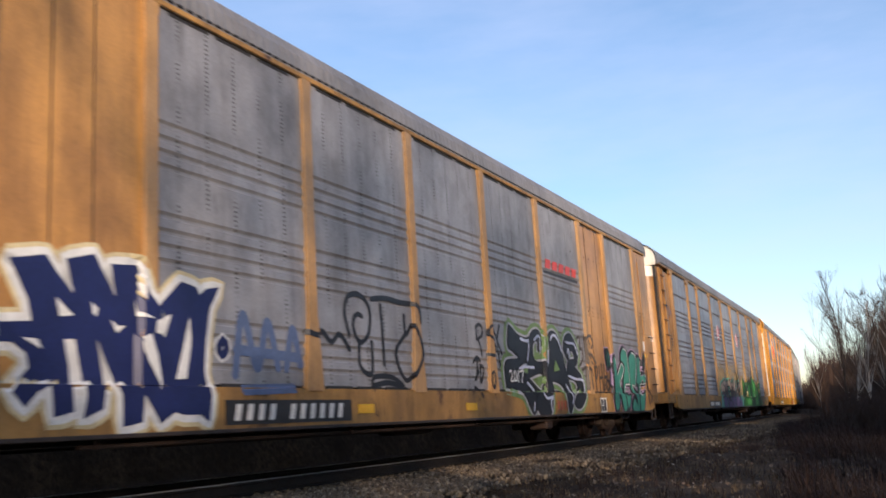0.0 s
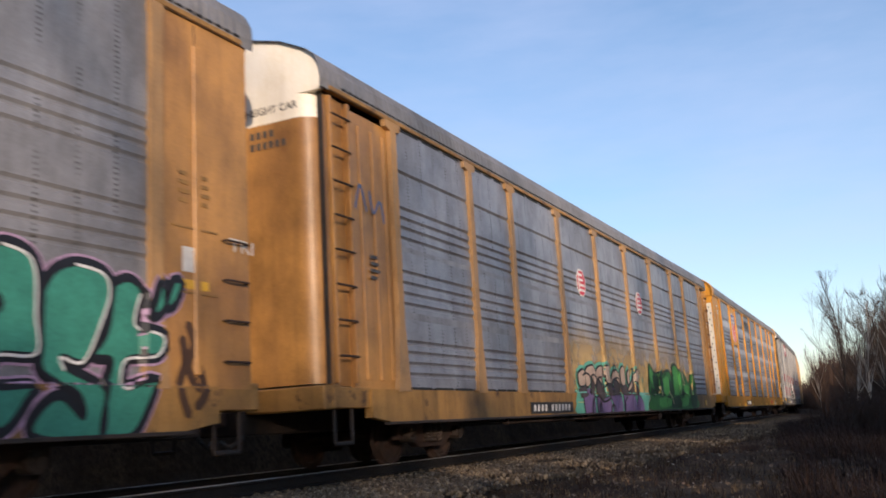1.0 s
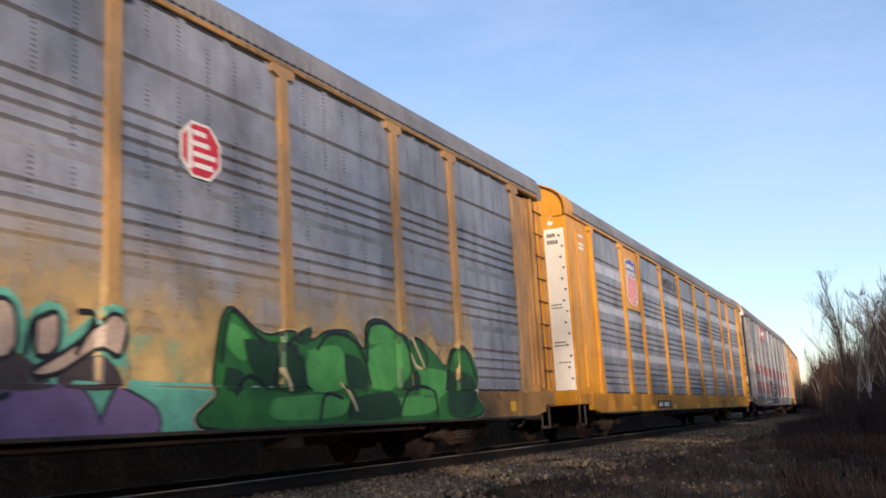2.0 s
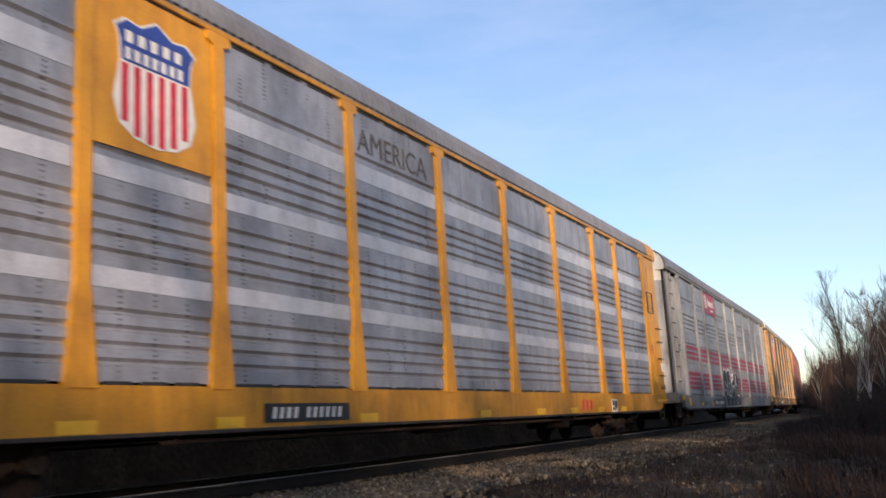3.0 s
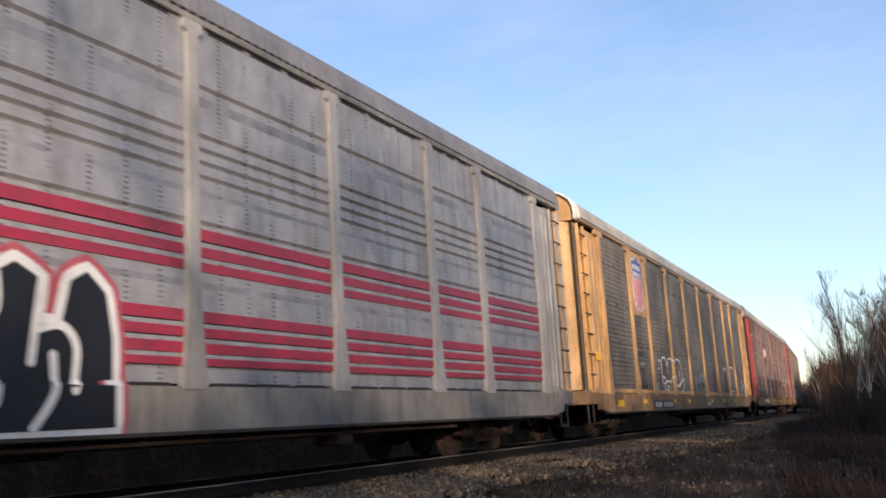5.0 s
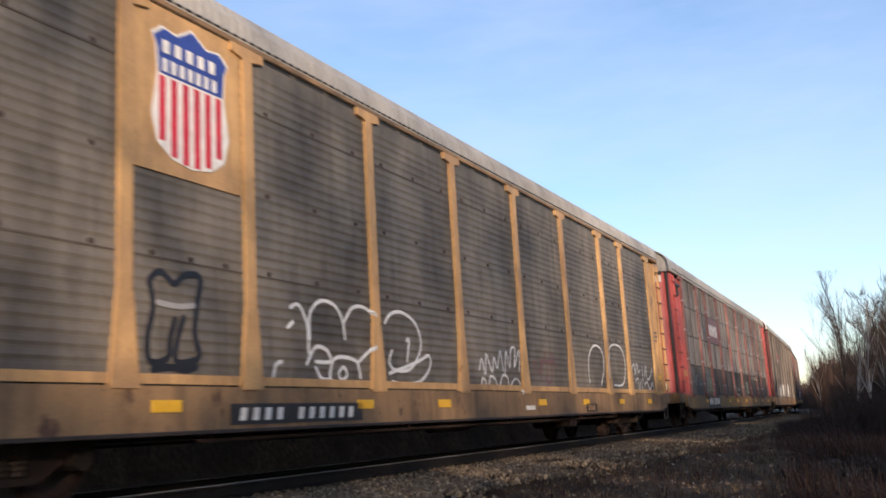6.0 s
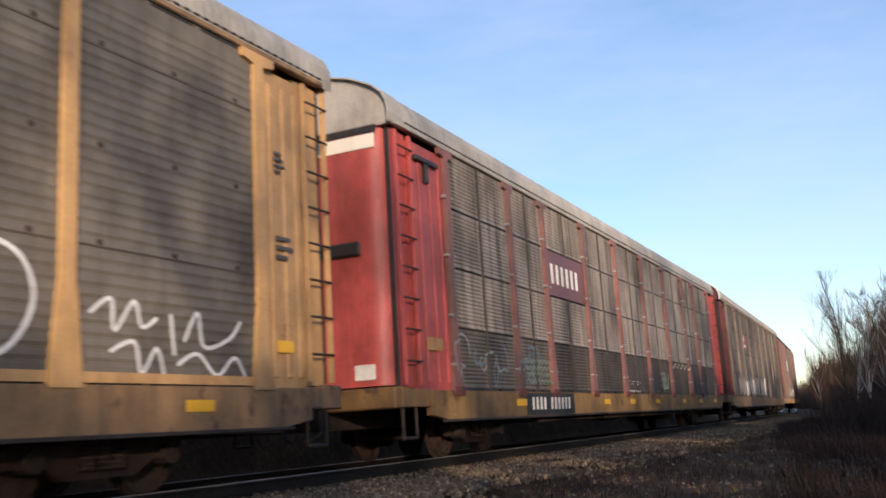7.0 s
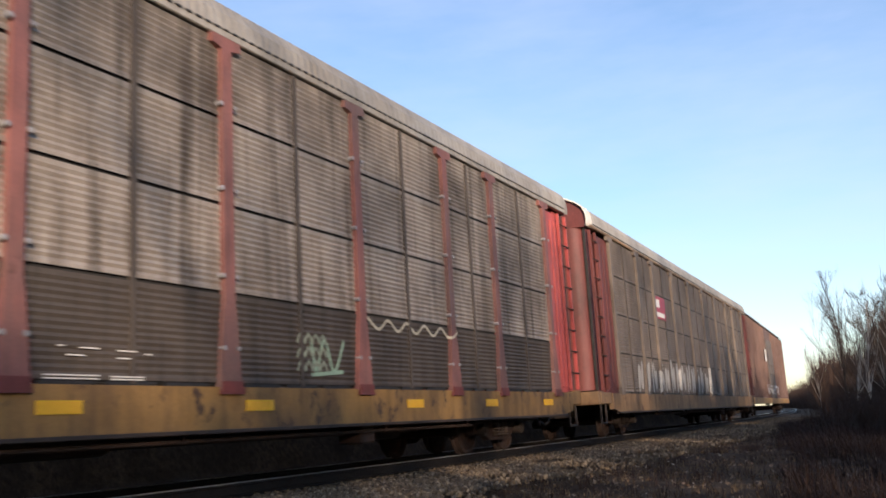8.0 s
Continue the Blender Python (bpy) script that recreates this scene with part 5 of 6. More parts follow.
def car_four():
    car = autorack("white and grey railway car carrier with crimson stripes and black graffiti", M_GALV_PALE, M_WHITE_CAR, M_SILL_WHITE, M_ROOF, M_WHITE_CAR, M_END_WHITE,
                   RIBS, split=4.78, head=0.3)
    stripe = paint("crimson_stripe_paint", (0.33, 0.025, 0.055), (0.22, 0.03, 0.05))
    for i in range(len(POSTS) - 1):
        a, b = POSTS[i] + 0.13, POSTS[i + 1] - 0.13
        for lo, hi in ((1.95, 2.2), (2.95, 3.22), (3.95, 4.3)):
            plate(car, "sheet_band", a, b, lo, hi, M_GALV, off=-0.001)
        for lo, hi in ((1.3, 1.38), (1.43, 1.54), (1.6, 1.7), (1.76, 1.88), (2.31, 2.41), (2.47, 2.58), (2.65, 2.78)):
            plate(car, "stripe", a, b, lo, hi, stripe, off=0.012)
    s = plate(car, "name_board", -6.88, -4.28, 4.27, 5.1, L_RED, "crimson board with white emblem and lettering bars", off=0.03)
    x = SIDE + 0.034
    for i in range(7):
        zz = 4.5 + i * 0.075
        wv = 0.17 + 0.16 * math.sin((i + 1.2) / 8 * math.pi)
        uo = -6.36 + 0.05 * math.sin(i * 0.9)
        part("emblem_bar", box(bm_new(), x, x + 0.006, uo - wv, uo + wv * 0.9, zz - 0.025, zz + 0.025, 0.002), M_LETTER, s)
    for i in range(8):
        u = -5.82 + i * 0.17
        part("character_bar", box(bm_new(), x, x + 0.006, u, u + 0.085, 4.6, 4.9 if i in (0, 7) else 4.82), M_LETTER, s)
    for i in range(9):
        u = -5.4 + i * 0.085
        part("character_bar", box(bm_new(), x, x + 0.006, u, u + 0.045, 4.42, 4.48), M_LETTER, s)
    number_plate(car, -6.87, -4.31, 0.7, 0.93)
    body = [[(-3.93, 0.67), (-3.8, 1.28), (-3.82, 1.48), (-3.84, 1.89), (-3.64, 2.11), (-3.47, 2.16), (-3.12, 2.1), (-3, 1.94), (-2.85, 2.08), (-2.37, 2.16), (-1.97, 2.09), (-1.86, 1.73), (-1.85, 1.46), (-1.63, 1.56), (-1.47, 1.94), (-1.18, 2.07), (-1.01, 2.01), (-0.81, 2.12), (-0.54, 1.99), (-0.61, 1.59), (-0.32, 1.6), (-0.22, 2.01), (-0.03, 2.12), (0.2, 1.93), (0.28, 1.52), (0.29, 0.69), (-1.86, 0.67)]]
    inner = [[(-3, 1.94), (-2.95, 1.68), (-3.1, 1.47), (-3.41, 1.54), (-3.47, 1.62), (-3.46, 1.68)],
        [(-3.14, 1.42), (-2.86, 1.17), (-2.84, 0.92), (-3.01, 0.67)],
        [(-3.8, 1.28), (-3.55, 1.33), (-3.28, 1.13), (-3.33, 1)],
        [(-2.23, 2.12), (-2.23, 1.72), (-2.34, 1.61), (-2.57, 1.6), (-2.55, 1.48), (-2.36, 1.4), (-2.35, 1.18), (-2.11, 1.05)],
        [(-2.58, 1.25), (-2.54, 1.05), (-2.25, 1.09), (-2.05, 1.03)],
        [(-1.84, 2.01), (-1.88, 1.23)],
        [(-1.67, 1.56), (-1.43, 1.43), (-1.46, 1.05)],
        [(-1.66, 1.47), (-1.71, 1.01), (-1.92, 0.68)],
        [(-1.01, 2.01), (-0.99, 1.73), (-1.11, 1.39), (-0.98, 1.01), (-1.17, 0.68)],
        [(-0.54, 1.99), (-0.64, 1.25)],
        [(-0.59, 1.55), (-0.32, 1.6), (-0.15, 1.41), (-0.19, 1.01)],
        [(-0.41, 1.35), (-0.41, 1.01), (-0.64, 0.69)]]
    g = letters(car, body, G_BLACK, [(0.34, paint("pink_red_overspray", (0.4, 0.09, 0.11))), (0.2, G_WHITE)], "black spray-painted throw-up with white outline", False, 3)
    strokes(car, "outline", inner, 0.085, G_WHITE, 8, parent=g)
    end_lettering(car, "EXCESS HEIGHT CAR", -0.2, 4.92, 0.15, M_LETTER_D)
    end_bars(car, 0.42, 0.85, 4.58, 4.68, 4, M_LETTER_D)
    end_bars(car, 0.42, 1.05, 4.42, 4.52, 6, M_LETTER_D)
    data_block(car, -12.55, 2.45, 0.25, 0.35, M_LETTER_D, 2)
    data_block(car, -9.0, 0.7, 0.9, 0.16, M_LETTER_D, 2)
    reflectors(car, (-9.5, -7.2, -3.45, 0.0), 0.42, 0.78)
    plate(car, "sticker", -11.95, -11.6, 0.72, 0.98, M_REFLECT, "yellow square sticker")
    plate(car, "end_reflector", -13.2, -12.75, 0.9, 1.06, M_REFLECT, off=0.02)
    return car


def car_five():
    car = autorack("faded tan railway car carrier with sooty grey sides and white graffiti", M_GALV_DARK, M_TAN, M_SILL_TAN, M_ROOF_PALE, M_TAN, M_TAN,
                   [1.3 + 0.118 * i for i in range(31)], "smooth", head=0.6, rib=0.0028)
    roof_cap(car, -END_Y - 0.14, -END_Y + 0.35, M_END_WHITE)
    plate(car, "sign_panel", -8.84, -7.14, 3.28, 5.12, M_TAN, "tan painted sign panel", off=0.018)
    shield(car, -8.6, -7.36, 3.4, 5.02)
    number_plate(car, -7.42, -4.7, 0.67, 0.9)
    for i in range(len(POSTS) - 1):
        plate(car, "kick_plate", POSTS[i] + 0.2, POSTS[i + 1] - 0.2, 1.1, 1.2, M_TAN, off=0.02)
    for a, b in zip(POSTS, POSTS[1:]):
        for z in (4.42, 3.38, 2.42):
            for u in (a + 0.4, (a + b) / 2, b - 0.4):
                part("bolt", rod(bm_new(), (SIDE - 0.01, u, z), (SIDE + 0.015, u, z), 0.032, 8), M_RUST, car)
    wl = [[(-6.6, 1.19), (-6.53, 1.36), (-6.42, 1.39)],
        [(-6.22, 2.06), (-6.04, 2.11), (-5.87, 1.87), (-5.85, 1.52)],
        [(-5.82, 1.7), (-5.8, 2.02), (-5.56, 2.2), (-5.24, 2.18), (-5.05, 2), (-5, 1.74)],
        [(-5.9, 1.38), (-5.7, 1.6), (-5.44, 1.57), (-5.38, 1.43), (-5.71, 1.42)],
        [(-5.4, 1.21), (-5.32, 1.43), (-5.11, 1.5), (-4.73, 1.45), (-4.64, 1.23)],
        [(-5.01, 1.97), (-4.78, 2.18), (-4.48, 2.21), (-4.23, 2.11)],
        [(-5.19, 1.29), (-5.05, 1.37), (-4.98, 1.26), (-5.13, 1.2), (-5.19, 1.29)],
        [(-5.71, 1.35), (-5.59, 1.21), (-5.36, 1.2)],
        [(-4.68, 1.45), (-4.27, 1.67)],
        [(-3.92, 2.03), (-3.74, 2.18), (-3.39, 2.23), (-3, 2.1), (-2.83, 1.82), (-2.97, 1.56), (-3.26, 1.38), (-3.69, 1.37), (-3.84, 1.48), (-3.74, 1.65)],
        [(-3.3, 1.8), (-3.21, 1.84), (-3.3, 1.5)],
        [(-3.86, 1.31), (-2.97, 1.51), (-2.59, 1.62), (-2.57, 1.44), (-2.91, 1.22), (-3.45, 1.17), (-3.78, 1.2)],
        [(-6.29, 1.81), (-6.17, 1.89)]]
    throwup(car, wl, [(0.05, G_WHITE)], "thin white bubble-letter outline")
    bk = [[(-8.61, 2.13), (-8.45, 2.24), (-8.24, 2.13), (-8.09, 2.24), (-7.85, 2.24), (-7.9, 1.94), (-7.94, 1.64), (-7.87, 1.41), (-8, 1.34), (-8.23, 1.34), (-8.18, 1.62), (-8.1, 1.8)],
        [(-8.61, 2.13), (-8.55, 1.88), (-8.63, 1.54), (-8.59, 1.32), (-8.35, 1.36), (-8.31, 1.56), (-8.23, 1.77)],
        [(-8.57, 1.24), (-8.33, 1.27), (-8.08, 1.25), (-7.91, 1.29)]]
    throwup(car, bk, [(0.075, G_BLACK)], "black spray-painted outline figure of letters")
    throwup(car, [[(-8.5, 1.92), (-8.2, 1.9), (-7.95, 1.93)]], [(0.0, G_WHITE), (0.06, paint("thin_grey_spray_paint", (0.3, 0.29, 0.28)))], "thin grey painted bar")
    # thin dark strips along the sheets, just below each bolt row
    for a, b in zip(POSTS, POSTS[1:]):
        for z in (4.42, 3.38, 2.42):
            plate(car, "sheet_lap_line", a + 0.1, b - 0.1, z - 0.05, z - 0.035, M_SOOT, off=0.003)
    w2 = [[(-0.7, 1.45), (-0.57, 1.65), (-0.45, 1.37), (-0.37, 1.74), (-0.15, 1.43), (-0.03, 1.69), (0.1, 1.5), (0.27, 1.82), (0.37, 1.46)],
        [(0.44, 1.41), (0.55, 1.82), (0.69, 1.53), (0.8, 1.87), (1, 1.89), (0.92, 1.54), (1.2, 1.87), (1.15, 1.44)],
        [(-0.66, 1.17), (-0.59, 1.31), (-0.47, 1.27), (-0.44, 1.13)],
        [(-0.32, 1.15), (-0.24, 1.35), (-0.02, 1.29), (0.05, 1.14), (-0.14, 1.11)],
        [(0.17, 1.19), (0.34, 1.38), (0.55, 1.33), (0.59, 1.17)],
        [(0.69, 1.2), (0.88, 1.32), (1.11, 1.27), (1.19, 1.04)]]
    throwup(car, w2, [(0.04, G_WHITE)], "small white spray-painted tag")
    w3 = [[(5.5, 1.32), (5.51, 1.8), (5.79, 2.1), (6.22, 2.22), (6.66, 2.08), (6.7, 1.69), (6.39, 1.29)],
        [(6.96, 1.44), (6.97, 1.88), (7.35, 2.22), (7.88, 2.32), (8.45, 2.2), (8.62, 1.78), (8.28, 1.33), (7.43, 1.29)]]
    throwup(car, w3, [(0.05, G_WHITE)], "white rounded letter outlines")
    w4 = [[(9.25, 1.75), (9.5, 1.9), (9.55, 1.6), (9.8, 1.9), (9.9, 1.65), (10.1, 1.75)], [(9.5, 1.4), (9.8, 1.5), (9.9, 1.2), (10.1, 1.45), (10.2, 1.2)], [(10.3, 1.8), (10.35, 1.4)], [(10.5, 1.55), (10.7, 1.85), (10.8, 1.5), (11.2, 1.6), (11.4, 1.8)], [(10.4, 1.3), (10.7, 1.42), (11.0, 1.2), (11.3, 1.4), (11.5, 1.15)]]
    throwup(car, w4, [(0.045, G_WHITE)], "white spray-painted scrawl")
    rd = [[(1.9, 1.4), (2.0, 1.7), (2.2, 1.45), (2.45, 1.75), (2.3, 1.3)], [(2.6, 1.9), (2.75, 1.5), (2.6, 1.3), (2.95, 1.35), (3.0, 1.9), (3.25, 1.6)], [(2.3, 1.7), (3.2, 1.72)]]
    throwup(car, rd, [(0.06, paint("faded_red_spray_paint", (0.13, 0.055, 0.055)))], "faded red tag")
    reflectors(car, (-8.4, -4.6, -2.2, 2.2, 5.0, 7.9, 10.7), 0.42, 0.88)
    plate(car, "reflector", -11.3, -10.75, 0.75, 0.92, M_REFLECT, "yellow reflective strip")
    plate(car, "sticker", 1.3, 1.75, 0.74, 0.82, M_LETTER, "white label strip")
    plate(car, "notice", -12.8, -12.3, 1.85, 2.05, M_REFLECT, "yellow notice plate", out=0.01)
    plate(car, "notice", 12.1, 12.4, 1.5, 1.64, M_REFLECT, "yellow notice plate", out=0.01)
    data_block(car, 12.1, 2.6, 0.4, 0.35, M_LETTER_D, 3)
    data_block(car, 12.1, 3.7, 0.25, 0.3, M_LETTER_D, 4)
    glyph_bars(car, plate(car, "mark_board", 5.0, 5.75, 0.66, 0.84, M_BLACK), 5.08, 5.6, 0.69, 0.81, (4,), M_TAN)
    return car


def car_six():
    car = autorack("red-ended railway car carrier with soot-streaked corrugated sides", M_GALV_BROWN, M_RED_POST, M_SILL_DARK, M_ROOF_PALE, M_RED, M_RED, [], "corrugated", split=4.6, gable=M_ROOF_PALE)
    s = plate(car, "name_board", -6.93, -4.3, 3.15, 4.13, paint("faded_maroon_sign_paint", (0.16, 0.045, 0.045), (0.11, 0.05, 0.045)), "faded maroon board with white lettering bars", off=0.014)
    glyph_bars(car, s, -6.72, -4.7, 3.42, 3.85, (6,), M_LETTER, 0.0, SIDE + 0.014)
    p = plate(car, "number_board", -8.75, -5.9, 0.64, 1.06, M_BLACK, "black board with white slanted characters")
    glyph_bars(car, p, -8.5, -6.1, 0.74, 0.98, (4, 6), M_LETTER, 0.1)
    tag = [[(3.0, 1.7), (3.1, 1.3), (3.3, 1.7), (3.5, 1.3), (3.75, 1.7)], [(3.0, 1.25), (3.7, 1.3)]]
    throwup(car, tag, [(0.05, paint("pale_green_spray_paint", (0.3, 0.42, 0.3)))], "pale green tag")
    wv = [(4.4 + i * 0.28, 2.0 + 0.07 * (-1) ** i) for i in range(11)]
    throwup(car, [wv], [(0.045, paint("cream_chalk_line", (0.5, 0.45, 0.33)))], "wavy cream line")
    teal = paint("faded_teal_spray_paint", (0.13, 0.18, 0.2))
    chalk = paint("chalky_grey_spray_paint", (0.24, 0.26, 0.25))
    rng = random.Random(41)
    bubbles = []
    for i in range(11):
        u, z, r, turn, n = rng.uniform(-11.6, -7.4), rng.uniform(1.3, 1.75), rng.uniform(0.12, 0.36), rng.uniform(0, 6.28), rng.randint(4, 8)
        bubbles.append([(u + r * math.cos(turn + a * 0.8), z + r * 0.8 * math.sin(turn + a * 0.8) + 0.03 * a * rng.uniform(-1, 1)) for a in range(n)])
    throwup(car, bubbles[::2], [(0.05, teal)], "faded teal bubble letters")
    throwup(car, bubbles[1::2], [(0.045, chalk)], "faded grey bubble letters")
    throwup(car, [[(-8.6 + 0.2 * i, 1.25 + 0.13 * j), (-8.5 + 0.2 * i, 1.34 + 0.13 * j), (-8.42 + 0.2 * i, 1.26 + 0.13 * j)] for i in range(7) for j in range(4)], [(0.05, paint("faded_green_spray_paint", (0.2, 0.24, 0.18)))], "faded green scribble")
    # white dashes painted where light shows at the sheet slots
    for u, w, z in ((-1.05, 0.62, 1.13), (-0.28, 0.42, 1.13), (-1.05, 0.62, 1.16), (-0.28, 0.42, 1.155), (-0.9, 0.07, 1.42), (-0.65, 0.22, 1.41), (-0.2, 0.24, 1.4), (0.15, 0.1, 1.38), (-0.8, 0.2, 1.34), (-0.2, 0.16, 1.33)):
        plate(car, "light_dash", u, u + w, z, z + 0.012, M_LETTER, "white dash painted as light showing at the slots", off=0.012)
    pale = paint("chalky_green_spray_paint", (0.27, 0.3, 0.22))
    throwup(car, [[(2.7 + 0.16 * i, 1.3 + 0.17 * j), (2.78 + 0.16 * i, 1.42 + 0.17 * j), (2.86 + 0.16 * i, 1.31 + 0.17 * j)] for i in range(4) for j in range(3)], [(0.04, pale)], "small pale green scribble")
    for u in POSTS:
        for z in (1.5, 2.3, 3.3, 4.3):
            for d in (-0.12, 0.12):
                part("bolt", rod(bm_new(), (SIDE - 0.01, u + d, z), (SIDE + 0.075, u + d, z), 0.028, 8), M_GALV_PALE, car)
        bm = bm_new()
        prism(bm, [(u - 0.19, 1.0), (u + 0.19, 1.0), (u + 0.16, 1.14), (u - 0.16, 1.14)], 0, SIDE + 0.02, SIDE + 0.085)
        part("post_foot", bm, M_DARK_RED, car)
    bm = bm_new()
    box(bm, 0.1, 1.05, -END_Y - 0.13, -END_Y - 0.05, 3.12, 3.34, 0.03)
    part("door_lock", bm, M_BLACK, car, "black lock bar on the end door")
    bm = bm_new()
    box(bm, 0.85, 1.2, -END_Y - 0.075, -END_Y - 0.05, 1.25, 1.48, 0.01)
    part("end_label", bm, M_LETTER, car, "white label on the end door")
    bm = bm_new()
    box(bm, 0.2, 1.35, -END_Y - 0.07, -END_Y - 0.05, 4.78, 5.0)
    part("end_band", bm, M_END_WHITE, car)
    # black bar in place of the dark gap below the gable
    part("end_gap_shade", box(bm_new(), -1.35, 1.38, -END_Y - 0.08, -END_Y - 0.045, 5.02, 5.13), M_BLACK, car)
    roof_cap(car, -END_Y - 0.14, -END_Y + 0.3, M_ROOF_PALE)
    bm = bm_new()
    box(bm, SIDE - 0.02, SIDE + 0.06, -12.9, -12.1, 4.72, 4.8, 0.01)
    box(bm, SIDE - 0.02, SIDE + 0.05, -12.55, -12.45, 4.4, 4.72, 0.01)
    part("door_bracket", bm, M_BLACK, car)
    plate(car, "label", -12.75, -12.2, 1.7, 1.9, M_YELLOW, "worn label", out=0.0)
    reflectors(car, (-9.0, -3.3, -0.9, 1.9, 5.6, 8.4, 11.2), 0.5, 0.88)
    return car


def car_seven():
    car = autorack("oxide red railway car carrier with brown grimy corrugated sides", M_BROWN, M_BROWN, M_SILL_TAN, M_ROOF_PALE, M_DARK_RED, M_DARK_RED, [], "corrugated", split=4.6)
    roof_cap(car, -END_Y - 0.14, -END_Y + 0.3, M_END_WHITE)
    s = plate(car, "sign", -7.0, -5.5, 3.4, 4.1, L_RED, "small red and white sign", off=0.014)
    plate(car, "marking", -6.8, -5.7, 3.46, 3.6, M_LETTER, parent=s, off=0.018)
    plate(car, "marking", -6.8, -6.3, 3.75, 4.0, M_LETTER, parent=s, off=0.018)
    rng = random.Random(3)
    li = []
    for i in range(14):
        u = -9.8 + i * 0.85
        li.append([(u, 1.2), (u + 0.1, 1.7 + rng.uniform(0, 0.4)), (u + 0.35, 1.3), (u + 0.45, 1.8 + rng.uniform(-0.1, 0.3))])
    throwup(car, li, [(0.2, paint("chalky_white_spray_paint", (0.5, 0.47, 0.42)))], "row of white spray-painted letters")
    dk = [[(u, 1.2), (u + 0.2, 3.0), (u + 0.4, 2.2), (u + 0.5, 1.2)] for u in (2.8, 6.0)]
    throwup(car, dk, [(0.4, paint("dark_stain_paint", (0.07, 0.06, 0.055)))], "dark painted patches")
    return car


M_BOX = painted("box_car_brown_paint", (0.16, 0.095, 0.075), (0.105, 0.07, 0.056), 0.65, 0, 0.5, 21, (0.09, 0.045, 0.03), 0.66)


def boxcar():
    """The last car: a shorter ribbed boxcar."""
    car = new("box_car")
    tagged(car, "dirty red-brown ribbed steel boxcar, last of the train", "railway car", "cars of the train")
    hl = 12.2
    bm = bm_new()
    box(bm, -1.52, 1.52, -hl, hl, 1.0, 5.32, 0.03)
    part("body", bm, M_BOX, car)
    for side in (1, -1):
        u = -hl + 0.4
        while u < hl - 0.2:
            if abs(u) > 1.9:
                bm = bm_new()
                box(bm, *sorted((side * 1.5, side * 1.58)), u - 0.06, u + 0.06, 1.05, 5.2, 0.02)
                part("rib", bm, M_BOX, car)
            u += 0.78
        bm = bm_new()
        box(bm, *sorted((side * 1.52, side * 1.6)), -1.8, 1.8, 1.05, 4.6, 0.03)
        door = part("sliding_door", bm, M_BROWN, car)
        for k in range(6):
            z = 1.4 + k * 0.55
            part("door_rib", box(bm_new(), *sorted((side * 1.58, side * 1.63)), -1.7, 1.7, z - 0.03, z + 0.03, 0.01), M_BROWN, door)
        bm = bm_new()
        box(bm, *sorted((side * 1.45, side * 1.58)), -hl + 0.3, hl - 0.3, 0.72, 1.05, 0.02)
        part("side_sill", bm, M_TAN, car)
        build_end_ladder = [(-hl + 0.15, -hl + 0.55)]
        for a, b in build_end_ladder:
            build_ladder(car, a, b, side * 0.96, M_DARK_RED)
    verts, faces = [], []
    prof = [(1.6, 5.28), (1.5, 5.44), (0.8, 5.58), (0, 5.63), (-0.8, 5.58), (-1.5, 5.44), (-1.6, 5.28)]
    n = 60
    for i in range(n + 1):
        y = -hl - 0.05 + (2 * hl + 0.1) * i / n
        for x, z in prof:
            verts.append((x, y, z + (0.02 if i % 4 < 2 else 0)))
    for i in range(n):
        for j in range(6):
            a = i * 7 + j
            faces.append((a, a + 1, a + 8, a + 7))
    mesh_part("roof", verts, faces, M_ROOF_PALE, car)
    plate(car, "sign", -3.4, -2.6, 3.2, 3.9, M_LETTER, "small white sign")
    throwup(car, [[(-4 + i, 1.3), (-3.8 + i, 1.8), (-3.5 + i, 1.3)] for i in range(8)], [(0.12, G_WHITE)], "white spray-painted letters")
    for sg in (-1, 1):
        bm = bm_new()
        rod(bm, (0, sg * hl, 0.85), (0, sg * (hl + 0.5), 0.85), 0.09, 8)
        box(bm, -0.16, 0.16, *sorted((sg * (hl + 0.4), sg * (hl + 0.65))), 0.68, 1.0, 0.03)
        part("coupler", bm, M_RUST, car)
        build_truck(car, sg * 9.4, 0.0)
    return car


TRAIN = [car_one(), car_two(), car_three(), car_four(), car_five(), car_six(), car_seven(), boxcar()]


# ---- ground and track ----
def ground_z(x, y):
    tx = track_x(y)
    d = x - tx
    n = noise.noise(Vector((x * 0.35, y * 0.35, 0))) * 0.10 + noise.noise(Vector((x * 1.4, y * 1.4, 3))) * 0.035
    n += noise.noise(Vector((x * 2.6, y * 1.9, 5))) * 0.07 + noise.noise(Vector((x * 5.5, y * 4.5, 9))) * 0.03
    if abs(d) < 1.9:
        return -0.2
    if abs(d) < 3.4 and (d > 0 or d > -2.9):
        return -0.2 - (abs(d) - 1.9) * 0.10 + n * (abs(d) - 1.9) / 1.5
    base = -0.35 + n
    if d < 0:
        # steep bank added behind the train to keep the view under it dark
        cut = min(max((75 - y) / 25, 0), 1)
        base += (0.5 + 2.9 * cut) * min(max((-d - 2.9) / 1.5, 0), 1)
    if d > 0:
        near = math.exp(-((x - 1.0) ** 2 + (y - 0.5) ** 2) / 30.0)
        base -= 0.55 * near
        base += 0.35 * min(max((y - 20) / 25, 0), 1) * min(max((d - 3.4) / 3, 0), 1)
    far = min(max((abs(d) - 60) / 400, 0), 1)
    return base + far * 2


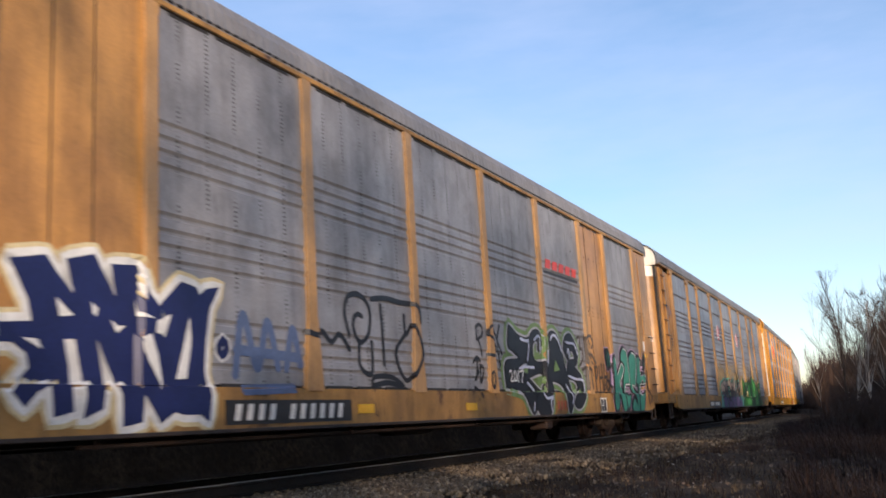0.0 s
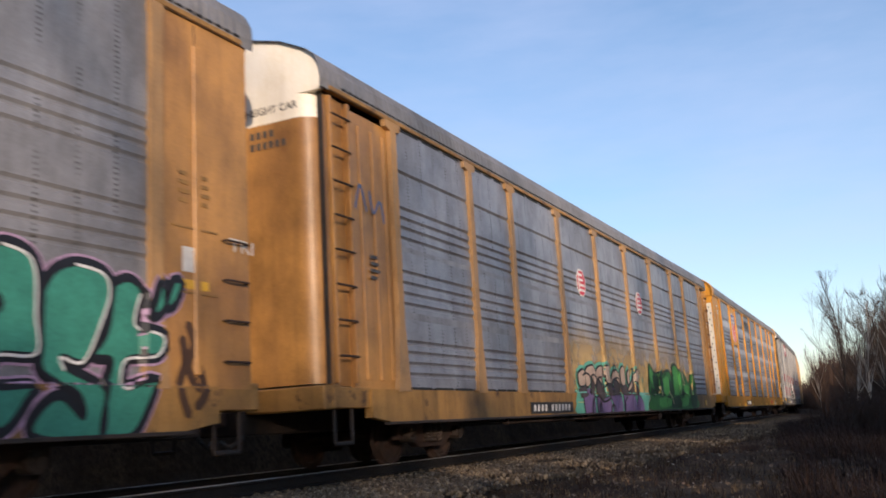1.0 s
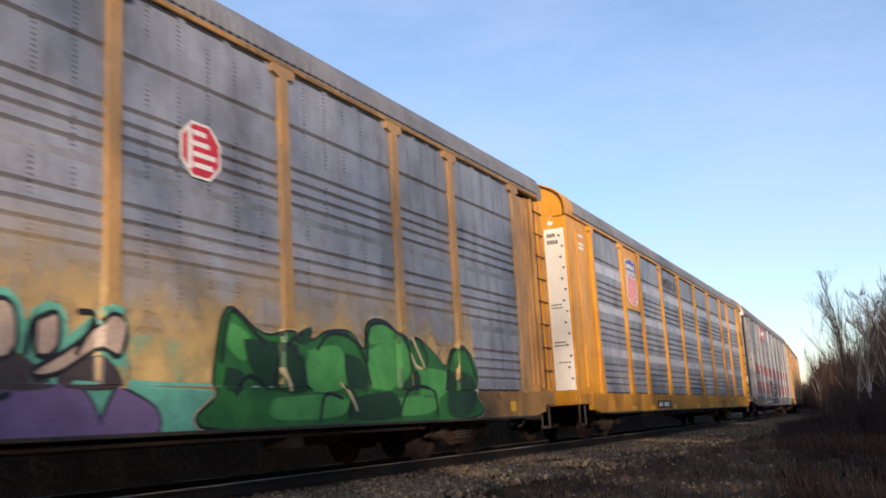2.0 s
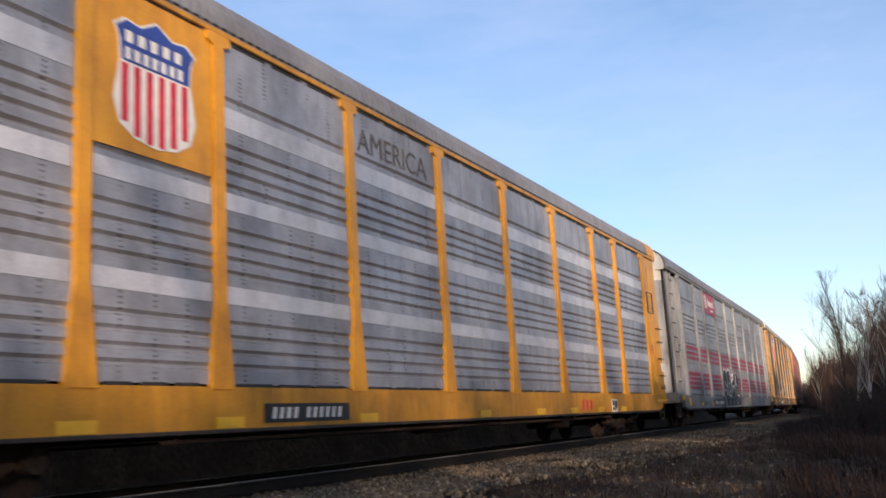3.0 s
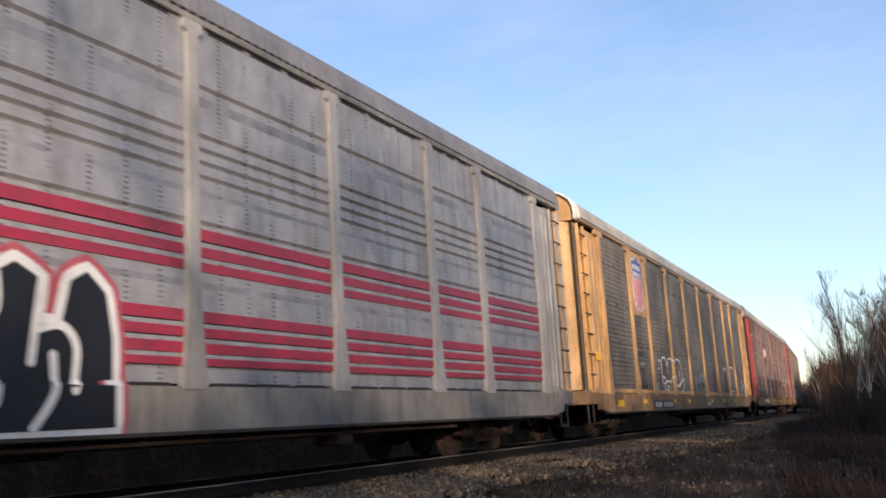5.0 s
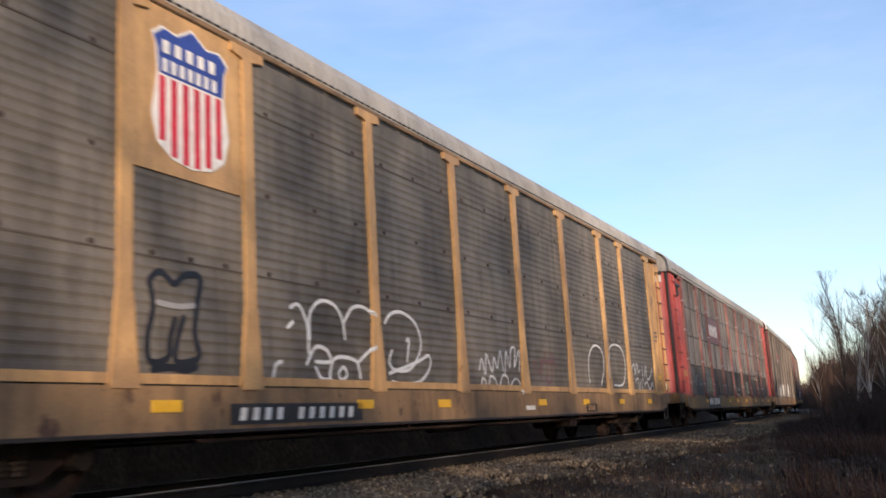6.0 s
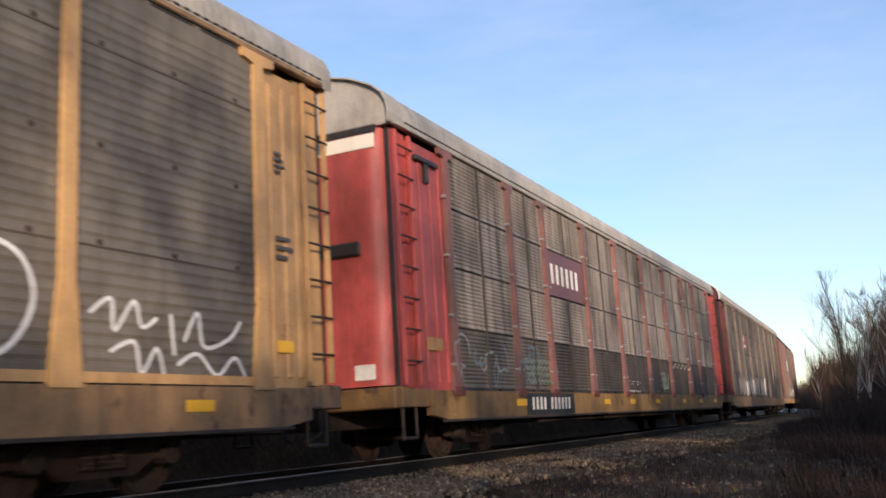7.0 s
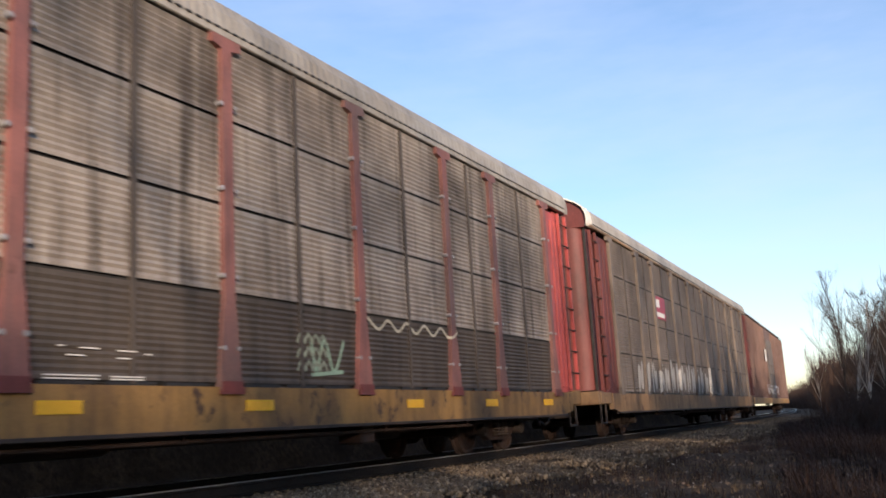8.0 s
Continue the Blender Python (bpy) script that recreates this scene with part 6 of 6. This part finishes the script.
def build_ground():
    m, nt, b, co = start_mat("dead_grass_and_soil")
    a = noise_tex(nt, co, 0.7, 6, 0.65)
    c = noise_tex(nt, co, 9.0, 5, 0.7)
    d = noise_tex(nt, co, 60.0, 3, 0.6)
    col = mixc(nt, stepped(nt, a, 0.38, 0.62), (0.04, 0.028, 0.018), (0.1, 0.068, 0.04))
    col = mixc(nt, stepped(nt, c, 0.4, 0.66), col, (0.034, 0.023, 0.016))
    col = mixc(nt, 0.35, col, ramp(nt, d, [(0.3, (0.25, 0.25, 0.25)), (0.7, (0.9, 0.9, 0.9))]), "OVERLAY")
    nt.links.new(col, b.inputs["Base Color"])
    b.inputs["Roughness"].default_value = 0.95
    b.inputs["Specular IOR Level"].default_value = 0.1
    bump(nt, b, c, 0.6, 0.05)
    xs = [-3000, -1200, -500, -200, -90, -50, -30, -20, -16] + [-15 + 0.15 * i for i in range(148)] + [8, 10, 14, 20, 30, 50, 90, 200, 500, 1200, 3000]
    ys = [-3000, -1200, -500, -200, -90, -50, -30, -20, -12, -8] + [-5 + 0.2 * i for i in range(225)] + [40 + 0.5 * i for i in range(60)] + [71, 74, 78, 84, 92, 102, 115, 130, 150, 180, 220, 280, 400, 700, 1400, 3500]
    verts = [(x, y, ground_z(x, y)) for y in ys for x in xs]
    w = len(xs)
    faces = [(j * w + i, j * w + i + 1, (j + 1) * w + i + 1, (j + 1) * w + i) for j in range(len(ys) - 1) for i in range(w - 1)]
    g = mesh_part("ground", verts, faces, m, None, smooth=True)
    tagged(g, "uneven ground of dead grass, soil and gravel", "ground", kind="structure")


build_ground()


def build_track():
    t = new("track")
    tagged(t, "single railway track with polished rails on wooden ties", "railway track", kind="structure")
    ys = [-25 + 1.5 * i for i in range(200)]
    for side in (-1, 1):
        prof = [(-0.07, -0.17), (0.07, -0.17), (0.07, -0.155), (0.012, -0.13), (0.012, -0.045), (0.036, -0.035), (0.036, -0.004), (-0.036, -0.004), (-0.036, -0.035), (-0.012, -0.045), (-0.012, -0.13), (-0.07, -0.155)]
        for name, pr, mat in (("rail", prof, M_RAIL), ("rail_head", [(-0.037, -0.009), (0.037, -0.009), (0.03, 0.001), (0.0, 0.003), (-0.03, 0.001)], M_RAIL_TOP)):
            verts, faces = [], []
            n = len(pr)
            for y in ys:
                for x, z in pr:
                    verts.append((track_x(y) + side * 0.7525 + x, y, z))
            for i in range(len(ys) - 1):
                for j in range(n):
                    a, b2 = i * n + j, i * n + (j + 1) % n
                    faces.append((a, b2, b2 + n, a + n))
            r = mesh_part(name, verts, faces, mat, t if name == "rail" else rail)
            if name == "rail":
                rail = r
    rng = random.Random(5)
    bm = bm_new()
    box(bm, -1.3, 1.3, -0.11, 0.11, -0.34, -0.17, 0.012)
    me = bpy.data.meshes.new("tie")
    bm.to_mesh(me)
    bm.free()
    me.materials.append(M_TIE)
    for i in range(290):
        y = -6 + i * 0.54
        ob = new("tie", me)
        ob.parent = t
        ob.matrix_basis = pose(track_x(y) + rng.uniform(-0.04, 0.04), y, rng.uniform(-0.01, 0.005), 0, 0, rng.uniform(-1.5, 1.5))


build_track()


def scatter_stones():
    """Ballast along the near shoulder and between the rails, one joined mesh."""
    rng = random.Random(11)
    verts, faces = [], []
    base = [(1, 0, 0), (-1, 0, 0), (0, 1, 0), (0, -1, 0), (0, 0, 1), (0, 0, -1)]
    tri = [(0, 2, 4), (2, 1, 4), (1, 3, 4), (3, 0, 4), (2, 0, 5), (1, 2, 5), (3, 1, 5), (0, 3, 5)]
    for _ in range(52000):
        y = 3.5 + 60 * rng.random() ** 1.7
        d = rng.gauss(2.3, 0.85) if rng.random() < 0.75 else rng.uniform(-1.2, 4.4)
        if d < -1.5 or d > 4.6:
            continue
        x = track_x(y) + d
        if d > 1.5 and noise.noise(Vector((x * 1.1, y * 0.7, 17))) < rng.uniform(-0.45, 0.2):
            continue
        s = rng.uniform(0.015, 0.048)
        z = max(ground_z(x, y), -0.21) + s * 0.4
        n = len(verts)
        q = Euler((rng.random() * 6, rng.random() * 6, rng.random() * 6)).to_matrix()
        k = (s * rng.uniform(0.7, 1.3), s * rng.uniform(0.7, 1.2), s * rng.uniform(0.5, 1.0))
        for v in base:
            p = q @ Vector((v[0] * k[0], v[1] * k[1], v[2] * k[2]))
            verts.append((x + p.x, y + p.y, z + p.z))
        faces += [(n + a, n + b, n + c) for a, b, c in tri]
    ob = mesh_part("ballast", verts, faces, M_STONE, None)
    tagged(ob, "loose grey and brown ballast stones beside the track", "gravel", kind="stuff")


scatter_stones()


def blades(name, count, seed, material, area, hmin, hmax, width, label, category, dens=None, lean=0.5, edge=None):
    rng = random.Random(seed)
    verts, faces = [], []
    x0, x1, y0, y1 = area
    k = 0
    while k < count:
        y = y0 + (y1 - y0) * rng.random() ** 1.6
        x = rng.uniform(x0, x1)
        if x < track_x(y) + 2.4 or (edge and x < edge * y + noise.noise(Vector((x * 0.7, y * 0.4, 3))) * 0.7):
            continue
        if dens and noise.noise(Vector((x * 0.5, y * 0.5, seed))) < dens + rng.uniform(-0.3, 0.3):
            k += 0.2
            continue
        z = ground_z(x, y) - 0.01
        for _ in range(rng.randint(3, 6)):
            h = rng.uniform(hmin, hmax)
            a = rng.random() * 6.283
            l = rng.uniform(0.1, lean) * h
            px, py = x + rng.uniform(-0.06, 0.06), y + rng.uniform(-0.06, 0.06)
            w = width * rng.uniform(0.6, 1.4)
            n = len(verts)
            cx, cy = math.cos(a), math.sin(a)
            verts += [(px - cy * w, py + cx * w, z), (px + cy * w, py - cx * w, z), (px + cx * l * 0.45 + cy * w * 0.7, py + cy * l * 0.45 - cx * w * 0.7, z + h * 0.6),
                      (px + cx * l * 0.45 - cy * w * 0.7, py + cy * l * 0.45 + cx * w * 0.7, z + h * 0.6), (px + cx * l, py + cy * l, z + h * rng.uniform(0.75, 1.0))]
            faces += [(n, n + 1, n + 2, n + 3), (n + 3, n + 2, n + 4)]
        k += 1
    ob = mesh_part(name, verts, faces, material, None)
    tagged(ob, label, category, kind="stuff")


blades("dry_grass", 9000, 21, M_GRASS, (-7, 3, 4, 60), 0.03, 0.14, 0.004, "short dry tan grass tufts over the bank", "dry grass", -0.1, 1.2)
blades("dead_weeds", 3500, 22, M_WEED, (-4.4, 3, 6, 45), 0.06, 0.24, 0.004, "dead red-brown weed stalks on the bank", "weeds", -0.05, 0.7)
# dark fringe of stalks that also carries the shade at the thicket's foot
blades("dead_undergrowth", 9000, 23, M_WEED, (-5, 2.5, 6, 42), 0.12, 0.42, 0.005, "tangle of dead stalks along the thicket, darkened for its shade", "undergrowth", -0.25, 0.9, -0.13)


def leaf_litter():
    """Dead leaves and bark flakes strewn over the bank, one joined mesh."""
    rng = random.Random(31)
    verts, faces = [], []
    for _ in range(14000):
        y = 4 + 50 * rng.random() ** 1.6
        x = rng.uniform(-6.6, 2.0)
        if x < track_x(y) + 2.0 or noise.noise(Vector((x * 0.8, y * 0.8, 7))) < rng.uniform(-0.5, 0.3):
            continue
        s = rng.uniform(0.015, 0.05)
        z = ground_z(x, y) + rng.uniform(0.005, 0.03)
        q = Euler((rng.gauss(0, 0.5), rng.gauss(0, 0.5), rng.random() * 6.28)).to_matrix()
        n = len(verts)
        for a, c, e in ((-1, 0, 0.25), (0, -0.55, 0), (1, 0, 0.3), (0, 0.55, 0)):
            p = q @ Vector((a * s, c * s, e * s))
            verts.append((x + p.x, y + p.y, z + p.z))
        faces += [(n, n + 1, n + 3), (n + 1, n + 2, n + 3)]
    m = island("dead_leaf", [(0.07, 0.04, 0.025), (0.2, 0.14, 0.085), (0.1, 0.06, 0.035), (0.3, 0.25, 0.19)])
    tagged(mesh_part("leaf_litter", verts, faces, m, None), "dead brown and tan leaves strewn on the bank", "dead leaves", kind="stuff")


leaf_litter()


# ---- trees ----
def grow(rng, height, trunk_r, levels, spread, kids, twig_len):
    """A bare tree: returns limb and twig meshes as vertex and face lists."""
    limbs, twigs = ([], []), ([], [])

    def tube(out, pts, radii, n):
        verts, faces = out
        base = len(verts)
        for i, (p, r) in enumerate(zip(pts, radii)):
            d = (pts[min(i + 1, len(pts) - 1)] - pts[max(i - 1, 0)]).normalized()
            side = d.cross(Vector((0.3, 0.9, 0.1))).normalized()
            up = d.cross(side)
            for j in range(n):
                a = 2 * math.pi * j / n
                q = p + (side * math.cos(a) + up * math.sin(a)) * r
                verts.append((q.x, q.y, q.z))
        for i in range(len(pts) - 1):
            for j in range(n):
                a, b = base + i * n + j, base + i * n + (j + 1) % n
                faces.append((a, b, b + n, a + n))

    def branch(p, d, length, r, lvl):
        k = 5 if lvl < 2 else 3
        pts, radii = [p.copy()], [r]
        dd = d.copy()
        for i in range(k):
            dd = (dd + Vector((rng.gauss(0, 0.13), rng.gauss(0, 0.13), rng.gauss(0.05, 0.08)))).normalized()
            p = p + dd * (length / k)
            pts.append(p.copy())
            radii.append(max(r * (1 - 0.8 * (i + 1) / k), 0.0022))
        tube(limbs if lvl < 2 else twigs, pts, radii, 6 if lvl == 0 else (4 if lvl == 1 else 3))
        if lvl >= levels:
            return
        for c in range(kids[lvl]):
            t = rng.uniform(0.25 if lvl == 0 else 0.15, 1.0)
            i = min(int(t * k), k - 1)
            q = pts[i].lerp(pts[i + 1], t * k - i)
            a = rng.random() * 6.283
            out = Vector((math.cos(a), math.sin(a), 0))
            nd = (dd * rng.uniform(0.5, 1.0) + out * spread + Vector((0, 0, rng.uniform(0.1, 0.5)))).normalized()
            branch(q, nd, length * rng.uniform(0.3, 0.5) * (1.15 - 0.95 * t) if lvl == 0 else length * rng.uniform(0.35, 0.65), max(radii[i] * 0.55, 0.003), lvl + 1)
    branch(Vector((0, 0, -0.1)), Vector((rng.gauss(0, 0.05), rng.gauss(0, 0.05), 1)).normalized(), height, trunk_r, 0)
    return limbs, twigs


def make_tree(seed, height, trunk_r, bark, label, category="tree", levels=3, spread=0.75, kids=(14, 6, 5), name="bare_tree", group="bare trees"):
    rng = random.Random(seed)
    limbs, twigs = grow(rng, height, trunk_r, levels, spread, kids, 0.3)
    t = new(name)
    tagged(t, label, category, group)
    mesh_part("trunk", limbs[0], limbs[1], bark, t)
    mesh_part("crown", twigs[0], twigs[1], M_TWIG, t)
    return t


def make_shrub(seed, height, label):
    rng = random.Random(seed)
    t = new("shrub")
    tagged(t, label, "shrub", "leafless shrubs")
    lv, lf, tv, tf = [], [], [], []
    for s in range(9):
        limbs, twigs = grow(rng, height * rng.uniform(0.55, 1.0), 0.012, 2, 0.6, (9, 5), 0.2)
        off = Vector((rng.gauss(0, 0.35), rng.gauss(0, 0.35), 0))
        lean = Matrix.Rotation(rng.gauss(0, 0.22), 3, "X") @ Matrix.Rotation(rng.gauss(0, 0.22), 3, "Y")
        for (v, f), (ov, of) in ((limbs, (lv, lf)), (twigs, (tv, tf))):
            n = len(ov)
            ov += [tuple(lean @ Vector(p) + off) for p in v]
            of += [tuple(i + n for i in q) for q in f]
    mesh_part("stem", lv, lf, M_BARK, t)
    mesh_part("crown", tv, tf, M_BRUSH, t)
    return t


def plant(ob, x, y, turn=0.0, lean=0.0, side=0.0):
    ob.matrix_basis = pose(x, y, ground_z(x, y) - 0.03, lean, side, turn)
    return ob


def again(ob, x, y, turn, lean=0.0):
    return copy_thing(ob, pose(x, y, ground_z(x, y) - 0.03, lean, 0, turn))


rng = random.Random(77)
# the tall bare tree beside the line and slender birches round it
plant(make_tree(1, 5.2, 0.05, M_BARK, "slender leafless grey tree beside the railway line", levels=3, spread=0.38, kids=(26, 7, 5)), -2.5, 38, 0, 0, -4)
birch = make_tree(2, 3.9, 0.035, M_BIRCH, "thin pale birch with leafless twigs", levels=3, spread=0.32, kids=(18, 6, 4), name="birch", group="birches")
plant(birch, -5.3, 58, 0, 3)
for x, y, tn, ln in ((-1.95, 33, 80, 4), (-1.2, 29, 200, -3), (-0.9, 34, 300, 3), (-2.3, 44, 130, 5), (-0.5, 27, 30, -4), (-3.2, 52, 250, 2), (-0.2, 31, 10, 5)):
    again(birch, x, y, tn, ln)
mids = [make_tree(10 + i, rng.uniform(2.5, 3.5), 0.03, M_BARK, "small leafless tree in the thicket", levels=3, spread=0.65, kids=(13, 6, 4)) for i in range(4)]
for i, m in enumerate(mids):
    plant(m, -1.6 + 0.5 * i, 37 + 3 * i, 50 * i)
for i in range(34):
    y = rng.uniform(40, 85)
    x = rng.uniform(-0.055 * y - 0.4, 3.0)
    again(mids[i % 4], x, y, rng.uniform(0, 360), rng.uniform(-5, 5))
taller = [make_tree(16 + i, 4.3 + 0.4 * i, 0.04, M_BARK, "leafless tree with many fine twigs in the thicket", levels=3, spread=0.6, kids=(20, 7, 5)) for i in range(2)]
for i, m in enumerate(taller):
    plant(m, -0.9 + 0.8 * i, 36 + 4 * i, 40 * i)
rng_b = random.Random(78)
for i in range(16):
    y = rng_b.uniform(34, 58)
    again(taller[i % 2], rng_b.uniform(-0.032 * y, 1.8), y, rng_b.uniform(0, 360), rng_b.uniform(-4, 4))
shrubs = [make_shrub(30 + i, 1.3 + 0.5 * i, "leafless brown shrub of many thin stems") for i in range(3)]
for i, m in enumerate(shrubs):
    plant(m, -1.5 + i, 30 + 3 * i, 70 * i)
for i in range(230):
    y = 24 + 46 * rng.random() ** 1.2
    x = rng.uniform(-0.07 * y - 0.3, 2.5)
    again(shrubs[rng.choice((0, 1, 1, 2))] if y > 30 else shrubs[0], x, y, rng.uniform(0, 360), rng.uniform(-6, 6))
# unseen tall trees, placed between the sun and the train to dapple it
talls = [make_tree(50 + i, 11 + 1.5 * i, 0.08, M_BARK, "tall leafless tree behind the viewer, unseen, placed to cast shade", levels=3, spread=0.7, kids=(18, 7, 5)) for i in range(3)]
for i, m in enumerate(talls):
    plant(m, 12 + 3 * i, -6 - 5 * i, 90 * i)
for i in range(30):
    s = rng.uniform(10, 34)
    q = rng.uniform(8, 62)
    x, y = -6.7 + 0.62 * s * 1.25, q - 0.78 * s * 1.25
    if x > 6.5 + max(y, 0) * 0.05:
        again(talls[i % 3], x, y, rng.uniform(0, 360))
for i in range(6):
    s, q = rng.uniform(16, 32), rng.uniform(1, 15)
    again(talls[i % 3], max(-6.7 + 0.62 * s * 1.25, 7.0), q - 0.78 * s * 1.25, rng.uniform(0, 360))
# low growth added outside the view to shade the ground
for i in range(46):
    y = rng.uniform(-24, 40)
    x = rng.uniform(3.2, 9.0)
    again(shrubs[2] if i % 2 else mids[i % 4], x, y, rng.uniform(0, 360), rng.uniform(-5, 5))


# unseen hedge, added to shade the bank and the lower car sides
hedge = [make_tree(70 + i, 4.6 + 0.7 * i, 0.05, M_BARK, "bushy leafless tree out of view, added to block the low sun", levels=3, spread=0.8, kids=(24, 8, 5), group="hedge trees") for i in range(2)]
for i, m in enumerate(hedge):
    plant(m, 5 + i, -4 + 3 * i, 70 * i)
for i in range(150):
    y = rng.uniform(-26, 76)
    x = rng.uniform(3.8, 9.5)
    again(hedge[i % 2] if i % 4 else shrubs[2], x, y, rng.uniform(0, 360), rng.uniform(-5, 5))
for i in range(40):
    again(hedge[i % 2], rng_b.uniform(3.6, 6.0), rng_b.uniform(9, 40), rng_b.uniform(0, 360), rng_b.uniform(-5, 5))
for i in range(12):
    again(hedge[1], rng_b.uniform(5.0, 11.0), rng_b.uniform(-20, -6), rng_b.uniform(0, 360), rng_b.uniform(-5, 5))
# unseen thicket added beyond the train to block skylight on the bank
for i in range(60):
    y = rng.uniform(-2, 70)
    x = track_x(y) - rng.uniform(5.2, 9.0)
    again(shrubs[2] if i % 3 else mids[i % 4], x, y, rng.uniform(0, 360), rng.uniform(-5, 5))


def far_woods():
    """Leafless woods along the horizon: thin upright stems with tapering twigs, one joined mesh."""
    rng = random.Random(99)
    verts, faces = [], []
    for _ in range(19000):
        y = 80 + 170 * rng.random() ** 1.5
        side = rng.choice((1, 1, 1, 1, -1))
        d = 3.8 + 36 * rng.random() ** 1.4 if side > 0 else -rng.uniform(8, 40)
        x = track_x(y) + d
        h = rng.uniform(3.5, 8.5) * (0.75 if d < 9 else 1.0)
        z = ground_z(x, y) - 0.1
        for k in range(6):
            a, r = rng.random() * 6.283, rng.uniform(0, 0.9)
            bx, by = x + math.cos(a) * r * 0.3, y + math.sin(a) * r * 0.3
            tx, ty = x + math.cos(a) * r * 1.6, y + math.sin(a) * r * 1.6
            w = rng.uniform(0.02, 0.06)
            n = len(verts)
            hh = h * rng.uniform(0.5, 1.0)
            verts += [(bx - w, by, z), (bx + w, by, z), (bx, by + w, z), (tx, ty, z + hh)]
            faces += [(n, n + 1, n + 3), (n + 1, n + 2, n + 3), (n + 2, n, n + 3)]
    ob = mesh_part("far_woods", verts, faces, M_BRUSH, None)
    tagged(ob, "brown leafless woods along the line in the distance", "woods", kind="stuff")


far_woods()


# ---- motion ----
def truck_point(y):
    return Vector((track_x(y), y, 0.0))


def motions():
    for k, car in enumerate(TRAIN):
        rows = []
        for i in range(17):
            t = i * 0.5
            y = Y2 + (k - 1) * CAR_L - SPEED * t + OFFS[k] + SURGE[i]
            a, b = truck_point(y - 9.9), truck_point(y + 9.9)
            m = (a + b) / 2
            turn = math.degrees(math.atan2(-(b.x - a.x), b.y - a.y))
            rows.append((t, pose(m.x, m.y, 0, 0, 0, turn)))
        walk(car, rows)
    step = math.degrees(SPEED / WHEEL_R) / FPS
    for w, wy, seed in WHEELS:
        walk(w, [(i / FPS, pose(0, wy, WHEEL_R, seed * 40 + i * step)) for i in range(int(8.0 * FPS) + 1)])


motions()
